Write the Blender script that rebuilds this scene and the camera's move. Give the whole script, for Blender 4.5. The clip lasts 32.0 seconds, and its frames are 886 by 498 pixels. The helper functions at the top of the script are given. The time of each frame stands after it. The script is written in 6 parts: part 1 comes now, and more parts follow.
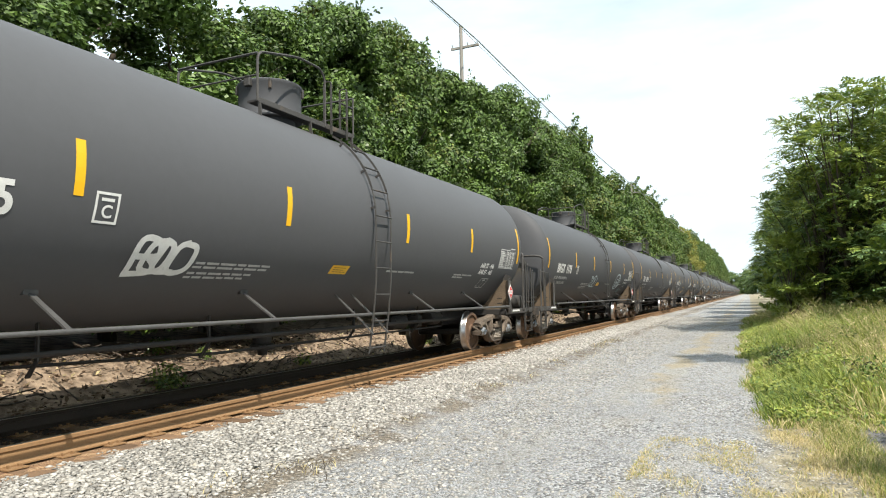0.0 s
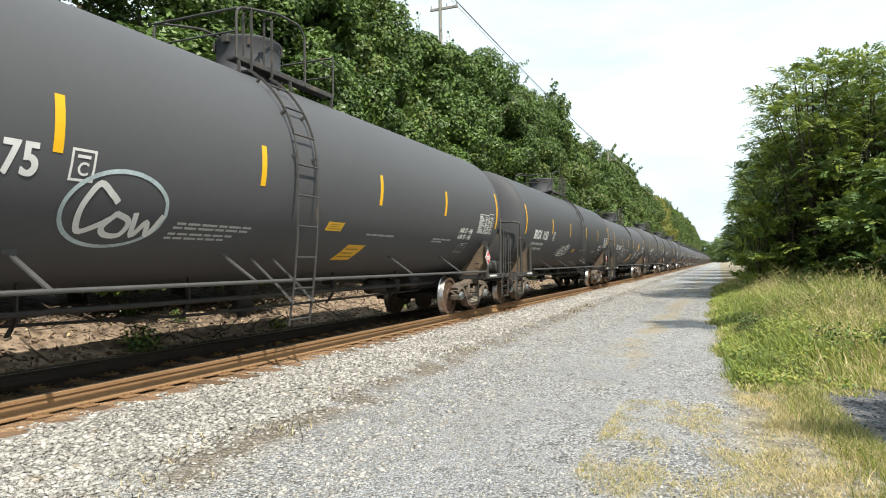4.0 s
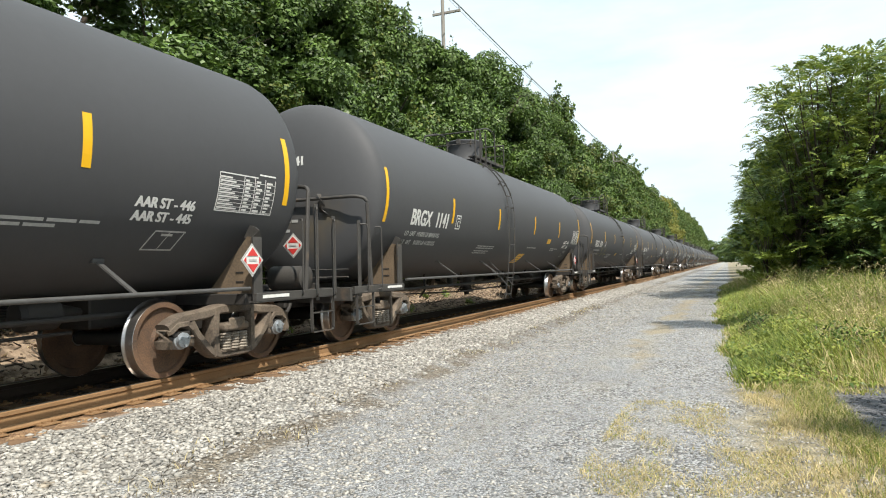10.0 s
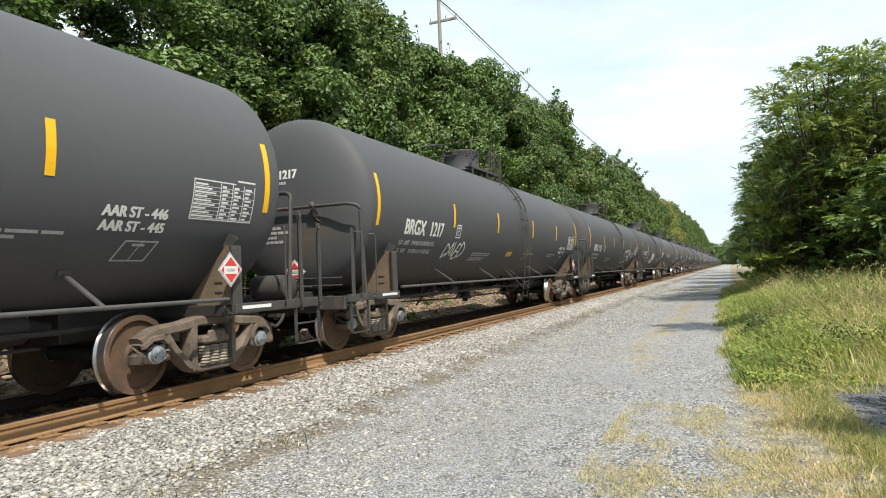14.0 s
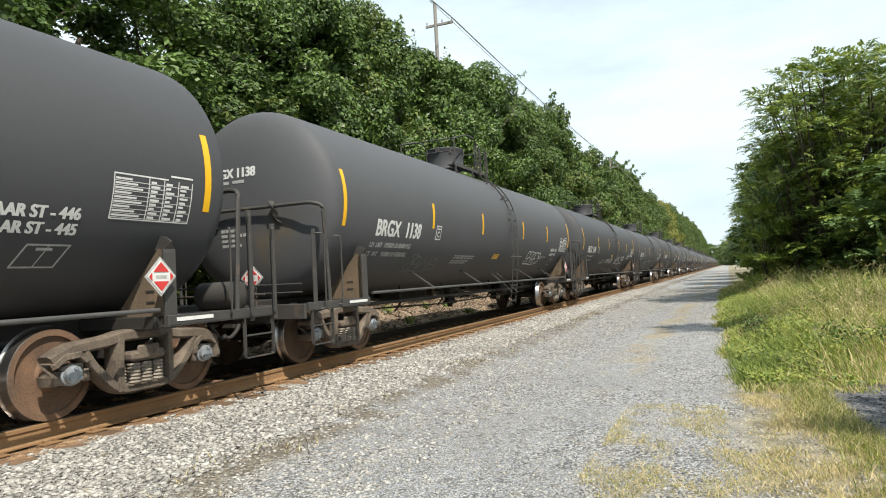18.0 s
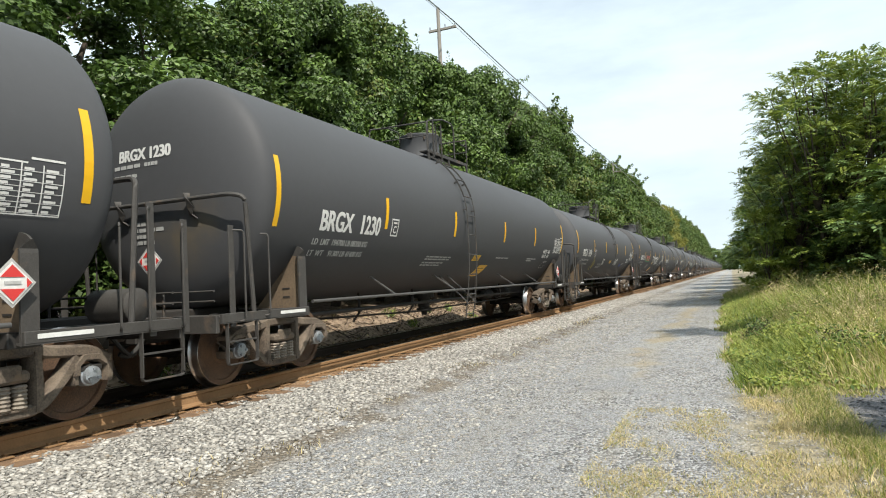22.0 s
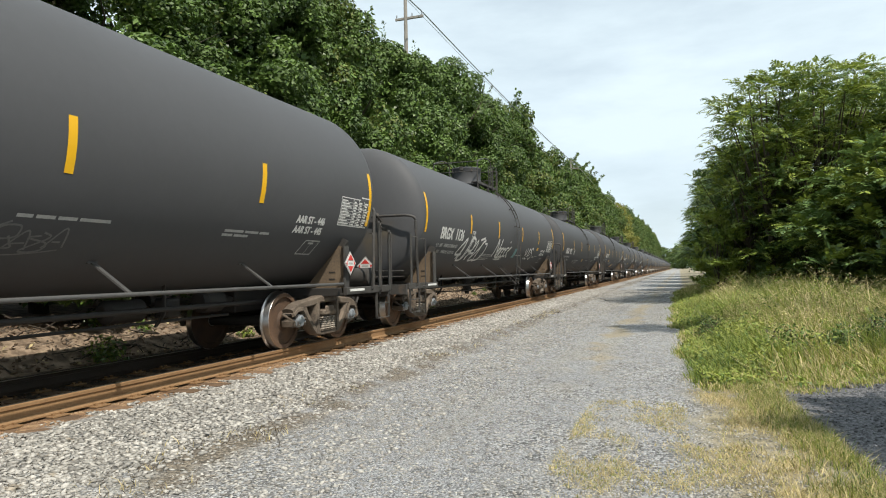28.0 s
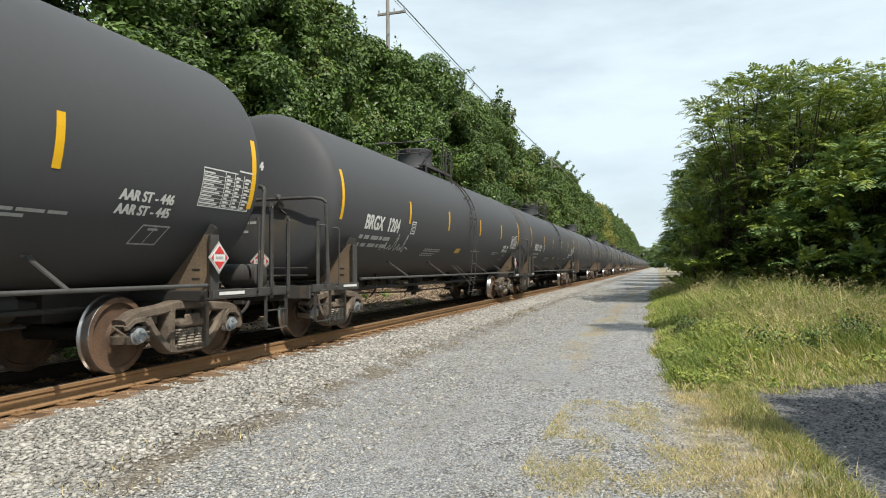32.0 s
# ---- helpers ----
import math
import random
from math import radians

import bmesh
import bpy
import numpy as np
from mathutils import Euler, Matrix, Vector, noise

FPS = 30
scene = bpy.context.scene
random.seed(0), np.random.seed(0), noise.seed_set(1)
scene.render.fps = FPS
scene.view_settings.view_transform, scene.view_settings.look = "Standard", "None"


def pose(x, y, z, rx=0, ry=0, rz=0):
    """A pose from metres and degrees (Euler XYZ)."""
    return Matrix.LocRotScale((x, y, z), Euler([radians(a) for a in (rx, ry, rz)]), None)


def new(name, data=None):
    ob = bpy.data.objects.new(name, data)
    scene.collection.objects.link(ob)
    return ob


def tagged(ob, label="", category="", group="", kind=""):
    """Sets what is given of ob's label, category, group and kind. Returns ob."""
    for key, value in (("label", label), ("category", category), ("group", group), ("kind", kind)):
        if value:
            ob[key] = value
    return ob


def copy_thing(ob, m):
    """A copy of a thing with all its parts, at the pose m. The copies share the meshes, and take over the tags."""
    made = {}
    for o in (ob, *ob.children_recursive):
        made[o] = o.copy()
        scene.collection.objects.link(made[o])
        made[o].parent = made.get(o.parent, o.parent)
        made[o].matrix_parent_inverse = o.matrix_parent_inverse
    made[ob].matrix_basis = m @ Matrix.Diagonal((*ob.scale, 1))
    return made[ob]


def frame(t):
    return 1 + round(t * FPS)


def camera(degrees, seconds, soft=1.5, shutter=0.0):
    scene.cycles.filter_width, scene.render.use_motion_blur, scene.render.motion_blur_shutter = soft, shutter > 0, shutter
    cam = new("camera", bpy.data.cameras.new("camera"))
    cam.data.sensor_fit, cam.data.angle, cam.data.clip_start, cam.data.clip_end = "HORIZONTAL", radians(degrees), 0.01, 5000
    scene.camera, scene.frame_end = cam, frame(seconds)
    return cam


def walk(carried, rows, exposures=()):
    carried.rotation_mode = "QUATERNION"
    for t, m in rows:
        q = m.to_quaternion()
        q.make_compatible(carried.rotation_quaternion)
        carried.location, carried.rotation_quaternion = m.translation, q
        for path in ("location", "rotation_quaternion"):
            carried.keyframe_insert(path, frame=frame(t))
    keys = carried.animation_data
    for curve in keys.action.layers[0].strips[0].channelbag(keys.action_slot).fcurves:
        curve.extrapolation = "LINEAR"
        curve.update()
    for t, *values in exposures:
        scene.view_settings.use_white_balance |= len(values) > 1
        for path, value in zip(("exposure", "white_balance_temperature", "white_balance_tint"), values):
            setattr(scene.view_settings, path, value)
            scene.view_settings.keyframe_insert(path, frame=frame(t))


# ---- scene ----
cam = camera(67.5, 32.0, soft=1.05)

# seconds, place, pitch, lean and yaw of the hand-held camera
PATH = (
    (0, 0.006, -0.024, 1.582, 4.33, 1.25, 24.74),
    (0.5, 0.014, -0.051, 1.580, 4.21, 1.89, 24.52),
    (1, 0.025, -0.047, 1.584, 4.09, 2.20, 23.55),
    (1.5, 0.016, -0.047, 1.580, 3.89, 1.70, 23.05),
    (2, 0.014, -0.049, 1.576, 3.29, 1.78, 23.04),
    (2.5, 0.000, -0.037, 1.578, 3.00, 1.73, 22.98),
    (3, -0.019, -0.026, 1.582, 2.56, 0.55, 22.97),
    (3.5, -0.018, -0.020, 1.578, 2.52, 0.87, 22.93),
    (4, -0.016, -0.010, 1.569, 1.30, 0.68, 22.64),
    (4.5, -0.014, -0.003, 1.575, 0.79, 0.73, 22.78),
    (6.5, -0.056, 0.065, 1.585, 1.16, 0.60, 23.72),
    (7, -0.039, 0.051, 1.583, 1.23, 1.22, 23.59),
    (7.5, -0.036, 0.037, 1.576, 1.28, 1.21, 23.45),
    (8, -0.054, 0.038, 1.577, 1.08, 0.69, 23.41),
    (8.5, -0.039, 0.024, 1.576, 1.24, 0.91, 23.42),
    (9, 0.008, -0.014, 1.567, 1.42, 1.29, 23.11),
    (9.5, 0.021, -0.032, 1.561, 1.53, 1.48, 23.12),
    (10, 0.032, -0.023, 1.561, 1.64, 1.49, 23.24),
    (10.5, 0.029, -0.023, 1.559, 1.45, 0.79, 23.34),
    (11, 0.044, -0.023, 1.558, 1.94, 2.23, 23.31),
    (11.5, 0.048, -0.021, 1.559, 2.10, 2.20, 23.35),
    (12, 0.053, -0.022, 1.561, 2.06, 2.02, 23.28),
    (12.5, 0.073, -0.027, 1.559, 2.09, 2.26, 23.35),
    (13, 0.065, -0.026, 1.552, 2.02, 2.20, 23.43),
    (13.5, 0.072, -0.026, 1.544, 2.24, 2.86, 23.45),
    (14, 0.089, -0.029, 1.546, 2.26, 2.47, 23.41),
    (14.5, 0.092, -0.026, 1.548, 2.17, 2.38, 23.43),
    (16.5, 0.073, -0.040, 1.549, 2.32, 2.09, 23.43),
    (17, 0.073, -0.037, 1.550, 2.26, 2.15, 23.37),
    (17.5, 0.076, -0.037, 1.547, 2.56, 2.79, 23.25),
    (18, 0.086, -0.043, 1.546, 2.55, 2.98, 23.28),
    (18.5, 0.084, -0.038, 1.547, 2.33, 3.12, 23.39),
    (19, 0.079, -0.037, 1.549, 2.68, 3.16, 23.56),
    (19.5, 0.081, -0.036, 1.548, 2.76, 2.97, 23.45),
    (20, 0.075, -0.049, 1.549, 2.52, 1.61, 23.68),
    (20.5, 0.085, -0.041, 1.549, 2.61, 2.03, 23.62),
    (21, 0.103, -0.048, 1.545, 2.91, 2.89, 23.48),
    (21.5, 0.105, -0.063, 1.544, 3.05, 3.44, 23.42),
    (22, 0.109, -0.069, 1.540, 2.91, 2.92, 23.54),
    (22.5, 0.106, -0.091, 1.538, 2.93, 2.89, 23.51),
    (23, 0.084, -0.109, 1.531, 3.10, 2.95, 22.82),
    (23.5, 0.065, -0.092, 1.525, 2.92, 2.89, 21.29),
    (24, 0.032, -0.125, 1.531, 2.85, 2.54, 20.82),
    (24.5, 0.016, -0.124, 1.529, 2.74, 2.68, 20.39),
    (25, 0.004, -0.102, 1.533, 2.45, 2.23, 20.29),
    (25.5, -0.026, -0.106, 1.535, 2.13, 1.61, 20.28),
    (27.5, -0.051, -0.182, 1.545, 1.96, 0.85, 20.39),
    (28, -0.043, -0.180, 1.544, 1.96, 1.12, 19.62),
    (28.5, -0.033, -0.173, 1.536, 2.32, 2.03, 19.33),
    (29, -0.030, -0.170, 1.541, 1.98, 1.96, 19.51),
    (29.5, -0.031, -0.169, 1.536, 1.83, 1.43, 19.62),
    (30, -0.018, -0.169, 1.535, 1.97, 2.27, 19.06),
    (30.5, -0.028, -0.154, 1.538, 1.67, 1.38, 17.79),
    (31, -0.017, -0.147, 1.541, 1.98, 2.02, 17.49),
    (31.5, -0.026, -0.137, 1.549, 1.85, 1.94, 17.40),
    (32, -0.022, -0.119, 1.562, 1.64, 0.50, 17.91),
)
EXPOSURES = ((0.0, 0.50), (1.0, 0.48), (3.0, 0.44), (4.5, 0.40), (6.5, 0.38), (9.0, 0.36), (13.0, 0.30), (19.0, 0.26), (23.0, 0.20), (25.5, 0.10), (28.0, 0.05), (32.0, 0.03))
walk(cam, [(t, pose(x, y, z, 90 + p, r, w)) for t, x, y, z, p, r, w in PATH], EXPOSURES)

# ---- world and sun ----
SUN_WAY = Vector((-0.62, 0.48, -1.0)).normalized()      # the way the light travels
world = bpy.data.worlds.new("sky")
scene.world = world
world.use_nodes = True
wn, wl = world.node_tree.nodes, world.node_tree.links
wn.clear()
sky = wn.new("ShaderNodeTexSky")
sky.sky_type = "NISHITA"
sky.sun_disc = False
sky.sun_elevation = math.asin(-SUN_WAY.z)
sky.sun_rotation = math.atan2(-SUN_WAY.x, -SUN_WAY.y)
sky.air_density, sky.dust_density, sky.ozone_density = 1.0, 1.6, 1.2
coord = wn.new("ShaderNodeTexCoord")
cloud_map = wn.new("ShaderNodeMapping")
cloud_map.inputs["Scale"].default_value = (1.4, 1.4, 5.0)
cloud = wn.new("ShaderNodeTexNoise")
cloud.inputs["Scale"].default_value, cloud.inputs["Detail"].default_value, cloud.inputs["Roughness"].default_value = 1.7, 7, 0.55
cloud_ramp = wn.new("ShaderNodeValToRGB")
cloud_ramp.color_ramp.elements[0].position, cloud_ramp.color_ramp.elements[1].position = 0.30, 0.60
cloud_ramp.color_ramp.elements[0].color = (0.62, 0.62, 0.62, 1)
cloud_mix = wn.new("ShaderNodeMix")
cloud_mix.data_type = "RGBA"
cloud_mix.inputs[7].default_value = (8.7, 10.2, 11.0, 1)
back = wn.new("ShaderNodeBackground")
back.inputs["Strength"].default_value = 0.094
wout = wn.new("ShaderNodeOutputWorld")
wl.new(coord.outputs["Generated"], cloud_map.inputs["Vector"])
wl.new(cloud_map.outputs["Vector"], cloud.inputs["Vector"])
wl.new(cloud.outputs["Fac"], cloud_ramp.inputs["Fac"])
wl.new(cloud_ramp.outputs["Color"], cloud_mix.inputs[0])
wl.new(sky.outputs["Color"], cloud_mix.inputs[6])
wl.new(cloud_mix.outputs[2], back.inputs["Color"])
wl.new(back.outputs["Background"], wout.inputs["Surface"])
sun_data = bpy.data.lights.new("sun", "SUN")
sun_data.energy, sun_data.angle, sun_data.color = 4.9, radians(0.55), (1.0, 0.94, 0.83)
sun = new("sun", sun_data)
sun.matrix_world = SUN_WAY.to_track_quat("-Z", "Y").to_matrix().to_4x4()


# ---- materials ----
def material(name, colour, rough=0.7, metal=0.0, second=None, scale=3.0, fine=40.0, amount=0.5, bump=0.2, bump_scale=60.0,
             third=None, third_scale=0.6, third_at=0.58, island=0.0, distance=0.01, random_object=0.0, translucent=0.0):
    """Principled surface with colour varied at two scales, an optional third colour in patches, and fine relief."""
    m = bpy.data.materials.new(name)
    m.use_nodes = True
    n, l = m.node_tree.nodes, m.node_tree.links
    p = n["Principled BSDF"]
    second = second or tuple(c * 0.7 for c in colour)
    tc = n.new("ShaderNodeTexCoord")
    a = n.new("ShaderNodeTexNoise")
    a.inputs["Scale"].default_value, a.inputs["Detail"].default_value = scale, 5
    b = n.new("ShaderNodeTexNoise")
    b.inputs["Scale"].default_value, b.inputs["Detail"].default_value = fine, 3
    l.new(tc.outputs["Object"], a.inputs["Vector"])
    l.new(tc.outputs["Object"], b.inputs["Vector"])
    s = n.new("ShaderNodeMath")
    s.operation = "MULTIPLY_ADD"
    s.inputs[1].default_value, s.inputs[2].default_value = 0.45, 0.0
    l.new(b.outputs["Fac"], s.inputs[0])
    s2 = n.new("ShaderNodeMath")
    s2.operation = "MULTIPLY_ADD"
    s2.inputs[1].default_value = 0.55
    l.new(a.outputs["Fac"], s2.inputs[0])
    l.new(s.outputs[0], s2.inputs[2])
    r = n.new("ShaderNodeMapRange")
    r.inputs[1].default_value, r.inputs[2].default_value = 0.5 - 0.25 / max(amount, 0.05) * 0.5, 0.5 + 0.25 / max(amount, 0.05) * 0.5
    l.new(s2.outputs[0], r.inputs[0])
    mix = n.new("ShaderNodeMix")
    mix.data_type = "RGBA"
    mix.inputs[6].default_value, mix.inputs[7].default_value = (*second, 1), (*colour, 1)
    l.new(r.outputs[0], mix.inputs[0])
    last = mix.outputs[2]
    if third:
        c = n.new("ShaderNodeTexNoise")
        c.inputs["Scale"].default_value, c.inputs["Detail"].default_value = third_scale, 6
        l.new(tc.outputs["Object"], c.inputs["Vector"])
        r3 = n.new("ShaderNodeMapRange")
        r3.inputs[1].default_value, r3.inputs[2].default_value = third_at, third_at + 0.09
        l.new(c.outputs["Fac"], r3.inputs[0])
        m3 = n.new("ShaderNodeMix")
        m3.data_type = "RGBA"
        m3.inputs[7].default_value = (*third, 1)
        l.new(r3.outputs[0], m3.inputs[0])
        l.new(last, m3.inputs[6])
        last = m3.outputs[2]
    for kind, strength in (("island", island), ("object", random_object)):
        if strength:
            if kind == "island":
                g = n.new("ShaderNodeNewGeometry").outputs["Random Per Island"]
            else:
                g = n.new("ShaderNodeObjectInfo").outputs["Random"]
            hv = n.new("ShaderNodeHueSaturation")
            v = n.new("ShaderNodeMapRange")
            v.inputs[3].default_value, v.inputs[4].default_value = 1 - strength, 1 + strength
            l.new(g, v.inputs[0])
            l.new(v.outputs[0], hv.inputs["Value"])
            l.new(last, hv.inputs["Color"])
            last = hv.outputs["Color"]
    l.new(last, p.inputs["Base Color"])
    p.inputs["Roughness"].default_value, p.inputs["Metallic"].default_value = rough, metal
    if bump:
        t = n.new("ShaderNodeTexNoise")
        t.inputs["Scale"].default_value, t.inputs["Detail"].default_value = bump_scale, 4
        l.new(tc.outputs["Object"], t.inputs["Vector"])
        bp = n.new("ShaderNodeBump")
        bp.inputs["Strength"].default_value, bp.inputs["Distance"].default_value = bump, distance
        l.new(t.outputs["Fac"], bp.inputs["Height"])
        l.new(bp.outputs["Normal"], p.inputs["Normal"])
    if translucent:
        tr = n.new("ShaderNodeBsdfTranslucent")
        l.new(last, tr.inputs["Color"])
        mx = n.new("ShaderNodeMixShader")
        mx.inputs[0].default_value = translucent
        l.new(p.outputs[0], mx.inputs[1])
        l.new(tr.outputs[0], mx.inputs[2])
        l.new(mx.outputs[0], n["Material Output"].inputs["Surface"])
    return m


TANK_BLACK = material("tank_black", (0.077, 0.078, 0.083), 0.60, 0, (0.065, 0.066, 0.070), 0.8, 9, 0.35, 0.04, 25, random_object=0.14)
TANK_BLACK.node_tree.nodes["Principled BSDF"].inputs["Specular IOR Level"].default_value = 0.22
def dust_on_heads(m):
    """Brown road dust in uneven patches on the two domed ends."""
    n, l = m.node_tree.nodes, m.node_tree.links
    p = n["Principled BSDF"]
    old = p.inputs["Base Color"].links[0].from_socket
    tc, sep = n.new("ShaderNodeTexCoord"), n.new("ShaderNodeSeparateXYZ")
    l.new(tc.outputs["Object"], sep.inputs[0])
    far = n.new("ShaderNodeMath")
    far.operation = "ABSOLUTE"
    l.new(sep.outputs["Y"], far.inputs[0])
    tex = n.new("ShaderNodeTexNoise")
    tex.inputs["Scale"].default_value, tex.inputs["Detail"].default_value = 1.1, 6
    l.new(tc.outputs["Object"], tex.inputs["Vector"])
    rng = []
    for source, a, b in ((far.outputs[0], 8.34, 8.48), (tex.outputs["Fac"], 0.52, 0.80), (sep.outputs["Z"], 2.7, 2.0)):
        r = n.new("ShaderNodeMapRange")
        r.interpolation_type = "SMOOTHSTEP"
        r.inputs[1].default_value, r.inputs[2].default_value = a, b
        l.new(source, r.inputs[0])
        rng.append(r.outputs[0])
    both = n.new("ShaderNodeMath")
    both.operation = "MULTIPLY"
    l.new(rng[0], both.inputs[0])
    l.new(rng[1], both.inputs[1])
    low = n.new("ShaderNodeMath")
    low.operation = "MULTIPLY"
    l.new(both.outputs[0], low.inputs[0])
    l.new(rng[2], low.inputs[1])
    both = low
    mix = n.new("ShaderNodeMix")
    mix.data_type = "RGBA"
    l.new(both.outputs[0], mix.inputs[0])
    l.new(old, mix.inputs[6])
    mix.inputs[7].default_value = (0.120, 0.098, 0.066, 1)
    l.new(mix.outputs[2], p.inputs["Base Color"])


dust_on_heads(TANK_BLACK)
FRAME_GREY = material("frame_grey", (0.062, 0.058, 0.054), 0.65, 0, (0.036, 0.033, 0.030), 4, 40, 0.6, 0.15, 60,
                      third=(0.10, 0.075, 0.055), third_scale=2.5, third_at=0.62)
PIPE_GREY = material("pipe_grey", (0.090, 0.089, 0.087), 0.55, 0, (0.050, 0.048, 0.046), 5, 40, 0.5, 0.1, 60)
TRUCK_RUST = material("truck_dirt", (0.190, 0.150, 0.112), 0.85, 0, (0.062, 0.048, 0.038), 5, 50, 0.8, 0.35, 70,
                      third=(0.17, 0.12, 0.08), third_scale=4, third_at=0.6)
GUSSET_DIRT = material("gusset_dirt", (0.19, 0.135, 0.085), 0.9, 0, (0.10, 0.075, 0.052), 2.2, 30, 0.8, 0.2, 60)
SPRING_STEEL = material("spring_steel", (0.26, 0.23, 0.19), 0.6, 0.3, (0.16, 0.13, 0.10), 6, 60, 0.6, 0.2, 70)
WHEEL_RUST = material("wheel_rust", (0.185, 0.105, 0.060), 0.8, 0, (0.060, 0.042, 0.032), 3, 60, 0.8, 0.25, 80, random_object=0.35)
TREAD_STEEL = material("tread_steel", (0.55, 0.54, 0.53), 0.28, 1.0, (0.30, 0.28, 0.27), 8, 60, 0.5, 0.05, 80)
CAP_METAL = material("cap_metal", (0.42, 0.47, 0.52), 0.45, 0.5, (0.24, 0.24, 0.24), 20, 80, 0.6, 0.1, 90)
YELLOW = material("reflector_yellow", (0.80, 0.46, 0.01), 0.45, 0, (0.70, 0.37, 0.01), 6, 60, 0.3, 0.0)
WHITE_PAINT = material("stencil_white", (0.74, 0.74, 0.72), 0.6, 0, (0.55, 0.55, 0.53), 12, 90, 0.5, 0.0)
GREY_PAINT = material("stencil_grey", (0.50, 0.50, 0.49), 0.65, 0, (0.28, 0.28, 0.27), 14, 90, 0.6, 0.0)
FAINT_PAINT = material("faint_chalk", (0.17, 0.17, 0.17), 0.7, 0, (0.10, 0.10, 0.10), 9, 60, 0.7, 0.0)
PANEL_INK = material("panel_ink", (0.20, 0.13, 0.02), 0.6, 0, (0.12, 0.08, 0.015), 12, 80, 0.4, 0.0)
RED_PAINT = material("placard_red", (0.62, 0.05, 0.04), 0.5, 0, (0.50, 0.04, 0.04), 10, 60, 0.3, 0.0)
DARK_STEEL = material("dark_steel", (0.022, 0.021, 0.020), 0.7, 0, (0.035, 0.03, 0.026), 6, 50, 0.6, 0.2, 60)
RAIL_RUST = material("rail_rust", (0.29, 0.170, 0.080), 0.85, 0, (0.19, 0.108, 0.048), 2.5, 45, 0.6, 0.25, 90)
RAIL_TOP = material("rail_top", (0.32, 0.29, 0.27), 0.35, 0.9, (0.2, 0.17, 0.15), 3, 60, 0.5, 0.05, 90)
# darkened copy of the rail rust: the train's shade on the far rail
RAIL_SHADED = material("rail_shaded", (0.045, 0.030, 0.020), 0.6, 0, (0.025, 0.019, 0.014), 2.5, 45, 0.6, 0.25, 90)
TIE_WOOD = material("tie_wood", (0.22, 0.135, 0.075), 0.9, 0, (0.11, 0.068, 0.042), 3, 45, 0.8, 0.5, 50, random_object=0.25)
GROUND_DIRT = material("bank_dirt", (0.24, 0.165, 0.105), 0.95, 0, (0.13, 0.09, 0.06), 1.2, 14, 0.8, 0.6, 12, third=(0.30, 0.23, 0.16), third_scale=0.9)
LEAF_GREEN = material("leaf_green", (0.104, 0.172, 0.027), 0.60, 0, (0.034, 0.068, 0.012), 0.5, 3, 0.9, 0.0, island=0.45, translucent=0.12)
LEAF_FEATHER = material("leaf_feather", (0.170, 0.250, 0.075), 0.42, 0, (0.085, 0.145, 0.044), 0.5, 3, 0.8, 0.0, island=0.4, translucent=0.25)
LEAF_BRIGHT = material("leaf_bright", (0.285, 0.335, 0.058), 0.55, 0, (0.14, 0.205, 0.036), 0.5, 3, 0.8, 0.0, island=0.4, translucent=0.3)
LEAF_LIGHT = material("leaf_light", (0.125, 0.195, 0.038), 0.45, 0, (0.055, 0.105, 0.022), 0.5, 3, 0.8, 0.0, island=0.4, translucent=0.2)
LEAF_GOLD = material("leaf_golden", (0.30, 0.27, 0.045), 0.6, 0, (0.16, 0.18, 0.035), 0.4, 3, 0.7, 0.0, island=0.35, translucent=0.25)
LEAF_YELLOW = material("leaf_yellowing", (0.165, 0.185, 0.032), 0.6, 0, (0.080, 0.115, 0.022), 0.4, 3, 0.7, 0.0, island=0.35, translucent=0.25)
BARK = material("bark", (0.10, 0.078, 0.058), 0.95, 0, (0.05, 0.04, 0.03), 4, 30, 0.8, 0.6, 25)
GRASS_GREEN = material("grass_green", (0.335, 0.350, 0.070), 0.6, 0, (0.200, 0.235, 0.045), 0.5, 4, 0.7, 0.0, island=0.35, translucent=0.3)
GRASS_DRY = material("grass_dry", (0.66, 0.55, 0.31), 0.7, 0, (0.47, 0.39, 0.19), 0.6, 5, 0.7, 0.0, island=0.3, translucent=0.3)
# side-track gravel, coloured darker to stand for tree shade
SHADED_STONE = material("shaded_stone", (0.17, 0.17, 0.178), 0.9, 0, (0.085, 0.085, 0.09), 2, 25, 0.6, 0.3, 50, island=0.5)
STONE = material("ballast_stone", (0.43, 0.408, 0.372), 0.85, 0, (0.27, 0.255, 0.23), 1.5, 22, 0.6, 0.3, 50, third=(0.33, 0.285, 0.225), third_scale=7, third_at=0.63, island=0.42)
SPRAY_PALE = material("spray_pale", (0.52, 0.62, 0.64), 0.7, 0, (0.30, 0.36, 0.38), 5, 40, 0.7, 0.0)
SPRAY_TEAL = material("spray_teal", (0.22, 0.42, 0.42), 0.7, 0, (0.10, 0.19, 0.20), 5, 40, 0.7, 0.0)
SPRAY_BLUE = material("spray_blue", (0.05, 0.10, 0.36), 0.7, 0, (0.03, 0.05, 0.16), 5, 40, 0.7, 0.0)
SPRAY_OCHRE = material("spray_ochre", (0.42, 0.36, 0.08), 0.7, 0, (0.20, 0.17, 0.05), 5, 40, 0.7, 0.0)
SPRAY_RED = material("spray_red", (0.60, 0.06, 0.04), 0.7, 0, (0.38, 0.04, 0.03), 5, 40, 0.6, 0.0)
SPRAY_GREEN = material("spray_green", (0.03, 0.26, 0.10), 0.7, 0, (0.02, 0.14, 0.06), 5, 40, 0.6, 0.0)
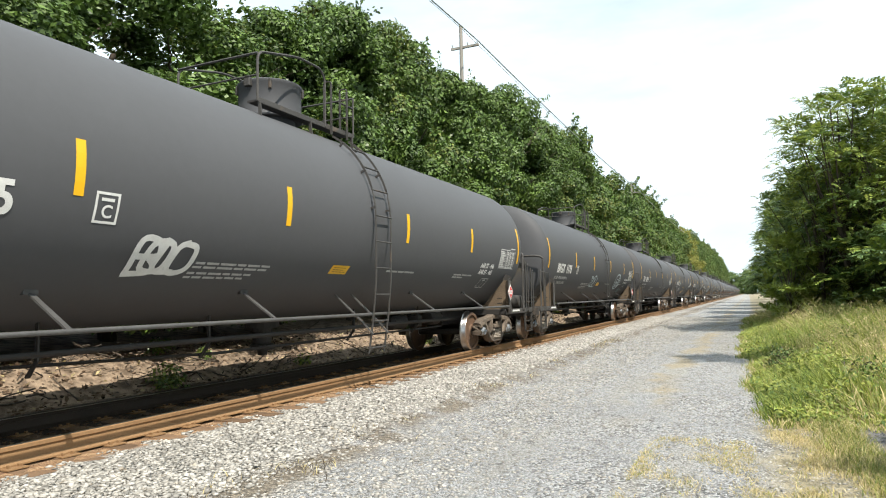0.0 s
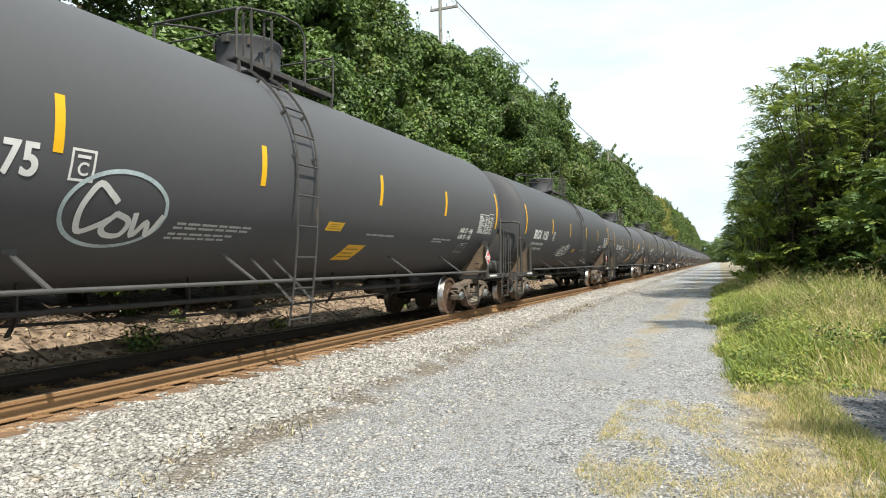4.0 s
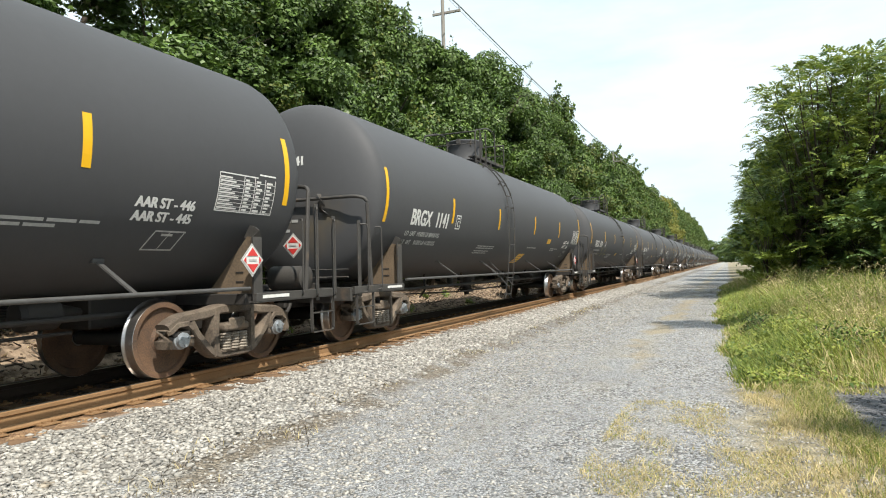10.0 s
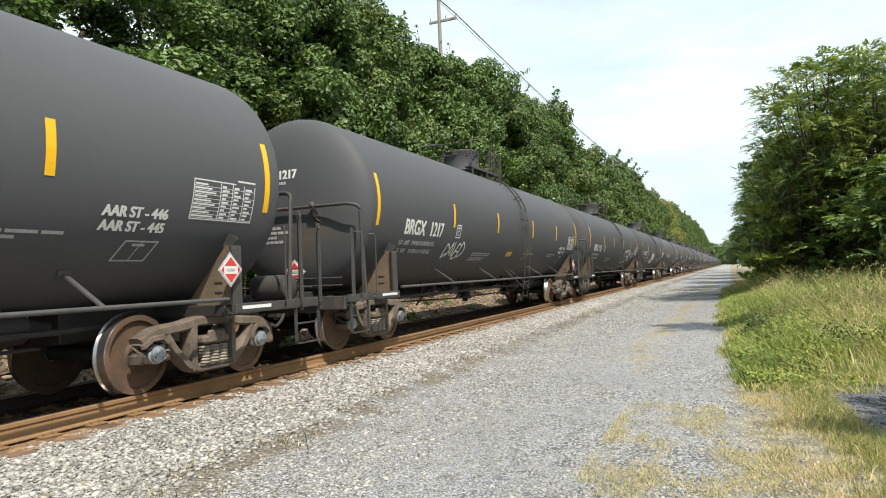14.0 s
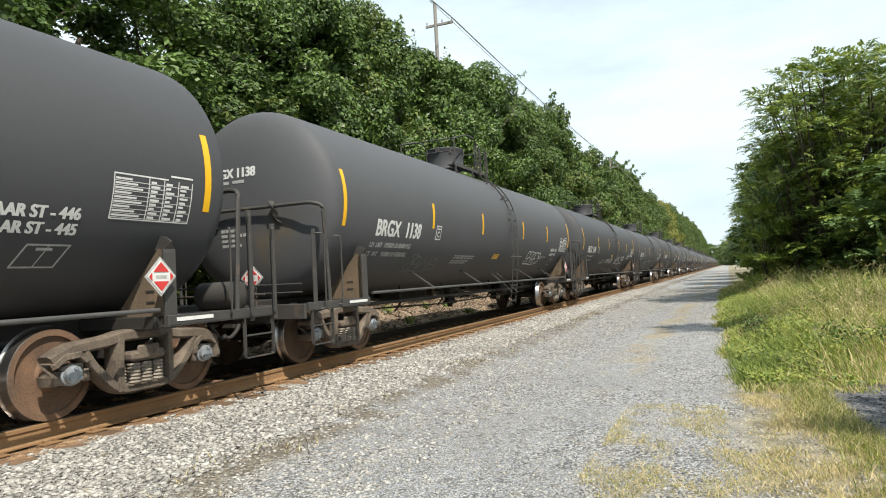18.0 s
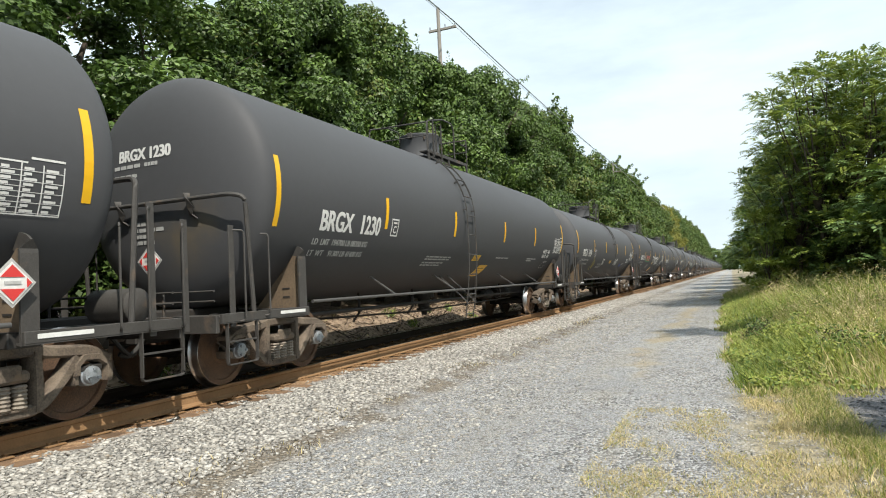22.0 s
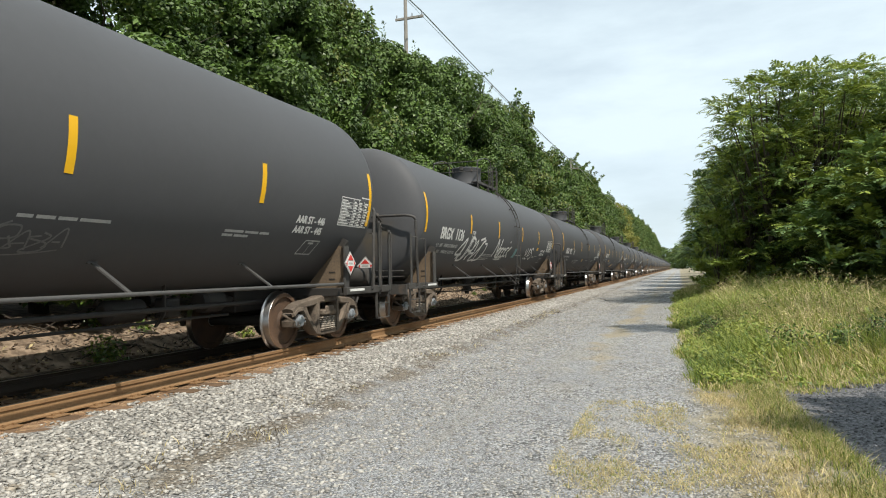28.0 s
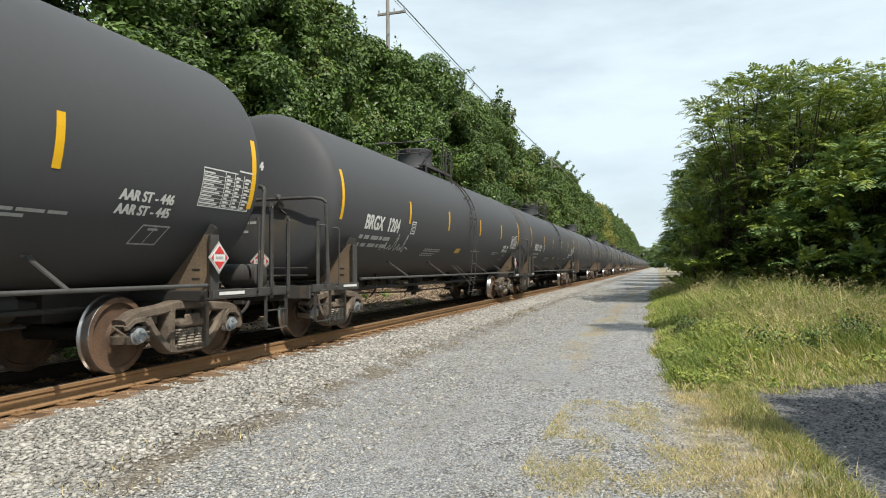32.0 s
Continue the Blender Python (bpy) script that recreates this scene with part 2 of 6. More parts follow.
WOOD_POLE = material("pole_wood", (0.30, 0.28, 0.25), 0.9, 0, (0.20, 0.185, 0.165), 2, 30, 0.7, 0.4, 30)


# ---- mesh helpers ----
def finish(bm, name, mat, smooth=False):
    me = bpy.data.meshes.new(name)
    bmesh.ops.recalc_face_normals(bm, faces=bm.faces[:])
    bm.to_mesh(me)
    bm.free()
    for m in (mat if isinstance(mat, (tuple, list)) else (mat,)):
        me.materials.append(m)
    if smooth:
        me.polygons.foreach_set("use_smooth", [True] * len(me.polygons))
        me.set_sharp_from_angle(angle=radians(38))
    return me


def part(name, bm, mat, parent, label="", smooth=False):
    ob = new(name, finish(bm, name, mat, smooth) if isinstance(bm, bmesh.types.BMesh) else bm)
    ob.parent = parent
    if label:
        ob["label"] = label
    return ob


def thing(name, label, category, group="", kind=""):
    return tagged(new(name), label, category, group, kind)


def raw(name, verts, faces, mat, smooth=False):
    """A mesh straight from arrays: verts (n, 3), faces (m, k)."""
    me = bpy.data.meshes.new(name)
    verts, faces = np.asarray(verts, np.float32), np.asarray(faces, np.int32)
    me.vertices.add(len(verts))
    me.vertices.foreach_set("co", verts.ravel())
    k = faces.shape[1]
    me.loops.add(faces.size)
    me.loops.foreach_set("vertex_index", faces.ravel())
    me.polygons.add(len(faces))
    me.polygons.foreach_set("loop_start", np.arange(len(faces), dtype=np.int32) * k)
    me.update(calc_edges=True)
    for m in (mat if isinstance(mat, (tuple, list)) else (mat,)):
        me.materials.append(m)
    if smooth:
        me.polygons.foreach_set("use_smooth", [True] * len(faces))
    return me


def box(bm, lo, hi, bevel=0.0):
    m = Matrix.Translation([(a + b) / 2 for a, b in zip(lo, hi)]) @ Matrix.Diagonal([abs(b - a) for a, b in zip(lo, hi)] + [1])
    got = bmesh.ops.create_cube(bm, size=1, matrix=m)["verts"]
    if bevel:
        edges = {e for v in got for e in v.link_edges}
        bmesh.ops.bevel(bm, geom=list(edges), offset=bevel, segments=1, affect="EDGES")
    return bm


def sweep(bm, pts, shape, closed=False):
    """Sweep a closed cross-section (list of 2D points) along a line of 3D points."""
    pts = [Vector(p) for p in pts]
    rings = []
    for i, p in enumerate(pts):
        a = pts[i - 1] if i else (pts[-1] if closed else p)
        b = pts[i + 1] if i + 1 < len(pts) else (pts[0] if closed else p)
        d = (b - a).normalized()
        up = Vector((0, 0, 1)) if abs(d.z) < 0.95 else Vector((0, 1, 0))
        if abs(d.z) >= 0.95:
            s = Vector((1, 0, 0))
        else:
            s = d.cross(up).normalized()
        u = s.cross(d).normalized()
        s = d.cross(u).normalized()
        rings.append([bm.verts.new(p + s * x + u * y) for x, y in shape])
    n = len(shape)
    for i in range(len(rings) - (0 if closed else 1)):
        r, q = rings[i], rings[(i + 1) % len(rings)]
        for k in range(n):
            bm.faces.new((r[k], r[(k + 1) % n], q[(k + 1) % n], q[k]))
    if not closed:
        bm.faces.new(rings[0])
        bm.faces.new(rings[-1][::-1])
    return bm


def ring(r, n=8):
    return [(r * math.cos(2 * math.pi * i / n), r * math.sin(2 * math.pi * i / n)) for i in range(n)]


def rect(w, h):
    return [(-w / 2, -h / 2), (w / 2, -h / 2), (w / 2, h / 2), (-w / 2, h / 2)]


def tube(bm, pts, r, n=8, round_by=0.0):
    return sweep(bm, soften(pts, round_by) if round_by else pts, ring(r, n))


def soften(pts, by):
    """Round the corners of a line of points."""
    pts = [Vector(p) for p in pts]
    out = [pts[0]]
    for a, b, c in zip(pts, pts[1:], pts[2:]):
        d1, d2 = (a - b), (c - b)
        k = min(by, d1.length * 0.45, d2.length * 0.45)
        p, q = b + d1.normalized() * k, b + d2.normalized() * k
        for i in range(5):
            t = i / 4
            out.append(p * (1 - t) ** 2 + b * 2 * t * (1 - t) + q * t ** 2)
    return out + [pts[-1]]


def plate(bm, poly, at, axis, thick):
    """A flat polygon, given in the two axes other than axis, with thickness."""
    def put(a, b, c):
        v = [a, b]
        v.insert(axis, c)
        return bm.verts.new(v)
    lo, hi = [put(a, b, at) for a, b in poly], [put(a, b, at + thick) for a, b in poly]
    bm.faces.new(lo)
    bm.faces.new(hi[::-1])
    n = len(poly)
    for i in range(n):
        bm.faces.new((lo[i], lo[(i + 1) % n], hi[(i + 1) % n], hi[i]))
    return bm


def lathe(bm, profile, axis, centre=(0, 0, 0), n=24, cap=True, mats=None):
    """Turn a profile of (along, radius) about an axis (0, 1 or 2) through centre."""
    rings = []
    for a, r in profile:
        row = []
        for i in range(n):
            t = 2 * math.pi * i / n
            v = [r * math.cos(t), r * math.sin(t)]
            v.insert(axis, a)
            row.append(bm.verts.new([p + q for p, q in zip(v, centre)]))
        rings.append(row)
    for j in range(len(rings) - 1):
        for i in range(n):
            f = bm.faces.new((rings[j][i], rings[j][(i + 1) % n], rings[j + 1][(i + 1) % n], rings[j + 1][i]))
            if mats:
                f.material_index = mats[j]
    if cap:
        bm.faces.new(rings[0])
        bm.faces.new(rings[-1][::-1])
    return bm


def bm_new():
    return bmesh.new()


# ---- plan ----
TRACK_X, RAIL_Z = -6.93, 0.34          # track centre line and top of rail; the lane is at z = 0
GAUGE = 0.752                          # half the distance of the rail heads


def height(x, y):
    """Height of the ground."""
    u = x - TRACK_X
    h = 0.0
    if u < -3.0:                                   # bank beyond the track
        h = 0.02 + 0.55 * min(1.0, (-3.0 - u) / 1.2) + 0.14 * max(0.0, -4.2 - u)
    elif u < 1.75:
        h = 0.135
    elif u < 3.3:
        s = (u - 1.75) / 1.55
        h = 0.135 * (1 - s * s * (3 - 2 * s)) - 0.0
    elif u > 7.6:
        h = 0.10 * min(1.0, (u - 7.6) / 2.0) if y > 9.0 else 0.0
    if -3.0 <= u < -1.9:
        h = 0.02 + (0.135 - 0.02) * (u + 3.0) / 1.1
    h += 0.020 * noise.noise((x * 0.7, y * 0.5, 0)) + (0.05 * noise.noise((x * 1.3, y * 1.1, 3)) if u < -3.0 else 0)
    return h


# ---- ground, one sheet that reaches the horizon ----
def axis_steps(spans):
    out = []
    for a, b, s in spans:
        n = max(1, int(round((b - a) / s)))
        out += [a + (b - a) * i / n for i in range(n)]
    return out + [spans[-1][1]]


def ground_material():
    m = bpy.data.materials.new("ground")
    m.use_nodes = True
    n, l = m.node_tree.nodes, m.node_tree.links
    p = n["Principled BSDF"]
    p.inputs["Roughness"].default_value = 0.92
    tc = n.new("ShaderNodeTexCoord")
    sep = n.new("ShaderNodeSeparateXYZ")
    l.new(tc.outputs["Object"], sep.inputs[0])

    def tex(scale, detail=4, kind="ShaderNodeTexNoise", stretch=None):
        t = n.new(kind)
        t.inputs["Scale"].default_value = scale
        if kind == "ShaderNodeTexNoise":
            t.inputs["Detail"].default_value = detail
        if stretch:
            mp = n.new("ShaderNodeMapping")
            mp.inputs["Scale"].default_value = stretch
            l.new(tc.outputs["Object"], mp.inputs["Vector"])
            l.new(mp.outputs[0], t.inputs["Vector"])
        else:
            l.new(tc.outputs["Object"], t.inputs["Vector"])
        return t

    def calc(op, a, b):
        x = n.new("ShaderNodeMath")
        x.operation = op
        for i, v in enumerate((a, b)):
            if isinstance(v, (int, float)):
                x.inputs[i].default_value = v
            else:
                l.new(v, x.inputs[i])
        return x.outputs[0]

    def span(v, a, b):
        r = n.new("ShaderNodeMapRange")
        r.interpolation_type = "SMOOTHSTEP"
        r.inputs[1].default_value, r.inputs[2].default_value = a, b
        l.new(v, r.inputs[0])
        return r.outputs[0]

    def blend(f, a, b):
        x = n.new("ShaderNodeMix")
        x.data_type = "RGBA"
        if isinstance(f, (int, float)):
            x.inputs[0].default_value = f
        else:
            l.new(f, x.inputs[0])
        for i, v in ((6, a), (7, b)):
            if isinstance(v, tuple):
                x.inputs[i].default_value = (*v, 1)
            else:
                l.new(v, x.inputs[i])
        return x.outputs[2]

    wob = calc("MULTIPLY", tex(1.1, 5).outputs["Fac"], 0.9)
    xw = calc("ADD", sep.outputs["X"], calc("SUBTRACT", wob, 0.45))
    grain = tex(46, 2, "ShaderNodeTexVoronoi")
    small = tex(85, 2, "ShaderNodeTexVoronoi")
    patch = tex(0.55, 5)
    streak = tex(1.0, 5, stretch=(1.6, 0.12, 1))
    # crushed-stone lane: grey, lighter wheel tracks, tan dust
    stone = blend(span(grain.outputs["Color"], 0.15, 0.9), (0.105, 0.104, 0.104), (0.54, 0.54, 0.54))
    fines = blend(span(small.outputs["Color"], 0.1, 0.9), (0.150, 0.150, 0.152), (0.50, 0.503, 0.508))
    lane = blend(span(patch.outputs["Fac"], 0.38, 0.62), stone, fines)
    lane = blend(calc("MULTIPLY", span(streak.outputs["Fac"], 0.50, 0.68), 0.35), lane, (0.36, 0.33, 0.26))
    # loose darker chips in clusters
    chips = calc("MULTIPLY", span(tex(5.5, 7, stretch=(1, 0.6, 1)).outputs["Fac"], 0.50, 0.68), span(grain.outputs["Color"], 0.62, 0.42))
    lane = blend(calc("MULTIPLY", chips, 0.75), lane, (0.085, 0.082, 0.078))
    # broken streak of tan dust between the wheel tracks
    crown = calc("MULTIPLY", calc("SUBTRACT", span(xw, -1.95, -1.55), span(xw, -1.35, -0.95)), span(tex(0.9, 5, stretch=(1.2, 0.55, 1)).outputs["Fac"], 0.40, 0.56))
    lane = blend(calc("MULTIPLY", calc("MULTIPLY", crown, span(sep.outputs["Y"], 7.5, 10.5)), 0.8), lane, blend(span(small.outputs["Color"], 0.1, 0.9), (0.27, 0.22, 0.14), (0.44, 0.37, 0.25)))
    # dark strip of soil between lane and ballast
    def reach(lo, span_):
        c = n.new("ShaderNodeClamp")
        l.new(calc("SUBTRACT", sep.outputs["Y"], lo), c.inputs[0])
        c.inputs[1].default_value, c.inputs[2].default_value = 0.0, span_
        return c.outputs[0]

    bend = calc("ADD", calc("MULTIPLY", reach(5.0, 5.0), 0.06), calc("MULTIPLY", reach(10.0, 40.0), 0.008))
    xs = calc("ADD", xw, calc("ADD", bend, 0.73))
    dark_in, dark_out = span(xs, -3.62, -3.32), span(xs, -3.00, -2.62)
    strip = calc("MULTIPLY", calc("SUBTRACT", dark_in, dark_out), span(tex(1.6, 7).outputs["Fac"], 0.34, 0.56))
    colour = blend(calc("MULTIPLY", strip, 0.80), lane, blend(span(grain.outputs["Color"], 0.2, 0.9), (0.095, 0.074, 0.050), (0.27, 0.215, 0.145)))
    ballast = blend(span(tex(26, 2, "ShaderNodeTexVoronoi").outputs["Color"], 0.1, 0.9), (0.23, 0.22, 0.205), (0.44, 0.425, 0.40))
    colour = blend(span(xs, -3.30, -3.60), colour, ballast)
    # rusty, oily bed between the rails, its colour also darkened for the train's shade
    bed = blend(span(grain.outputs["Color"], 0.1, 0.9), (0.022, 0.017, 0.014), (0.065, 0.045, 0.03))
    sand = blend(span(tex(9, 6).outputs["Fac"], 0.35, 0.65), (0.24, 0.14, 0.075), (0.42, 0.27, 0.15))
    colour = blend(span(sep.outputs["X"], -5.66, -5.84), colour, sand)
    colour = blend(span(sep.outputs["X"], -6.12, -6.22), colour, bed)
    dirt = blend(span(tex(4.5, 9).outputs["Fac"], 0.32, 0.66), (0.16, 0.115, 0.078), (0.40, 0.30, 0.21))
    colour = blend(span(xw, -9.65, -10.05), colour, dirt)
    # gravel of the side track, with the tree shade put into its dark colour
    shaded_gravel = blend(span(grain.outputs["Color"], 0.1, 0.9), (0.060, 0.060, 0.064), (0.20, 0.20, 0.21))
    colour = blend(span(xw, 0.75, 1.1), colour, shaded_gravel)
    # soil and thatch under the grass
    soil = blend(span(tex(3.5, 6).outputs["Fac"], 0.35, 0.65), (0.19, 0.165, 0.105), (0.37, 0.32, 0.215))
    side = calc("MULTIPLY", span(xw, -0.15, 0.35), calc("SUBTRACT", 1.0, calc("MULTIPLY", span(xw, 0.95, 1.25), span(sep.outputs["Y"], 10.2, 9.4))))
    colour = blend(side, colour, soil)
    tone = tex(0.12, 4)
    hv = n.new("ShaderNodeHueSaturation")
    l.new(span(tone.outputs["Fac"], 0.2, 0.8), hv.inputs["Value"])
    mr = n.new("ShaderNodeMapRange")
    mr.inputs[3].default_value, mr.inputs[4].default_value = 0.86, 1.12
    l.new(span(tone.outputs["Fac"], 0.3, 0.7), mr.inputs[0])
    l.new(mr.outputs[0], hv.inputs["Value"])
    l.new(colour, hv.inputs["Color"])
    l.new(hv.outputs["Color"], p.inputs["Base Color"])
    hgt = calc("ADD", calc("MULTIPLY", grain.outputs["Distance"], -1.0), calc("MULTIPLY", tex(18, 5).outputs["Fac"], 0.8))
    bp = n.new("ShaderNodeBump")
    bp.inputs["Strength"].default_value, bp.inputs["Distance"].default_value = 0.95, 0.03
    l.new(hgt, bp.inputs["Height"])
    l.new(bp.outputs["Normal"], p.inputs["Normal"])
    return m


def build_ground():
    xs = axis_steps(((-3000, -200, 900), (-200, -30, 40), (-30, -12, 1.5), (-12, 2.5, 0.2), (2.5, 12, 1.0), (12, 60, 12), (60, 3000, 900)))
    ys = axis_steps(((-3000, -60, 900), (-60, -6, 6), (-6, 30, 0.4), (30, 120, 2), (120, 700, 20), (700, 4000, 800)))
    verts = [(x, y, height(x, y)) for y in ys for x in xs]
    w = len(xs)
    faces = [(j * w + i, j * w + i + 1, (j + 1) * w + i + 1, (j + 1) * w + i) for j in range(len(ys) - 1) for i in range(w - 1)]
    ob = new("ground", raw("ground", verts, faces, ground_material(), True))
    tagged(ob, "grey crushed-stone lane, ballast shoulder and brown dirt bank", "ground", kind="structure")


build_ground()


# ---- track ----
def build_track():
    prof = [(-0.075, 0), (0.075, 0), (0.075, 0.014), (0.028, 0.045), (0.020, 0.128), (0.037, 0.138), (0.037, 0.172), (0.028, 0.180),
            (-0.028, 0.180), (-0.037, 0.172), (-0.037, 0.138), (-0.020, 0.128), (-0.028, 0.045), (-0.075, 0.014)]
    for side in (1, -1):
        track = tagged(new("rail"), "long rust-brown steel rail spiked to wooden ties", "rail", "rails of the track", "structure")
        track.location = (TRACK_X + side * GAUGE, 0, RAIL_Z - 0.18)
        bm = bm_new()
        rows = []
        for y in (-70, 5.1, 400, 1200):
            rows.append([bm.verts.new((x, y, z)) for x, z in prof])
        n = len(prof)
        for a, b in zip(rows, rows[1:]):
            for i in range(n):
                f = bm.faces.new((a[i], a[(i + 1) % n], b[(i + 1) % n], b[i]))
                f.material_index = 1 if i in (7,) else 0
        # the far rail takes the rust with shade in its colour
        part("rail_bar", bm, (RAIL_RUST if side > 0 else RAIL_SHADED, RAIL_TOP), track)
        for y in (16.8, 28.6):
            bm = bm_new()
            box(bm, (0.012 if side > 0 else -0.034, y - 0.45, 0.045), (0.034 if side > 0 else -0.012, y + 0.45, 0.118), 0.004)
            part("joint_bar", bm, RAIL_RUST, track, "bolted steel joint bar")
    # ties with tie plates
    rng = random.Random(4)
    tie_meshes = []
    for k in range(6):
        bm = bm_new()
        box(bm, (-1.30, -0.115, -0.17), (1.30, 0.115, 0.0))
        bmesh.ops.subdivide_edges(bm, edges=[e for e in bm.edges if abs((e.verts[0].co - e.verts[1].co).x) > 1], cuts=10)
        for v in bm.verts:
            v.co += Vector((rng.uniform(-0.03, 0.03) if abs(v.co.x) > 1.2 else 0, rng.uniform(-0.012, 0.012), rng.uniform(-0.010, 0.004)))
        tie_meshes.append(finish(bm, "tie", TIE_WOOD))
    bm = bm_new()
    for s in (1, -1):
        box(bm, (s * GAUGE - 0.17, -0.10, 0.0), (s * GAUGE + 0.17, 0.10, 0.016), 0.003)
        for dx in (0.10, -0.10):
            for dy in (0.05, -0.05):
                box(bm, (s * GAUGE + dx - 0.012, dy - 0.012, 0.014), (s * GAUGE + dx + 0.022, dy + 0.012, 0.040))
    spikes = finish(bm, "tie_plate", RAIL_RUST)
    bed = tagged(new("track_bed"), "weathered wooden crossties in stone ballast", "railway track", kind="structure")
    bed.location = (TRACK_X, 0, RAIL_Z - 0.18 - 0.016)
    for i in range(150):
        t = new("tie", tie_meshes[i % 6])
        t.parent = bed
        t.location = (rng.uniform(-0.05, 0.05), -6 + i * 0.52, rng.uniform(-0.004, 0.0))
        t.rotation_euler = (0, 0, rng.uniform(-0.02, 0.02))
        if i < 90:
            s = new("tie_plate", spikes)
            s.parent = bed
            s.location = (0, -6 + i * 0.52, 0.0)
    far = []
    quads = []
    for i in range(500):
        y = 72.2 + i * 0.52
        b = len(far)
        far += [(-1.3, y - .11, 0), (1.3, y - .11, 0), (1.3, y + .11, 0), (-1.3, y + .11, 0), (-1.3, y - .11, -.15), (1.3, y - .11, -.15), (1.3, y + .11, -.15), (-1.3, y + .11, -.15)]
        quads += [(b, b + 1, b + 2, b + 3), (b, b + 4, b + 5, b + 1), (b + 1, b + 5, b + 6, b + 2), (b + 3, b + 2, b + 6, b + 7)]
    part("far_ties", raw("far_ties", far, quads, TIE_WOOD), None, bed)["kind"] = "stuff"


build_track()


# ---- tank car: x across, y along, z up from the top of rail ----
TANK_R, TANK_Z, TANK_L, HEAD = 1.55, 2.56, 8.08, 0.42
TRUCK_Y, AXLE, WHEEL_R = 7.35, 0.889, 0.457


def on_tank(u, v, lift=0.004):
    """A place on the flank that faces the lane: u along, v height by arc from the tank's axis."""
    t = v / TANK_R
    return ((TANK_R + lift) * math.cos(t), u, TANK_Z + (TANK_R + lift) * math.sin(t))


def arc(z):
    """Arc height on the flank for a height above the rail."""
    return TANK_R * math.asin((z - TANK_Z) / TANK_R)


def decal(bm, quads, lift=0.004):
    """Rectangles (u0, v0, u1, v1[, lean]) wrapped on the flank."""
    for q in quads:
        u0, v0, u1, v1 = q[:4]
        lean = q[4] if len(q) > 4 else 0
        n = max(1, int((v1 - v0) / 0.12))
        old = None
        for i in range(n + 1):
            v = v0 + (v1 - v0) * i / n
            o = lean * (v - v0)
            row = (bm.verts.new(on_tank(u0 + o, v, lift)), bm.verts.new(on_tank(u1 + o, v, lift)))
            if old:
                bm.faces.new((old[0], old[1], row[1], row[0]))
            old = row
    return bm


def head_y(r):
    """How far out the dished head reaches at radius r."""
    return TANK_L + HEAD * max(0.0, 1 - (r / TANK_R) ** 2.5) ** (1 / 2.2)


def shell_profile():
    prof = []
    for i in range(13):
        t = math.pi / 2 * i / 12
        prof.append((-head_y(TANK_R * math.sin(t)), max(0.02, TANK_R * math.sin(t))))
    prof += [(-TANK_L + 0.05, TANK_R)]
    prof += [(TANK_L - 0.05, TANK_R)]
    for i in range(13):
        t = math.pi / 2 * (1 - i / 12)
        prof.append((head_y(TANK_R * math.sin(t)), max(0.02, TANK_R * math.sin(t))))
    return prof


# ---- lettering and spray paint on the tanks ----
CUT_LETTERS = {}


def letters(body, tall, wide=1.0, bold=0.0):
    """Flat triangles of a line of words: height of the capitals, stretch across."""
    key = (body, bold)
    if key not in CUT_LETTERS:
        CUT_LETTERS[key] = cut_letters(body, bold)
    pts, tris = CUT_LETTERS[key]
    k = tall / 0.70
    return [(a * k * wide, b * k) for a, b in pts], tris


def cut_letters(body, bold):
    cu = bpy.data.curves.new("words", "FONT")
    cu.body, cu.size, cu.offset = body, 1.0, bold
    ob = new("words", cu)
    bpy.context.view_layer.update()
    me = bpy.data.meshes.new_from_object(ob.evaluated_get(bpy.context.evaluated_depsgraph_get()))
    bpy.data.objects.remove(ob)
    bpy.data.curves.remove(cu)
    pts = [(v.co.x, v.co.y) for v in me.vertices]
    tris = [tuple(p.vertices) for p in me.polygons]
    bpy.data.meshes.remove(me)
    return pts, tris


def wrapped(bm, flat, place, step=0.08):
    """Cut flat letters into bands and lay them on a curved surface by place(a, b)."""
    pts, tris = flat
    bf = bm_new()
    vs = [bf.verts.new((a, b, 0)) for a, b in pts]
    for t in tris:
        try:
            bf.faces.new([vs[i] for i in t])
        except ValueError:
            pass
    lo, hi = min(p[1] for p in pts), max(p[1] for p in pts)
    z = lo + step
    while z < hi:
        bmesh.ops.bisect_plane(bf, geom=bf.verts[:] + bf.edges[:] + bf.faces[:], plane_co=(0, z, 0), plane_no=(0, 1, 0))
        z += step
    new_v = {v: bm.verts.new(place(v.co.x, v.co.y)) for v in bf.verts}
    for f in bf.faces:
        bm.faces.new([new_v[v] for v in f.verts])
    bf.free()
    return bm


def on_head(x, z, lift=0.006):
    """A place on the near head of the tank."""
    return (x, -head_y(math.hypot(x, z - TANK_Z)) - lift, z)


MARKS = {0: "1075", 1: "1178", 2: "363118", 3: "1275", 4: "1150", 5: "360319", 6: "1016", 7: "1020", 8: "1141", 9: "1209", 10: "1196", 11: "1217", 12: "1155",
         13: "1273", 14: "1138", 15: "1148", 16: "1277", 17: "1230", 18: "1184", 19: "1272", 20: "1131", 21: "1237", 22: "1136", 23: "1035", 24: "1169", 25: "1204", 26: "1123"}
WEIGHT_KINDS = (("195000 LB 88400", "91000 LB 41300"), ("194700 LB 88300", "91300 LB 41400"), ("195100 LB 88450", "90900 LB 41250"), ("195200 LB 88500", "90800 LB 41200"),
                ("194500 LB 88200", "91500 LB 41500"), ("194900 LB 88400", "91100 LB 41300"), ("194800 LB 88350", "91200 LB 41350"))
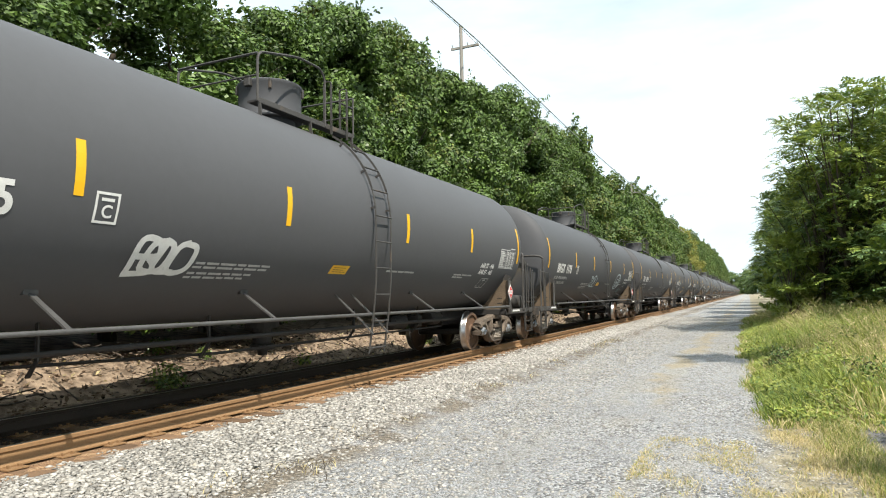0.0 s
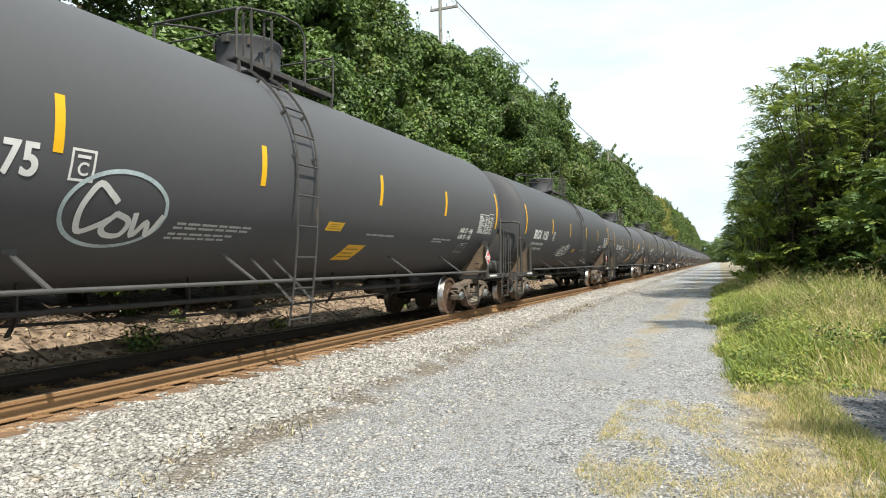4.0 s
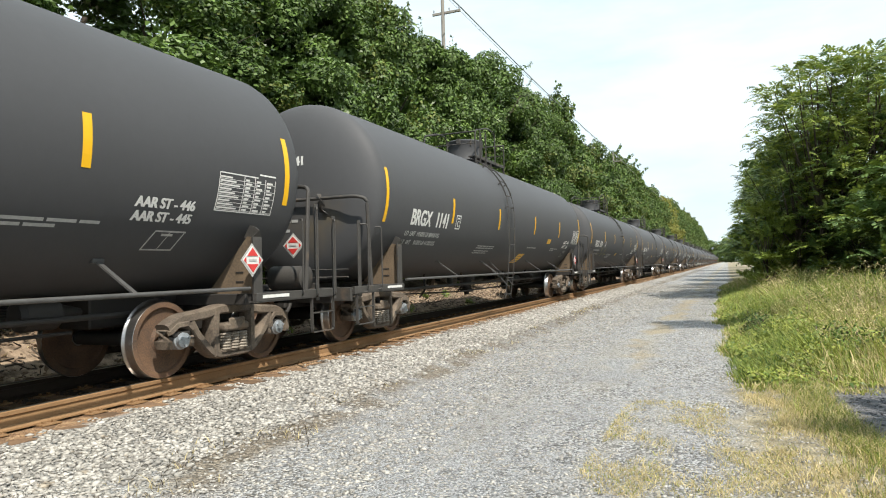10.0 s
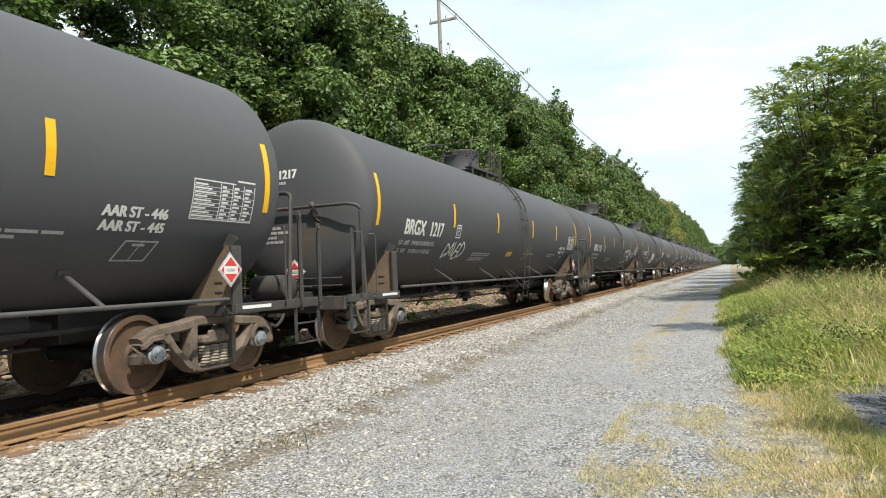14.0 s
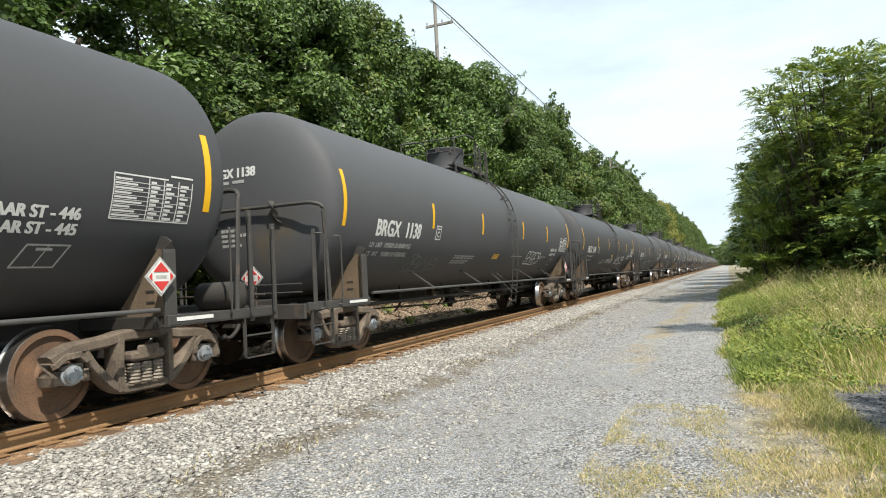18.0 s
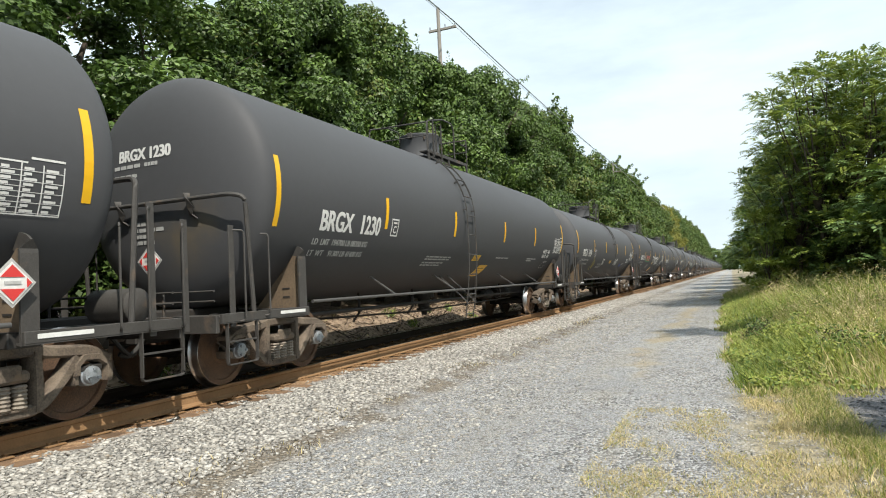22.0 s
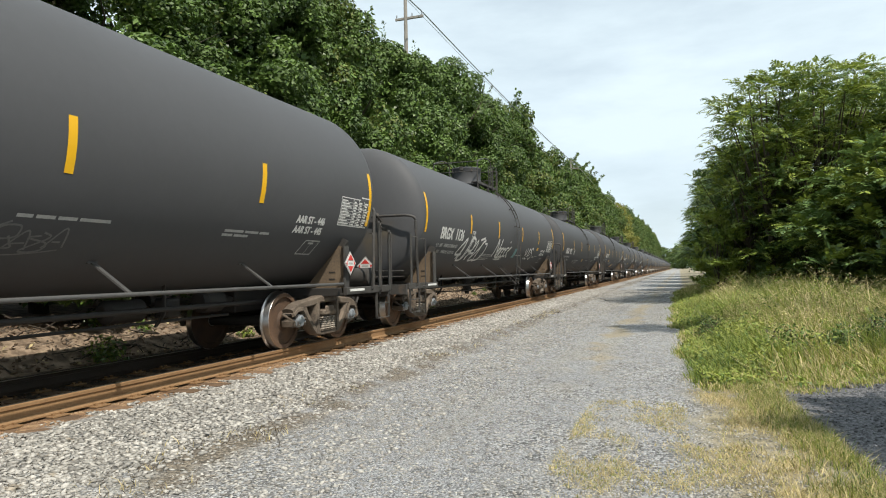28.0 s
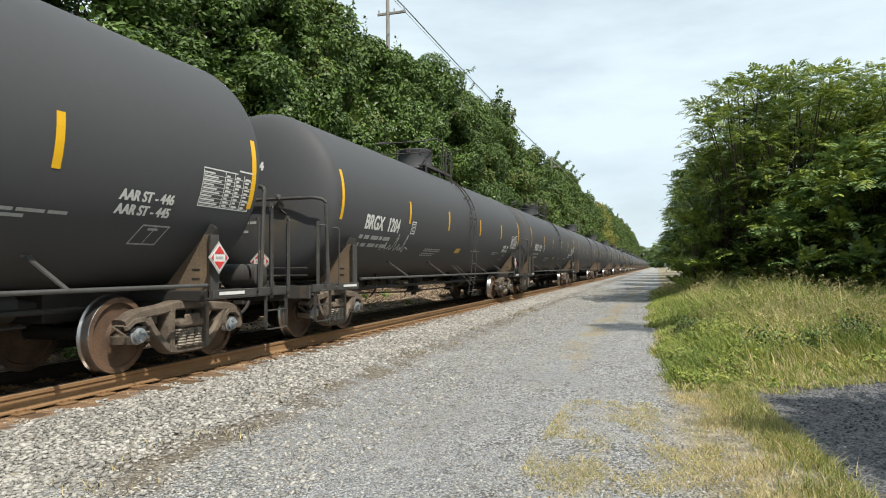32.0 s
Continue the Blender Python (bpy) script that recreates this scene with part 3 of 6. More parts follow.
WEIGHTS = {n: WEIGHT_KINDS[k] for k, cars in enumerate(((1, 8, 14, 16, 22), (2, 6, 17), (3, 15, 19), (5,), (7, 10), (9, 11, 13, 23, 24), (18,))) for n in cars}
GLYPH = {"A": "00 26 40/12 32", "B": "00 06 36 44 33 03/33 42 40 00", "C": "44 35 16 04 02 10 31 42", "D": "00 06 26 44 42 20 00", "E": "40 00 06 46/03 33", "G": "45 26 05 01 20 41 43 23",
         "I": "20 26", "L": "06 00 40", "M": "00 06 23 46 40", "N": "00 06 40 46", "4": "30 36 02 42", "5": "46 06 04 34 42 30 00", "7": "06 46 10", "O": "26 05 01 20 41 45 26", "R": "00 06 36 44 33 03/23 40", "S": "45 26 05 43 41 20 01",
         "T": "06 46/26 20", "U": "06 01 20 41 46", "V": "06 20 46", "W": "06 10 24 30 46", "Y": "06 23 46/23 20", "Z": "06 46 00 40", "H": "00 06/40 46/03 43", "P": "00 06 36 45 33 03",
         "K": "00 06/46 03 40", "2": "05 26 45 44 00 40", "0": "26 05 01 20 41 45 26", "8": "26 05 43 41 20 01 45 26", "J": "46 41 20 01", "X": "00 46/06 40", "F": "00 06 46/03 33",
         "a": "33 13 01 10 30 43/43 30 50", "r": "03 00/01 13 33", "d": "33 13 01 10 31/46 30 40", "o": "13 01 10 30 32 13", "c": "33 13 01 10 30", "k": "06 00/34 02 30", "u": "03 01 10 30 33/33 30", "w": "03 10 22 30 43",
         "e": "02 32 23 03 00 30", "b": "06 00 30 32 03"}
BAR_LAYER = [0]


def ribbon(bm, pts, width, lift, smooth=True):
    """A sprayed stroke along points (u, z by arc) on the flank."""
    p = [Vector((a, b)) for a, b in pts]
    if smooth and len(p) > 2:
        q = [2 * p[0] - p[1]] + p + [2 * p[-1] - p[-2]]
        line = []
        for a, b, c, d in zip(q, q[1:], q[2:], q[3:]):
            for k in range(5):
                t = k / 5
                line.append(0.5 * (2 * b + (c - a) * t + (2 * a - 5 * b + 4 * c - d) * t * t + (3 * b - a - 3 * c + d) * t ** 3))
        p = line + [p[-1]]
    elif not smooth:
        p = [a.lerp(b, k / 6) for a, b in zip(p, p[1:]) for k in range(6)] + [p[-1]]
    old = None
    for i, a in enumerate(p):
        d = (p[min(i + 1, len(p) - 1)] - p[max(i - 1, 0)])
        d = d.normalized() if d.length > 1e-6 else Vector((1, 0))
        s = Vector((-d.y, d.x)) * width / 2
        row = [bm.verts.new(on_tank(w.x, w.y, lift)) for w in (a + s, a - s)]
        if old:
            bm.faces.new((old[0], old[1], row[1], row[0]))
        old = row
    return bm


def tag(tank, word, u, z, tall, width, mat, lean=0.25, label="", spread=0.72, jitter=0.05, seed=1, smooth=True):
    """A sprayed word in simple strokes."""
    rng = random.Random(seed)
    bm = bm_new()
    v0, k, lift = arc(z), tall / 6, 0.0055
    for i, ch in enumerate(word):
        if ch not in GLYPH:
            continue
        dy = rng.uniform(-0.08, 0.08) * tall
        for stroke in GLYPH[ch].split("/"):
            pts = []
            for pair in stroke.split():
                a, b = int(pair[0]), int(pair[1])
                x = u + (i * 6.2 * spread + a * 1.05) * k + rng.uniform(-jitter, jitter) * tall
                y = b * k + dy + rng.uniform(-jitter, jitter) * tall
                pts.append((x + y * lean, v0 + y))
            lift += 0.0004
            ribbon(bm, pts, width * 1.2, lift, smooth)
    part("spray_tag", bm, mat, tank, label or "sprayed white graffiti tag")


def scrawl(tank, u, z, wide, tall, width, mat, loops, seed, label):
    """An unreadable sprayed flourish."""
    rng = random.Random(seed)
    bm = bm_new()
    v0, lift = arc(z), 0.0055
    count = max(2, loops + 1)
    for i in range(count):
        k = tall / 6 * rng.uniform(0.7, 1.1)
        base = rng.uniform(-0.05, 0.16) * tall
        for stroke in GLYPH[rng.choice("ABEGKMNRSUWZ8")].split("/"):
            pts = []
            for pair in stroke.split():
                x = u + wide * i / count + int(pair[0]) / 4 * wide / count * 1.25 + rng.uniform(-0.09, 0.09) * tall
                y = base + int(pair[1]) * k + rng.uniform(-0.08, 0.08) * tall
                pts.append((x + 0.3 * y, v0 + y))
            lift += 0.0003
            ribbon(bm, pts, width, lift)
    ribbon(bm, [(u - 0.05 * wide, v0 - 0.06 * tall), (u + 0.4 * wide, v0 - 0.15 * tall), (u + 0.75 * wide, v0 - 0.06 * tall), (u + 1.05 * wide, v0 + 0.10 * tall)], width * 0.8, lift + 0.0006)
    part("spray_tag", bm, mat, tank, label)


def letter_car(n, car):
    tank = [o for o in car.children if o.name.startswith("tank")][0]
    if n < 0 or n > 26:
        return
    owner = "TILX " if n in (2, 5) else "BRGX "
    start = -6.88 if len(MARKS[n]) == 4 else -7.0
    move = -0.08 if n in STOUT else 0.40 if n in (3, 6) else 0.0
    start += move
    room = 1.80 if len(MARKS[n]) == 4 else 2.05
    share = 0.50 if len(MARKS[n]) == 4 else 0.40
    for words, name, lo, hi in ((owner.strip(), "owner_mark", 0.0, share), (MARKS[n], "car_mark", share + 0.125, 1.0)):
        bm = bm_new()
        if lo == 0:
            pieces = [(letters(words, 0.285, 1.0, 0.02), 0.0, room * hi, True)]
        else:
            # the figures stand in cells of one width
            cell = room * (hi - lo) / len(words)
            pieces = [(letters(c, 0.285, 1.0, 0.02), room * lo + i * cell, 0.84 * cell, c != "1") for i, c in enumerate(words)]
        for flat, at, width, fill in pieces:
            low, high = min(p[0] for p in flat[0]), max(p[0] for p in flat[0])
            fit = width / (high - low) if fill else 1.0
            if not fill:
                at += 0.5 * (width - (high - low) * fit)
            for k, shift in enumerate((-0.007, 0.0, 0.007)):
                wrapped(bm, flat, lambda a, b: on_tank(start + at + shift + (a - low) * fit, arc(2.02) + b, 0.0045 + 0.0006 * k))
        part(name, bm, WHITE_PAINT, tank, "white stencilled letters" if lo == 0 else "white stencilled figures")
    bm = bm_new()
    for k in range(3):
        wrapped(bm, letters(owner + MARKS[n], 0.15, 1.0, 0.02), lambda a, b: on_head(-0.72 + 0.008 * k + a * 0.9, 3.00 + b, 0.006 + 0.0006 * k))
    part("head_mark", bm, WHITE_PAINT, tank, "white stencilled reporting mark")
    if n in WEIGHTS:
        limit, light = WEIGHTS[n]
        for words, z in (("LD  LMT  " + limit + " KG", 1.82), ("LT  WT    " + light + " KG", 1.67)):
            bm = bm_new()
            for k in range(2):
                wrapped(bm, letters(words, 0.092, 0.93, 0.012), lambda a, b: on_tank(-6.98 + move + 0.008 * k + a, arc(z) + b, 0.0045 + 0.0006 * k))
            part("weight_line", bm, GREY_PAINT, tank, "grey stencilled weight line")["kind"] = "stuff"
    else:
        for z in (1.82, 1.67):
            bm = bm_new()
            decal(bm, [(-6.98 + a, arc(z), -6.98 + b, arc(z) + 0.085, 0.1) for a, b in ((0, 0.16), (0.24, 0.46), (0.56, 0.92), (0.98, 1.12), (1.18, 1.54))], 0.005)
            part("weight_line", bm, GREY_PAINT, tank, "grey stencilled weight line")["kind"] = "stuff"
    for words, z in (("AAR ST - 446", 1.94), ("AAR ST - 445", 1.80)) if owner == "BRGX " else (("AAR ST - 445", 1.84),) if n == 5 else ():
        bm = bm_new()
        for k in range(2):
            wrapped(bm, letters(words, 0.112, 0.90, 0.02), lambda a, b: on_tank((5.72 if n in STOUT or n == 1 else 5.50) + 0.012 * k + a, arc(z) + b, 0.0045 + 0.0006 * k))
        part("steel_mark", bm, WHITE_PAINT, tank, "white stencilled steel mark")


def stencils(tank):
    """Markings that every tank carries."""
    v = arc(2.02)
    bm = bm_new()
    u, w, h, k = -4.36, 0.26, 0.30, 0.025
    decal(bm, [(u, v, u + w, v + k), (u, v + h - k, u + w, v + h), (u, v + k, u + k, v + h - k), (u + w - k, v + k, u + w, v + h - k), (u + 0.06, v + 0.215, u + 0.20, v + 0.245)])
    wrapped(bm, letters("C", 0.12, 1.0, 0.02), lambda a, b: on_tank(u + 0.075 + a, v + 0.06 + b))
    part("class_mark", bm, WHITE_PAINT, tank, "white boxed letter on the tank")
    for i, (z, a, b) in enumerate(((1.70, -2.92, -1.62), (1.655, -2.95, -1.66), (1.59, -2.98, -1.90), (1.545, -3.0, -2.02))):
        bm = bm_new()
        cut = [a + (b - a) * f for f in (0, 0.13, 0.30, 0.52, 0.66, 0.85, 1.0)]
        decal(bm, [(p, arc(z), q - 0.03, arc(z) + 0.03) for p, q in zip(cut, cut[1:])])
        part("data_line", bm, GREY_PAINT, tank)["kind"] = "stuff"
    for z, cuts in ((1.73, (1.36, 1.55, 1.78, 2.02, 2.42)), (1.74, (4.20, 4.62, 4.95, 5.20)), (1.69, (4.18, 4.42, 4.75))):
        bm = bm_new()
        decal(bm, [(p, arc(z), q - 0.03, arc(z) + 0.035) for p, q in zip(cuts, cuts[1:])])
        part("data_line", bm, GREY_PAINT, tank)["kind"] = "stuff"
    # data table
    bm = bm_new()
    v0, v1, u0, u1 = arc(1.97), arc(2.47), 6.62, 7.66
    quads = [(u0, v0, u1, v0 + 0.012), (u0, v1 - 0.06, u1 - 0.35, v1 - 0.045), (u0 + 0.72, v1 - 0.02, u1, v1)]
    for i in range(9):
        y = v0 + 0.03 + i * (v1 - v0 - 0.1) / 9
        quads.append((u0 + 0.02, y + 0.006, u0 + 0.36 - 0.07 * (i % 3), y + 0.026))
        for j in range(3):
            quads.append((u0 + 0.46 + j * 0.20, y, u0 + 0.46 + j * 0.20 + (0.09, 0.12, 0.07)[(i + j) % 3], y + 0.024))
        quads.append((u0, y - 0.010, u1 - 0.36 * (i % 2), y - 0.004))
    for x in (u0, u0 + 0.43, u0 + 0.63, u0 + 0.83, u1 - 0.012):
        quads.append((x, v0 + 0.012, x + 0.012, v1 - 0.06))
    decal(bm, quads)
    part("data_table", bm, WHITE_PAINT, tank, "white stencilled table of small figures")
    bm = bm_new()
    v0, lean, h = arc(1.50), 0.30, 0.25
    decal(bm, [(5.66, v0, 6.10, v0 + 0.02), (5.66 + h * lean, v0 + h, 6.10 + h * lean, v0 + h + 0.02), (5.66, v0 + 0.02, 5.68, v0 + h, lean), (6.08, v0 + 0.02, 6.10, v0 + h, lean), (5.88, v0 + 0.02, 5.892, v0 + h, lean), (5.84, v0 + h * 0.8, 6.0, v0 + h * 0.8 + 0.03)])
    part("panel_mark", bm, GREY_PAINT, tank)
    for z, a, b in ((2.90, -0.80, -0.28), (2.90, -0.22, 0.02), (2.77, -0.80, -0.34), (2.12, -0.50, -0.12), (2.04, -0.50, 0.10), (1.96, -0.50, -0.22), (1.88, -0.50, -0.08)):
        bm = bm_new()
        n = 4
        for i in range(n):
            x0, x1 = a + (b - a) * i / n, a + (b - a) * (i + 0.86) / n
            bm.faces.new([bm.verts.new(on_head(x, y)) for x, y in ((x0, z), (x1, z), (x1, z + 0.048), (x0, z + 0.048))])
        part("head_line", bm, GREY_PAINT, tank)


def yellow_panel(tank, u0, z0, u1, tall, lean):
    bm = bm_new()
    decal(bm, [(u0, arc(z0), u1, arc(z0) + tall, lean)])
    pn = part("warning_panel", bm, YELLOW, tank, "yellow warning panel with small dark print")
    bm = bm_new()
    for i in range(3):
        y = tall * (0.22 + 0.24 * i)
        w = (u1 - u0) * (0.8, 0.62, 0.7)[i]
        decal(bm, [(u0 + 0.06 + lean * y + k * w / 4, arc(z0) + y, u0 + 0.06 + lean * y + (k + 0.8) * w / 4, arc(z0) + y + tall * 0.07, lean) for k in range(4)], 0.0062)
    part("panel_print", bm, PANEL_INK, pn)["kind"] = "stuff"
    return pn


def signature(tank, u, z, wide, tall, width, mat):
    """A long flat sprayed signature with a few tall strokes."""
    v0 = arc(z)
    line = ((0, 0.0), (0.10, 0.30), (0.14, 0.45), (0.15, 0.1), (0.24, 0.16), (0.30, 0.32), (0.31, 0.08), (0.38, 0.2), (0.46, 0.95), (0.48, 0.05), (0.55, 0.2), (0.60, 0.42), (0.62, 0.06), (0.68, 0.25),
            (0.72, 0.08), (0.80, 0.98), (0.79, 0.1), (0.84, 0.02), (0.86, 0.25), (1.0, 0.14))
    bm = bm_new()
    ribbon(bm, [(u + a * wide, v0 + b * tall) for a, b in line], width, 0.0055)
    part("spray_tag", bm, mat, tank, "long thin sprayed signature")


def decorate():
    """Panels and sprayed tags that set the cars apart."""
    tanks = {n: [o for o in car.children if o.name.startswith("tank")][0] for n, car in TRAIN}
    for n in (0, 1, 3, 4, 6, 7, 9, 10, 11, 14, 15, 16, 17, 18, 19, 21, 23, 25, 26):
        u, z = (0.03, 1.76) if n in (3, 6, 7, 18, 19) else (-0.30, 1.85) if n == 15 else (-0.30, 1.66)
        yellow_panel(tanks[n], u, z, u + 0.46, 0.15, 0.25)
    for n in (3, 6, 8, 19, 21, 24, 17):
        u = 0.30 if n in STOUT and n != 8 else 0.80
        yellow_panel(tanks[n], u, 1.32, u + 0.58, 0.36, 0.5)
    yellow_panel(tanks[5], 0.42, 1.26, 1.08, 0.74, 0.22)
    yellow_panel(tanks[5], 3.62, 2.08, 4.16, 0.44, 0.05)
    yellow_panel(tanks[8], 3.40, 1.90, 3.82, 0.15, 0.1)
    yellow_panel(tanks[24], -4.08, 1.72, -3.58, 0.17, 0.2)
    yellow_panel(tanks[22], 4.62, 1.98, 4.92, 0.12, 0.1)
    W, G = WHITE_PAINT, GREY_PAINT
    tag(tanks[0], "BOLO", -3.80, 1.60, 0.38, 0.06, W, 0.22, "white sprayed tag on the black tank", 0.40)
    tag(tanks[1], "TOOZU", -1.75, 1.62, 0.40, 0.04, SPRAY_PALE, 0.2, "pale blue sprayed tag", 0.50, seed=2)
    bm = bm_new()
    ribbon(bm, [(4.02 + 0.62 * math.cos(k * 0.42), arc(1.86) + 0.36 * math.sin(k * 0.42)) for k in range(16)], 0.06, 0.0052)
    part("spray_tag", bm, SPRAY_PALE, tanks[1], "pale blue sprayed ring around a tag")
    scrawl(tanks[1], 3.55, 1.68, 0.85, 0.34, 0.05, SPRAY_PALE, 3, 4, "pale blue sprayed tag in a ring")
    tag(tanks[1], "PDEK", 5.0, 1.45, 0.20, 0.02, SPRAY_TEAL, 0.3, "thin teal sprayed tag", seed=4)
    scrawl(tanks[2], -0.35, 1.80, 0.3, 0.26, 0.014, SPRAY_BLUE, 1, 5, "faint blue sprayed mark")
    bm = bm_new()
    ribbon(bm, [(-3.75 + 0.62 * math.cos(k * 0.42), arc(1.78) + 0.42 * math.sin(k * 0.42)) for k in range(16)], 0.045, 0.0052)
    part("spray_tag", bm, SPRAY_PALE, tanks[3], "pale sprayed ring around a word")
    tag(tanks[3], "Cow", -4.20, 1.56, 0.52, 0.055, W, 0.12, "white sprayed word in a ring", 0.60, 0.02, 6)
    scrawl(tanks[4], -2.6, 1.55, 1.3, 0.45, 0.05, W, 4, 7, "white sprayed tag")
    tag(tanks[5], "LHOSERAVY 75", -5.25, 1.52, 0.62, 0.022, W, 0.3, "thin white sprayed tag in tall strokes", 0.46, 0.08, 8)
    scrawl(tanks[5], 2.55, 1.52, 0.75, 0.55, 0.036, W, 5, 9, "white sprayed tag")
    scrawl(tanks[5], 4.75, 1.58, 0.5, 0.42, 0.028, W, 3, 10, "white sprayed tag")
    scrawl(tanks[7], -4.45, 1.60, 0.40, 0.30, 0.022, SPRAY_OCHRE, 4, 11, "small ochre sprayed scribble")
    signature(tanks[9], -5.95, 1.62, 2.7, 0.50, 0.020, SPRAY_OCHRE)
    signature(tanks[25], -5.7, 1.62, 1.6, 0.45, 0.020, W)
    tag(tanks[11], "CAVED", -4.75, 1.62, 0.32, 0.035, W, 0.25, "white sprayed tag", 0.66, 0.07, 14)
    scrawl(tanks[11], 1.35, 1.62, 0.6, 0.30, 0.02, SPRAY_OCHRE, 3, 15, "small ochre sprayed scribble")
    tag(tanks[12], "ETERS", 2.6, 1.56, 0.66, 0.06, W, 0.35, "large white sprayed tag", 0.66, 0.08, 16)
    # bubble letters
    for k, (u, z) in enumerate(((-1.35, 1.98), (-0.90, 1.95), (-0.48, 1.94), (-0.08, 1.93), (-1.58, 1.62), (-1.16, 1.58), (-0.75, 1.58), (-0.36, 1.60))):
        bm = bm_new()
        for r, lift, m in ((1.0, 0.005 + 0.0008 * k, 0), (0.90, 0.0054 + 0.0008 * k, 1)):
            spot = lambda q, t: bm.verts.new(on_tank(u + 0.29 * r * q * math.cos(t * 0.5236), arc(z) + 0.27 * r * q * math.sin(t * 0.5236) * (1.15 if k < 4 else 0.85), lift))
            hub = spot(0, 0)
            rings = [[spot(q, t) for t in range(12)] for q in (0.35, 0.7, 1.0)]
            for t in range(12):
                bm.faces.new((hub, rings[0][t], rings[0][(t + 1) % 12])).material_index = m
                for p, q in zip(rings, rings[1:]):
                    bm.faces.new((p[t], q[t], q[(t + 1) % 12], p[(t + 1) % 12])).material_index = m
        ribbon(bm, [(u + 0.03, arc(z) + 0.10), (u - 0.05, arc(z) + 0.02), (u + 0.05, arc(z) + 0.02), (u - 0.03, arc(z) - 0.09)], 0.022, 0.0060 + 0.0008 * k, False)
        part("bubble_letter", bm, (DARK_STEEL, W), tanks[13], "white sprayed bubble letter outlined in black")
    tag(tanks[13], "XHEXGS", -5.0, 1.60, 0.34, 0.026, W, 0.25, "thin white sprayed tag", 0.60, 0.07, 17)
    scrawl(tanks[13], -3.3, 1.50, 0.5, 0.32, 0.014, FAINT_PAINT, 3, 40, "faint grey sprayed tag")
    scrawl(tanks[13], 3.1, 1.56, 0.85, 0.40, 0.028, W, 4, 18, "white sprayed tag")
    tag(tanks[14], "BEBES", 2.85, 1.54, 0.40, 0.030, W, 0.22, "white sprayed tag in looping letters", 0.74, 0.05, 19)
    scrawl(tanks[14], -5.2, 1.42, 1.4, 0.35, 0.025, FAINT_PAINT, 5, 20, "faint grey sprayed tag")
    tag(tanks[15], "NONAME 8BKR", -1.32, 1.58, 0.25, 0.035, W, -0.1, "white sprayed words", 0.66, 0.04, 21, False)
    scrawl(tanks[15], -4.6, 1.40, 2.3, 0.50, 0.03, FAINT_PAINT, 3, 22, "faint grey sprayed loops")
    tag(tanks[15], "LANSLOOPS", 1.45, 1.54, 0.46, 0.045, W, 0.3, "white sprayed words", 0.68, 0.06, 23, False)
    scrawl(tanks[18], -4.35, 1.52, 0.55, 0.45, 0.035, SPRAY_OCHRE, 5, 24, "ochre sprayed scribble")
    tag(tanks[18], "AO", -1.95, 1.70, 0.28, 0.05, W, 0.1, "small white sprayed tag", 0.75, 0.03, 25)
    tag(tanks[18], "EAGED", 1.5, 1.70, 0.27, 0.045, W, 0.3, "white sprayed tag", 0.62, 0.06, 26)
    bm = bm_new()
    decal(bm, [(3.6, arc(1.60), 4.1, arc(1.60) + 0.18)])
    part("spray_patch", bm, SPRAY_BLUE, tanks[18], "blue sprayed patch")
    # a painted-over word shown as bars of its colours, and two plain words
    bm = bm_new()
    ribbon(bm, [(-4.40, arc(1.96)), (-3.85, arc(2.04)), (-3.35, arc(2.10)), (-2.8, arc(2.06)), (-2.1, arc(1.95))], 0.15, 0.0052)
    ribbon(bm, [(-4.1, arc(1.96)), (-3.3, arc(1.94)), (-2.5, arc(1.97))], 0.07, 0.0056)
    part("spray_patch", bm, SPRAY_GREEN, tanks[19], "green sprayed smear behind red bars")
    for k in range(5):
        for m, d, lift in ((W, 0.03, 0.0058), (SPRAY_RED, 0.0, 0.0064)):
            bm = bm_new()
            decal(bm, [(-4.02 + 0.38 * k + d, arc(1.98), -3.94 + 0.38 * k + d + 0.12, arc(1.98) + 0.34, 0.2)], lift)
            part("spray_bar", bm, m, tanks[19], "red sprayed bar edged in white" if m is SPRAY_RED else "")
    tag(tanks[19], "TRAIN", 0.02, 1.86, 0.46, 0.075, W, 0.15, "white sprayed capital letters", 0.76, 0.03, 27, False)
    tag(tanks[19], "2020", 2.10, 1.84, 0.46, 0.070, W, 0.15, "white sprayed figures", 0.95, 0.03, 28)
    tag(tanks[22], "4URAZO", -5.35, 1.52, 0.66, 0.056, W, 0.5, "large white sprayed tag in looping letters", 0.56, 0.07, 29)
    tag(tanks[22], "Narock", -1.62, 1.66, 0.60, 0.058, W, 0.38, "large white sprayed word in tall strokes", 0.50, 0.02, 30)
    scrawl(tanks[22], -1.15, 1.58, 0.75, 0.14, 0.03, W, 4, 31, "white sprayed underline scribble")
    tag(tanks[22], "YUPS", 2.75, 1.62, 0.46, 0.045, W, 0.10, "white sprayed tag", 0.66, 0.04, 32)
    bm = bm_new()
    decal(bm, [(0.95, arc(1.66), 1.28, arc(1.66) + 0.36, 0.3)])
    part("spray_patch", bm, SPRAY_TEAL, tanks[22], "pale teal sprayed patch")
    scrawl(tanks[21], 1.0, 1.45, 0.9, 0.30, 0.02, FAINT_PAINT, 4, 33, "faint grey sprayed tag")
    scrawl(tanks[23], -3.6, 1.60, 0.45, 0.12, 0.012, G, 4, 35, "thin grey chalk scribble")


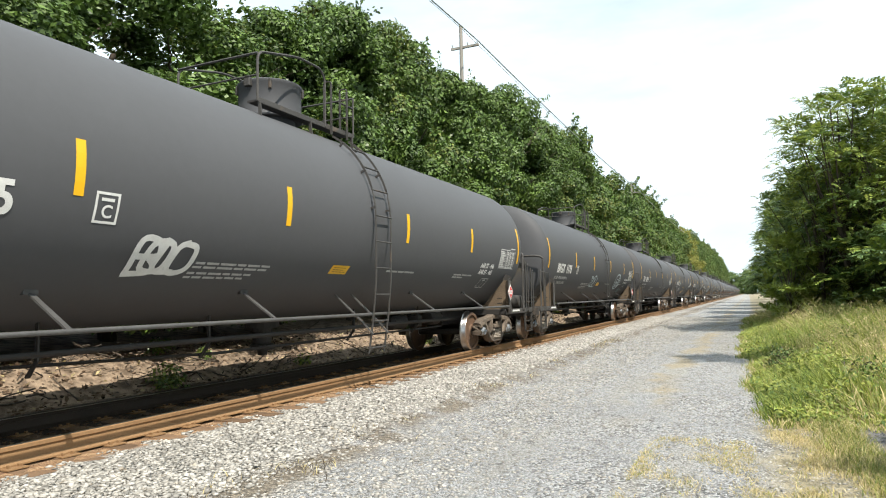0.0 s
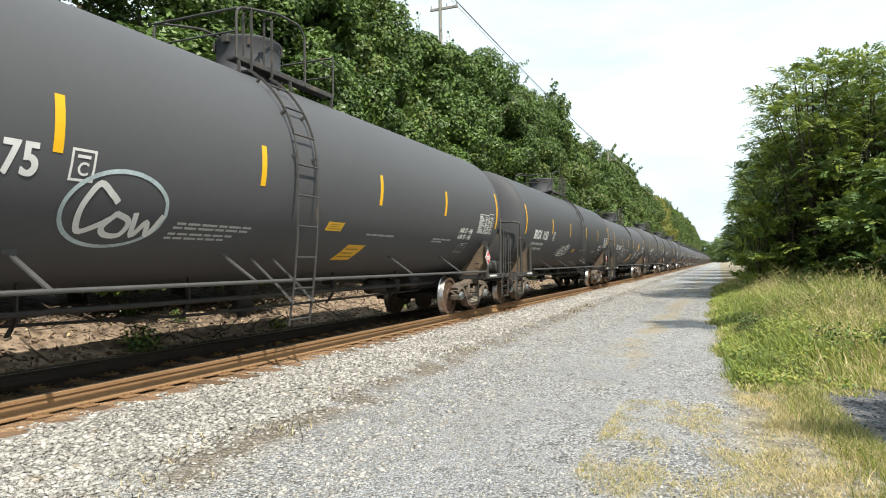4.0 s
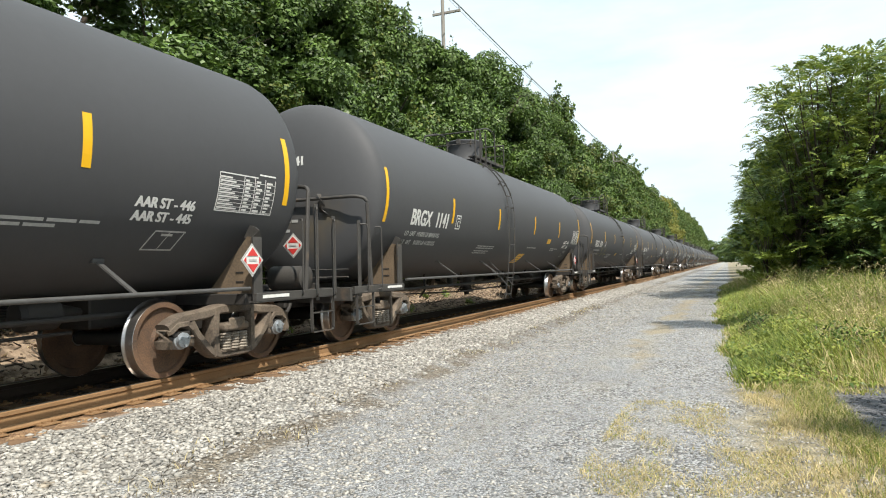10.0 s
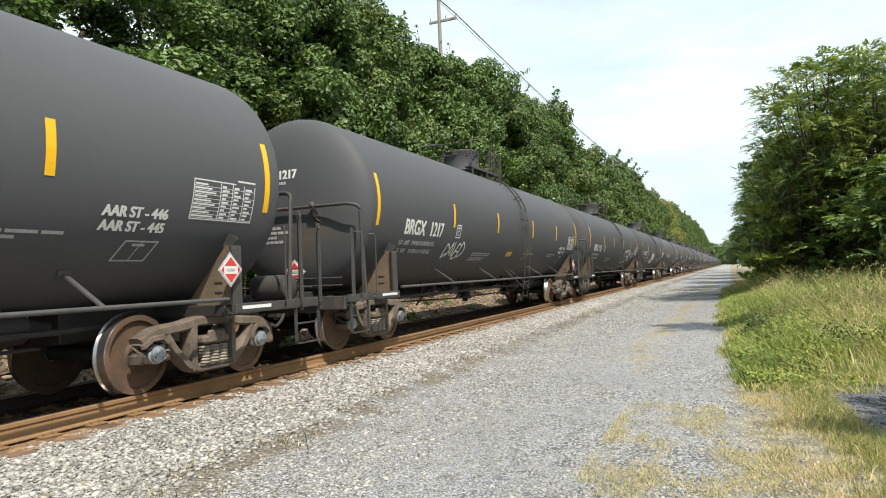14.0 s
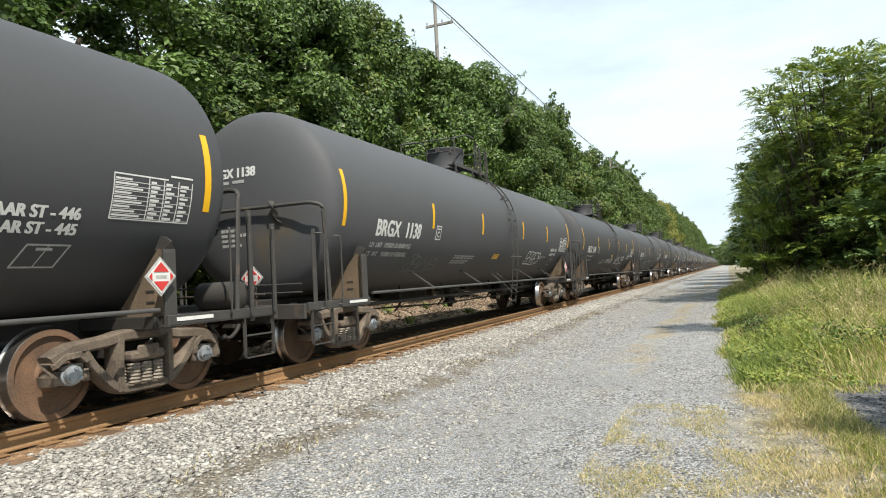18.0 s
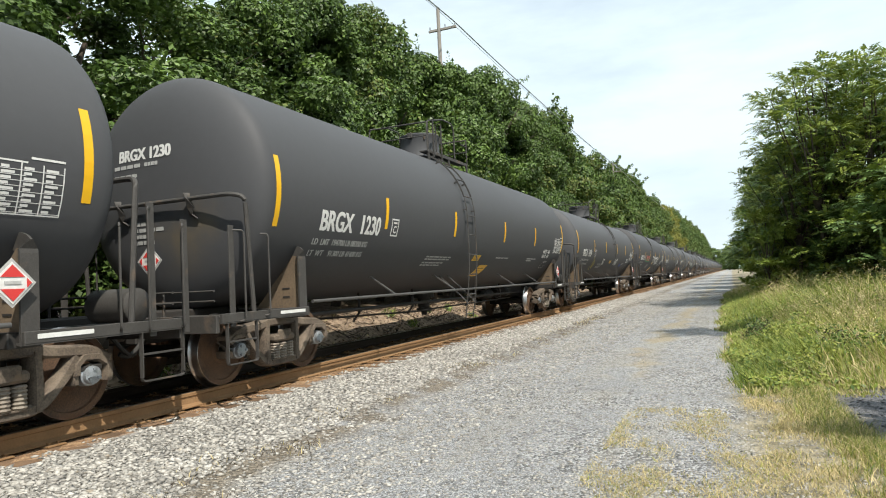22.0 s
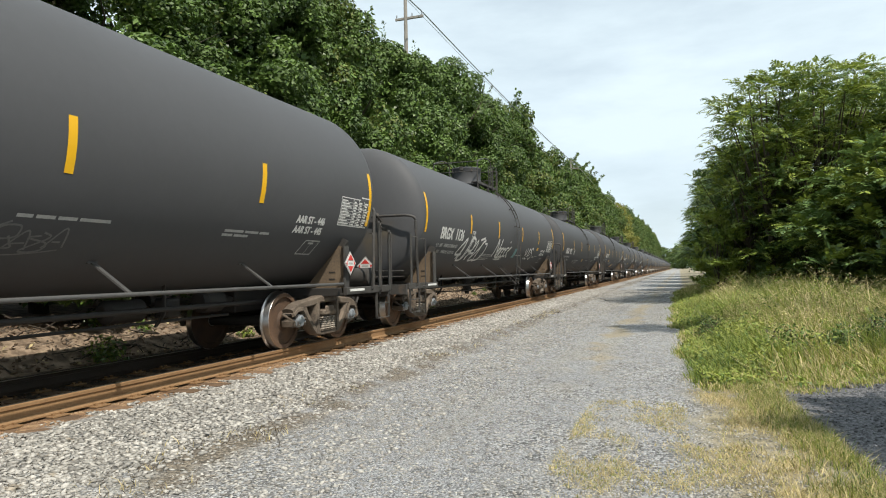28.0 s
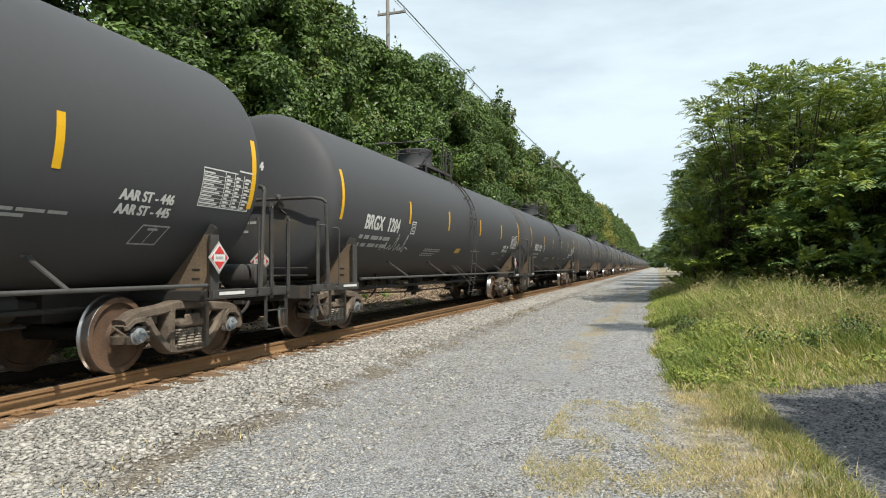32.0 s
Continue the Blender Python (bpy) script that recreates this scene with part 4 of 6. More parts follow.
def build_wheelset(parent, y, detail=True):
    ws = part("wheelset", bm_new(), DARK_STEEL, parent)
    bm = bm_new()
    lathe(bm, [(-1.02, 0.075), (-0.66, 0.085), (0.66, 0.085), (1.02, 0.075)], 0, n=12)
    ws.data = finish(bm, "axle", DARK_STEEL, True)
    ws.location = (0, y, WHEEL_R)
    for s in (1, -1):
        bm = bm_new()
        prof = [(0.63, 0.10), (0.66, 0.16), (0.685, 0.30), (0.685, 0.38), (0.655, 0.40), (0.655, 0.485), (0.668, 0.490), (0.685, 0.472), (0.70, 0.462),
                (0.785, 0.455), (0.795, 0.448), (0.795, 0.385), (0.765, 0.375), (0.750, 0.30), (0.765, 0.17), (0.80, 0.14), (0.80, 0.09)]
        lathe(bm, [(s * a, r) for a, r in prof], 0, n=32, mats=[1, 1, 1, 1, 1, 0, 0, 0, 0, 0, 1, 1, 1, 1, 1, 1])
        part("wheel", bm, (TREAD_STEEL, WHEEL_RUST), ws, smooth=True)
        bm = bm_new()
        lathe(bm, [(s * 0.93, 0.11), (s * 1.07, 0.11), (s * 1.08, 0.095), (s * 1.12, 0.09), (s * 1.135, 0.05), (s * 1.135, 0.01)], 0, n=16)
        for k in range(3):
            t = 2 * math.pi * k / 3
            lathe(bm, [(s * 1.12, 0.020), (s * 1.15, 0.020)], 0, (0, 0.060 * math.cos(t), 0.060 * math.sin(t)), 6)
        part("bearing_cap", bm, CAP_METAL, ws, "pale blue-grey bearing end cap", smooth=True)
    return ws


def build_truck(parent, y):
    tr = thing_part("truck", parent, (0, y, 0), "rusty three-piece cast steel truck")
    for s in (1, -1):
        x = s * 1.00
        bm = bm_new()
        # top chord, sloping arms down to the journals, tension member, columns and rounded shoulders
        cast = lambda w, h: [(-w / 2, -h * 0.3), (-w * 0.3, -h / 2), (w * 0.3, -h / 2), (w / 2, -h * 0.3), (w / 2, h * 0.3), (w * 0.3, h / 2), (-w * 0.3, h / 2), (-w / 2, h * 0.3)]
        sweep(bm, soften([(x, -1.10, 0.60), (x, -0.90, 0.70), (x, -0.45, 0.735), (x, -0.28, 0.775), (x, 0.28, 0.775), (x, 0.45, 0.735), (x, 0.90, 0.70), (x, 1.10, 0.60)], 0.10), cast(0.20, 0.125))
        sweep(bm, soften([(x, -0.74, 0.66), (x, -0.64, 0.50), (x, -0.36, 0.215), (x, 0.36, 0.215), (x, 0.64, 0.50), (x, 0.74, 0.66)], 0.14), cast(0.20, 0.115))
        for c in (-0.33, 0.33):
            sweep(bm, [(x, c, 0.20), (x, c * 1.02, 0.50), (x, c * 0.98, 0.76)], cast(0.22, 0.11))
        for c in (-AXLE, AXLE):
            q = 1 if c > 0 else -1
            sweep(bm, [(x, c - q * 0.165, 0.47), (x, c - q * 0.16, 0.57), (x, c - q * 0.08, 0.645), (x, c + q * 0.08, 0.635), (x, c + q * 0.19, 0.56), (x, c + q * 0.205, 0.46), (x, c + q * 0.19, 0.38)], cast(0.23, 0.085))
            box(bm, (x - 0.09, c - q * 0.165 - 0.03, 0.37), (x + 0.09, c - q * 0.165 + 0.03, 0.50), 0.012)
        part("side_frame", bm, TRUCK_RUST, tr, smooth=True)
        bm = bm_new()
        for c in (-0.155, 0.0, 0.155):
            for dx in (0.075, -0.075):
                lathe(bm, [(0.252 + 0.0185 * k, 0.074 if k % 2 else 0.060) for k in range(13)], 2, (x + dx, c, 0), 10)
        part("spring_nest", bm, SPRING_STEEL, tr, "nest of short coil springs")["kind"] = "stuff"
        bm = bm_new()
        box(bm, (x - 0.15, -0.23, 0.49), (x + 0.15, 0.23, 0.60), 0.03)
        box(bm, (x + (0.11 if s > 0 else -0.15), -0.15, 0.53), (x + (0.15 if s > 0 else -0.11), 0.15, 0.66), 0.02)
        box(bm, (x - 0.10, -0.26, 0.235), (x + 0.12, 0.26, 0.255), 0.004)
        part("bolster_end", bm, TRUCK_RUST, tr)
        for c in (-AXLE, AXLE):
            bm = bm_new()
            box(bm, (x - 0.09, c - 0.13, 0.50), (x + 0.09, c + 0.13, 0.56), 0.012)
            part("bearing_adapter", bm, DARK_STEEL, tr)
    bm = bm_new()
    box(bm, (-0.9, -0.19, 0.50), (0.9, 0.19, 0.72), 0.03)
    lathe(bm, [(0.72, 0.20), (0.80, 0.20)], 2, (0, 0, 0), 14)
    part("bolster", bm, DARK_STEEL, tr)
    for c in (-0.45, 0.45):
        bm = bm_new()
        box(bm, (-0.85, c - 0.05, 0.36), (0.85, c + 0.05, 0.44), 0.01)
        for s in (1, -1):
            box(bm, (s * 0.75 - 0.05, c * 1.0 - 0.04, 0.30), (s * 0.75 + 0.05, c * 1.0 + 0.04, 0.52), 0.01)
        part("brake_beam", bm, DARK_STEEL, tr)
    return tr


def thing_part(name, parent, at, label=""):
    ob = new(name)
    ob.parent = parent
    ob.location = at
    if label:
        ob["label"] = label
    return ob


def build_end(car, e):
    """End platform with sill, railing, grab irons and steps; e = -1 or 1."""
    Y = lambda a: e * a
    bm = bm_new()
    box(bm, (-1.48, min(Y(8.25), Y(9.05)), 0.90), (1.48, max(Y(8.25), Y(9.05)), 0.93))
    pl = part("end_platform", bm, FRAME_GREY, car)
    for s in (1, -1):
        bm = bm_new()
        box(bm, (s * 1.47, min(Y(7.27), Y(9.02)), 0.855), (s * 1.52, max(Y(7.27), Y(9.02)), 0.965), 0.006)
        box(bm, (s * 1.40, min(Y(7.27), Y(9.02)), 0.845), (s * 1.515, max(Y(7.27), Y(9.02)), 0.868))
        part("side_sill", bm, FRAME_GREY, car)
        bm = bm_new()
        plate(bm, [(min(Y(8.9), Y(8.4)), 0.80), (max(Y(8.9), Y(8.4)), 0.80), (Y(8.5), 0.58), (Y(8.65), 0.52)], s * 0.55, 0, 0.02)
        part("sill_gusset", bm, FRAME_GREY, pl)
    bm = bm_new()
    box(bm, (-1.48, min(Y(9.03), Y(9.09)), 0.74), (1.48, max(Y(9.03), Y(9.09)), 0.95), 0.006)
    part("end_sill", bm, FRAME_GREY, pl)
    # stub sill with coupler
    bm = bm_new()
    box(bm, (-0.26, min(Y(5.9), Y(9.15)), 0.62), (0.26, max(Y(5.9), Y(9.15)), 1.02), 0.02)
    part("stub_sill", bm, DARK_STEEL, car)
    bm = bm_new()
    box(bm, (-0.09, min(Y(9.1), Y(9.30)), 0.70), (0.09, max(Y(9.1), Y(9.30)), 0.90), 0.02)
    box(bm, (-0.19, min(Y(9.27), Y(9.43)), 0.66), (0.12, max(Y(9.27), Y(9.43)), 0.96), 0.04)
    box(bm, (0.05, min(Y(9.32), Y(9.47)), 0.68), (0.20, max(Y(9.32), Y(9.47)), 0.94), 0.04)
    part("coupler", bm, TRUCK_RUST, car, "rust-brown knuckle coupler")
    bm = bm_new()
    tube(bm, [(0.35, Y(9.08), 0.78), (0.38, Y(9.22), 0.60), (0.36, Y(9.36), 0.50), (0.33, Y(9.46), 0.55)], 0.028, 8, 0.08)
    part("air_hose", bm, DARK_STEEL, car, smooth=True)
    # railing across the end, bent down at both sides
    bm = bm_new()
    tube(bm, [(1.47, Y(8.40), 0.95), (1.47, Y(8.50), 2.42), (1.30, Y(8.58), 2.46), (-1.30, Y(8.58), 2.46), (-1.47, Y(8.50), 2.42), (-1.47, Y(8.40), 0.95)], 0.030, 8, 0.12)
    rl = part("end_railing", bm, FRAME_GREY, car, smooth=True)
    for x in (0.62, -0.62):
        bm = bm_new()
        sweep(bm, [(x - 0.05, Y(8.57), 2.54), (x, Y(8.60), 2.46), (x + 0.02, Y(8.56), 2.34), (x - 0.03, Y(8.52), 2.26), (x + 0.06, Y(8.47), 2.20)], rect(0.09, 0.014))
        part("railing_clamp", bm, FRAME_GREY, rl)
    for x in (0.55, -0.55):
        bm = bm_new()
        tube(bm, [(x, Y(8.98), 0.93), (x, Y(8.98), 1.16), (x - 0.001, Y(8.98), 1.24)], 0.02, 6)
        part("railing_post", bm, FRAME_GREY, rl)
    for z in (1.12, 1.24):
        bm = bm_new()
        tube(bm, [(-1.40, Y(9.02), z), (1.40, Y(9.02), z)], 0.014, 6)
        part("cross_rail", bm, FRAME_GREY, rl, smooth=True)
    for s in (1, -1):
        for yy, top in (((8.80, 2.03),) if e < 0 else ((9.12, 2.05), (8.66, 2.20))):
            bm = bm_new()
            box(bm, (s * 1.47, min(Y(yy - 0.045), Y(yy + 0.045)), 0.80), (s * 1.49, max(Y(yy - 0.045), Y(yy + 0.045)), top), 0.003)
            g = part("grab_post", bm, FRAME_GREY, car)
            bm = bm_new()
            tube(bm, [(s * 1.49, Y(yy - 0.02), top - 0.06), (s * 1.58, Y(yy - 0.12), top - 0.06), (s * 1.58, Y(yy - 0.12), 0.86), (s * 1.49, Y(yy - 0.06), 0.86)], 0.013, 6, 0.05)
            part("grab_iron", bm, FRAME_GREY, g, smooth=True)
        bm = bm_new()
        tube(bm, [(s * 1.49, Y(8.26), 1.95), (s * 1.57, Y(8.20), 1.95), (s * 1.57, Y(8.20), 0.90), (s * 1.49, Y(8.26), 0.90)], 0.013, 6, 0.05)
        part("grab_iron", bm, FRAME_GREY, car, smooth=True)
        p, q = (8.92, 8.39) if e < 0 else (9.05, 8.50)
        bm = bm_new()
        sweep(bm, soften([(s * 1.49, Y(p), 0.88), (s * 1.49, Y(p), 0.35), (s * 1.49, Y(q), 0.35), (s * 1.49, Y(q), 0.88)], 0.04), rect(0.045, 0.014))
        st = part("sill_step", bm, FRAME_GREY, car, "bent flat-bar stirrup step")
        if s > 0:
            bm = bm_new()
            box(bm, (s * 1.475, min(Y(p), Y(q)), 0.615), (s * 1.50, max(Y(p), Y(q)), 0.635))
            part("tread", bm, FRAME_GREY, st)
        # gusset between bolster and tank, with a flange that bends over onto the tank
        bm = bm_new()
        plate(bm, [(s * 1.455, 0.84), (s * 1.455, 1.60), (s * 1.40, 1.68), (s * 1.33, 1.69), (s * 0.56, 0.84)], Y(7.35) - 0.015, 1, 0.03)
        gs = part("bolster_gusset", bm, GUSSET_DIRT, car, "dust-brown steel gusset plate")
        for z in (1.22, 1.10) if s > 0 else ():
            bm = bm_new()
            box(bm, (s * 1.20 - 0.06, Y(7.35) - 0.022, z), (s * 1.20 + 0.06, Y(7.35) + 0.022, z + 0.022))
            part("slot", bm, DARK_STEEL, gs)
        bm = bm_new()
        sweep(bm, soften([(s * 1.467, Y(7.35), 0.84), (s * 1.467, Y(7.35), 1.72), (s * 1.29, Y(7.35), 1.76)], 0.10), [(y, x) for x, y in rect(0.17, 0.024)])
        part("gusset_flange", bm, FRAME_GREY, gs)
        bm = bm_new()
        box(bm, (s * 1.522, min(Y(7.38), Y(7.93)), 0.895), (s * 1.527, max(Y(7.38), Y(7.93)), 0.937))
        part("reflector", bm, WHITE_PAINT, car, "white reflective strip")
    bm = bm_new()
    box(bm, (-1.40, min(Y(7.2), Y(7.5)), 0.82), (1.40, max(Y(7.2), Y(7.5)), 0.96), 0.01)
    part("body_bolster", bm, DARK_STEEL, car)


def diamond(parent, centre, facing, size=0.178):
    """Hazard placard: red-and-white diamond on a thin plate; facing 0: sideways, 1: along the car."""
    nm = thing_part("placard", parent, centre, "red and white diamond hazard placard")
    def shape(poly, mat, name, lift):
        bm = bm_new()
        plate(bm, [(a * size, b * size) for a, b in poly], lift, facing, 0.004)
        part(name, bm, mat, nm)
    sgn = 1 if facing == 0 else -1
    full = [(0, -1), (1, 0), (0, 1), (-1, 0)]
    shape([(a * 1.18, b * 1.18) for a, b in full], GREY_PAINT, "backing", -sgn * 0.006)
    shape(full, WHITE_PAINT, "border", 0)
    for nmk, poly in (("top_field", [(0, 0.86), (0.58, 0.28), (-0.58, 0.28)]), ("bottom_field", [(0, -0.86), (0.58, -0.28), (-0.58, -0.28)]),
                      ("side_field", [(0.92, 0), (0.68, 0.24), (0.68, -0.24)]), ("side_field", [(-0.92, 0), (-0.68, 0.24), (-0.68, -0.24)])):
        shape(poly, RED_PAINT, nmk, sgn * 0.006)
    shape([(-0.40, -0.07), (0.40, -0.07), (0.40, 0.09), (-0.40, 0.09)], GREY_PAINT, "number_bar", sgn * 0.006)
    return nm


def build_car():
    car = thing("tank_car", "black railway tank car with yellow reflector stripes", "tank car", "tank cars of the train")
    bm = bm_new()
    lathe(bm, shell_profile(), 1, (0, 0, TANK_Z), 64)
    tank = part("tank", bm, TANK_BLACK, car, "black cylindrical tank shell with domed heads", smooth=True)
    # reflective stripes
    for y, z0, z1 in ((-7.97, 2.12, 3.02), (-4.54, 2.24, 2.75), (-1.55, 2.24, 2.75), (1.78, 2.24, 2.75), (4.75, 2.24, 2.75), (7.9, 2.12, 3.02)):
        bm = bm_new()
        decal(bm, [(y - 0.05, arc(z0), y + 0.05, arc(z1))])
        part("reflector_stripe", bm, YELLOW, tank, "yellow reflective stripe")
    stencils(tank)
    # housing over the valves
    bm = bm_new()
    lathe(bm, [(3.95, 0.40), (4.17, 0.40), (4.17, 0.51), (4.19, 0.52), (4.23, 0.50), (4.68, 0.50), (4.70, 0.515), (4.74, 0.515), (4.76, 0.48), (4.775, 0.25), (4.775, 0.02)], 2, (0, -0.05, 0), 32)
    hs = part("valve_housing", bm, TANK_BLACK, car, "dark grey cylindrical valve housing", smooth=True)
    bm = bm_new()
    box(bm, (-0.06, -0.62, 4.62), (0.06, -0.53, 4.76), 0.01)
    part("hinge", bm, FRAME_GREY, hs)
    for t in (0.6, 2.2, 3.9, 5.4):
        bm = bm_new()
        box(bm, (0.515 * math.cos(t) - 0.02, -0.05 + 0.515 * math.sin(t) - 0.02, 4.58), (0.515 * math.cos(t) + 0.02, -0.05 + 0.515 * math.sin(t) + 0.02, 4.73), 0.004)
        part("latch", bm, FRAME_GREY, hs)
    # platform and railings on top
    pf = thing_part("top_platform", car, (0, 0, 0), "dark steel grating platform around the valve housing")
    for s in (1, -1):
        bm = bm_new()
        box(bm, (s * 0.53, -1.20, 4.115), (s * 0.74, 1.22, 4.145))
        part("grating", bm, DARK_STEEL, pf)
        bm = bm_new()
        box(bm, (s * 0.74, -1.22, 4.085), (s * 0.765, 1.24, 4.165), 0.004)
        part("edge_beam", bm, FRAME_GREY, pf)
        for y in (-1.2, 0.0, 1.2):
            bm = bm_new()
            sweep(bm, [(s * 0.75, y, 4.10), (s * 0.77, y, 3.88)], rect(0.05, 0.02))
            part("bracket", bm, FRAME_GREY, pf)
    for s in (1, -1):
        bm = bm_new()
        tube(bm, [(s * 0.76, -1.25, 4.10), (s * 0.76, -1.25, 4.82), (s * 0.76, -0.30, 5.04), (s * 0.76, 0.28, 5.04), (s * 0.76, 0.40, 4.90), (s * 0.76, 0.40, 4.10)], 0.020, 6, 0.14)
        part("top_rail", bm, FRAME_GREY, pf, smooth=True)
        bm = bm_new()
        tube(bm, [(s * 0.76, 0.40, 4.60), (s * 0.76, 1.25, 4.60)] if s < 0 else [(s * 0.76, 0.88, 4.62), (s * 0.76, 1.25, 4.62)], 0.016, 6)
        tube(bm, [(s * 0.76, 1.25, 4.10), (s * 0.76, 1.25, 4.79), (s * 0.755, 1.25, 4.81)], 0.018, 6)
        part("mid_rail", bm, FRAME_GREY, pf, smooth=True)
    for y in (-1.25, 1.25):
        bm = bm_new()
        tube(bm, [(0.76, y, 4.80), (-0.76, y, 4.80)], 0.018, 6)
        tube(bm, [(0.76, y, 4.48), (-0.76, y, 4.48)], 0.014, 6)
        part("end_rail", bm, FRAME_GREY, pf, smooth=True)
    for y in (0.52, 0.99):
        bm = bm_new()
        sweep(bm, soften([(0.80, y, 4.00), (0.80, y, 4.90), (0.66, y, 4.90), (0.66, y, 4.13)], 0.05), rect(0.035, 0.016))
        part("ladder_grab", bm, FRAME_GREY, pf)
    # ladder on the flank
    LA, LB = 0.52, 0.99
    s = 1
    ld = thing_part("ladder", car, (0, 0, 0), "dark steel ladder curving over the flank")
    line = [(1.47, 0, 0.42), (1.56, 0, 1.00), (1.62, 0, 1.60), (1.63, 0, 2.30)]
    line += [((TANK_R + 0.08) * math.cos(t), 0, TANK_Z + (TANK_R + 0.08) * math.sin(t)) for t in [0.05 + 0.09 * k for k in range(12)]]
    for y in (LA, LB):
        bm = bm_new()
        sweep(bm, [(x, y, z) for x, _, z in line], rect(0.014, 0.036))
        part("stringer", bm, FRAME_GREY, ld)
    spots = [(float(np.interp(z, (0.42, 1.0, 1.6, 2.3), (1.47, 1.56, 1.62, 1.63))), z) for z in (0.50, 0.92, 1.34, 1.76, 2.18)] + [((TANK_R + 0.08) * math.cos(t), TANK_Z + (TANK_R + 0.08) * math.sin(t)) for t in (0.02, 0.28, 0.54, 0.80)]
    for x, z in spots:
        bm = bm_new()
        tube(bm, [(x, LA - 0.02, z), (x, LB + 0.02, z)], 0.014, 6)
        part("rung", bm, FRAME_GREY, ld)
    for t in (0.10, 0.50, 0.90):
        for y in (LA, LB):
            bm = bm_new()
            sweep(bm, [((TANK_R - 0.01) * math.cos(t), y, TANK_Z + (TANK_R - 0.01) * math.sin(t)), ((TANK_R + 0.09) * math.cos(t), y, TANK_Z + (TANK_R + 0.09) * math.sin(t))], rect(0.03, 0.03))
            part("standoff", bm, FRAME_GREY, ld)
    for y in (LA, LB):
        bm = bm_new()
        sweep(bm, [(1.56, y - 0.02, 0.72), (1.40, y - 0.08, 0.92), (0.98, y - 0.20, 1.35)], rect(0.05, 0.02))
        part("ladder_brace", bm, PIPE_GREY, ld)
    # pipe along each flank with struts
    for s in (1, -1):
        bm = bm_new()
        tube(bm, [(s * 1.50, -7.16, 1.03), (s * 1.50, 7.16, 1.03)], 0.025, 10)
        pp = part("side_pipe", bm, PIPE_GREY, car, "grey pipe running along the flank", smooth=True)
        for y in (-4.57, -1.77, 2.9, 5.45) if s > 0 else ():
            bm = bm_new()
            sweep(bm, [(s * 1.50, y, 1.03), (s * 1.03, y - 0.06, 1.37)], rect(0.06, 0.02))
            box(bm, (s * 1.00 - 0.03, y - 0.13, 1.36), (s * 1.00 + 0.04, y + 0.01, 1.41), 0.004)
            part("strut", bm, PIPE_GREY, pp)
    # gear under the tank
    bm = bm_new()
    tube(bm, [(0.50, -6.4, 0.78), (0.50, 6.6, 0.78)], 0.035, 8)
    part("train_pipe", bm, DARK_STEEL, car, smooth=True)
    bm = bm_new()
    tube(bm, [(-0.45, -5.8, 0.66), (0.35, -1.6, 0.58), (0.35, 5.6, 0.62)], 0.022, 6)
    part("brake_rod", bm, DARK_STEEL, car, smooth=True)
    for y in (-4.2, -1.9, 1.6, 4.1):
        bm = bm_new()
        sweep(bm, [(0.50, y, 1.16), (0.50, y, 0.72), (0.36, y, 0.55)], rect(0.05, 0.02))
        part("pipe_hanger", bm, DARK_STEEL, car)
    bm = bm_new()
    lathe(bm, [(0.98, 0.26), (0.86, 0.26), (0.86, 0.16), (0.62, 0.14), (0.60, 0.19), (0.52, 0.19), (0.52, 0.08), (0.44, 0.07)], 2, (0, -0.25, 0), 16)
    part("outlet_valve", bm, DARK_STEEL, car)
    bm = bm_new()
    lathe(bm, [(5.0, 0.12), (5.05, 0.17), (5.42, 0.17), (5.50, 0.10), (5.75, 0.04)], 1, (0.30, 0, 0.84), 16)
    part("brake_cylinder", bm, DARK_STEEL, car, smooth=True)
    bm = bm_new()
    box(bm, (0.18, 4.25, 0.66), (0.42, 4.52, 0.92), 0.03)
    lathe(bm, [(3.35, 0.08), (3.42, 0.15), (3.95, 0.15), (4.02, 0.08)], 1, (0.22, 0, 0.78), 16)
    part("air_reservoir", bm, DARK_STEEL, car, smooth=True)
    for e in (-1, 1):
        build_end(car, e)
        build_truck(car, e * TRUCK_Y)
    bm = bm_new()
    lathe(bm, [(0.72, 0.09), (0.77, 0.18), (1.34, 0.18), (1.39, 0.09)], 0, (0, 8.60, 1.13), 18)
    part("brake_reservoir", bm, FRAME_GREY, car, "dark grey air tank on the end platform", smooth=True)
    diamond(car, (0.30, -8.95, 1.66), 1)
    diamond(car, (1.565, 7.32, 1.38), 0)
    for e in (-1, 1):
        for a in (-1, 1):
            build_wheelset(car, e * TRUCK_Y + a * AXLE)
    return car


# ---- the train ----
PITCH, FIRST_Y = 18.875, -0.224 + 8.0


# how far the train has come at each second
RUN = (-0.73, 13.45, 27.59, 41.70, 55.79, 69.88, 83.97, 98.06, 112.17, 126.30, 140.46, 154.65, 168.88, 183.14, 197.45, 211.80, 226.20,
       240.64, 255.12, 269.63, 284.18, 298.76, 313.36, 327.98, 342.61, 357.25, 371.90, 386.56, 401.25, 415.98, 430.80, 445.93, 461.01)


def run(t):
    return float(np.interp(t, range(33), RUN))


def build_train():
    cars = []
    proto = build_car()
    for n in range(-1, 27):
        cars.append((n, proto if n == -1 else copy_thing(proto, Matrix())))
    return cars


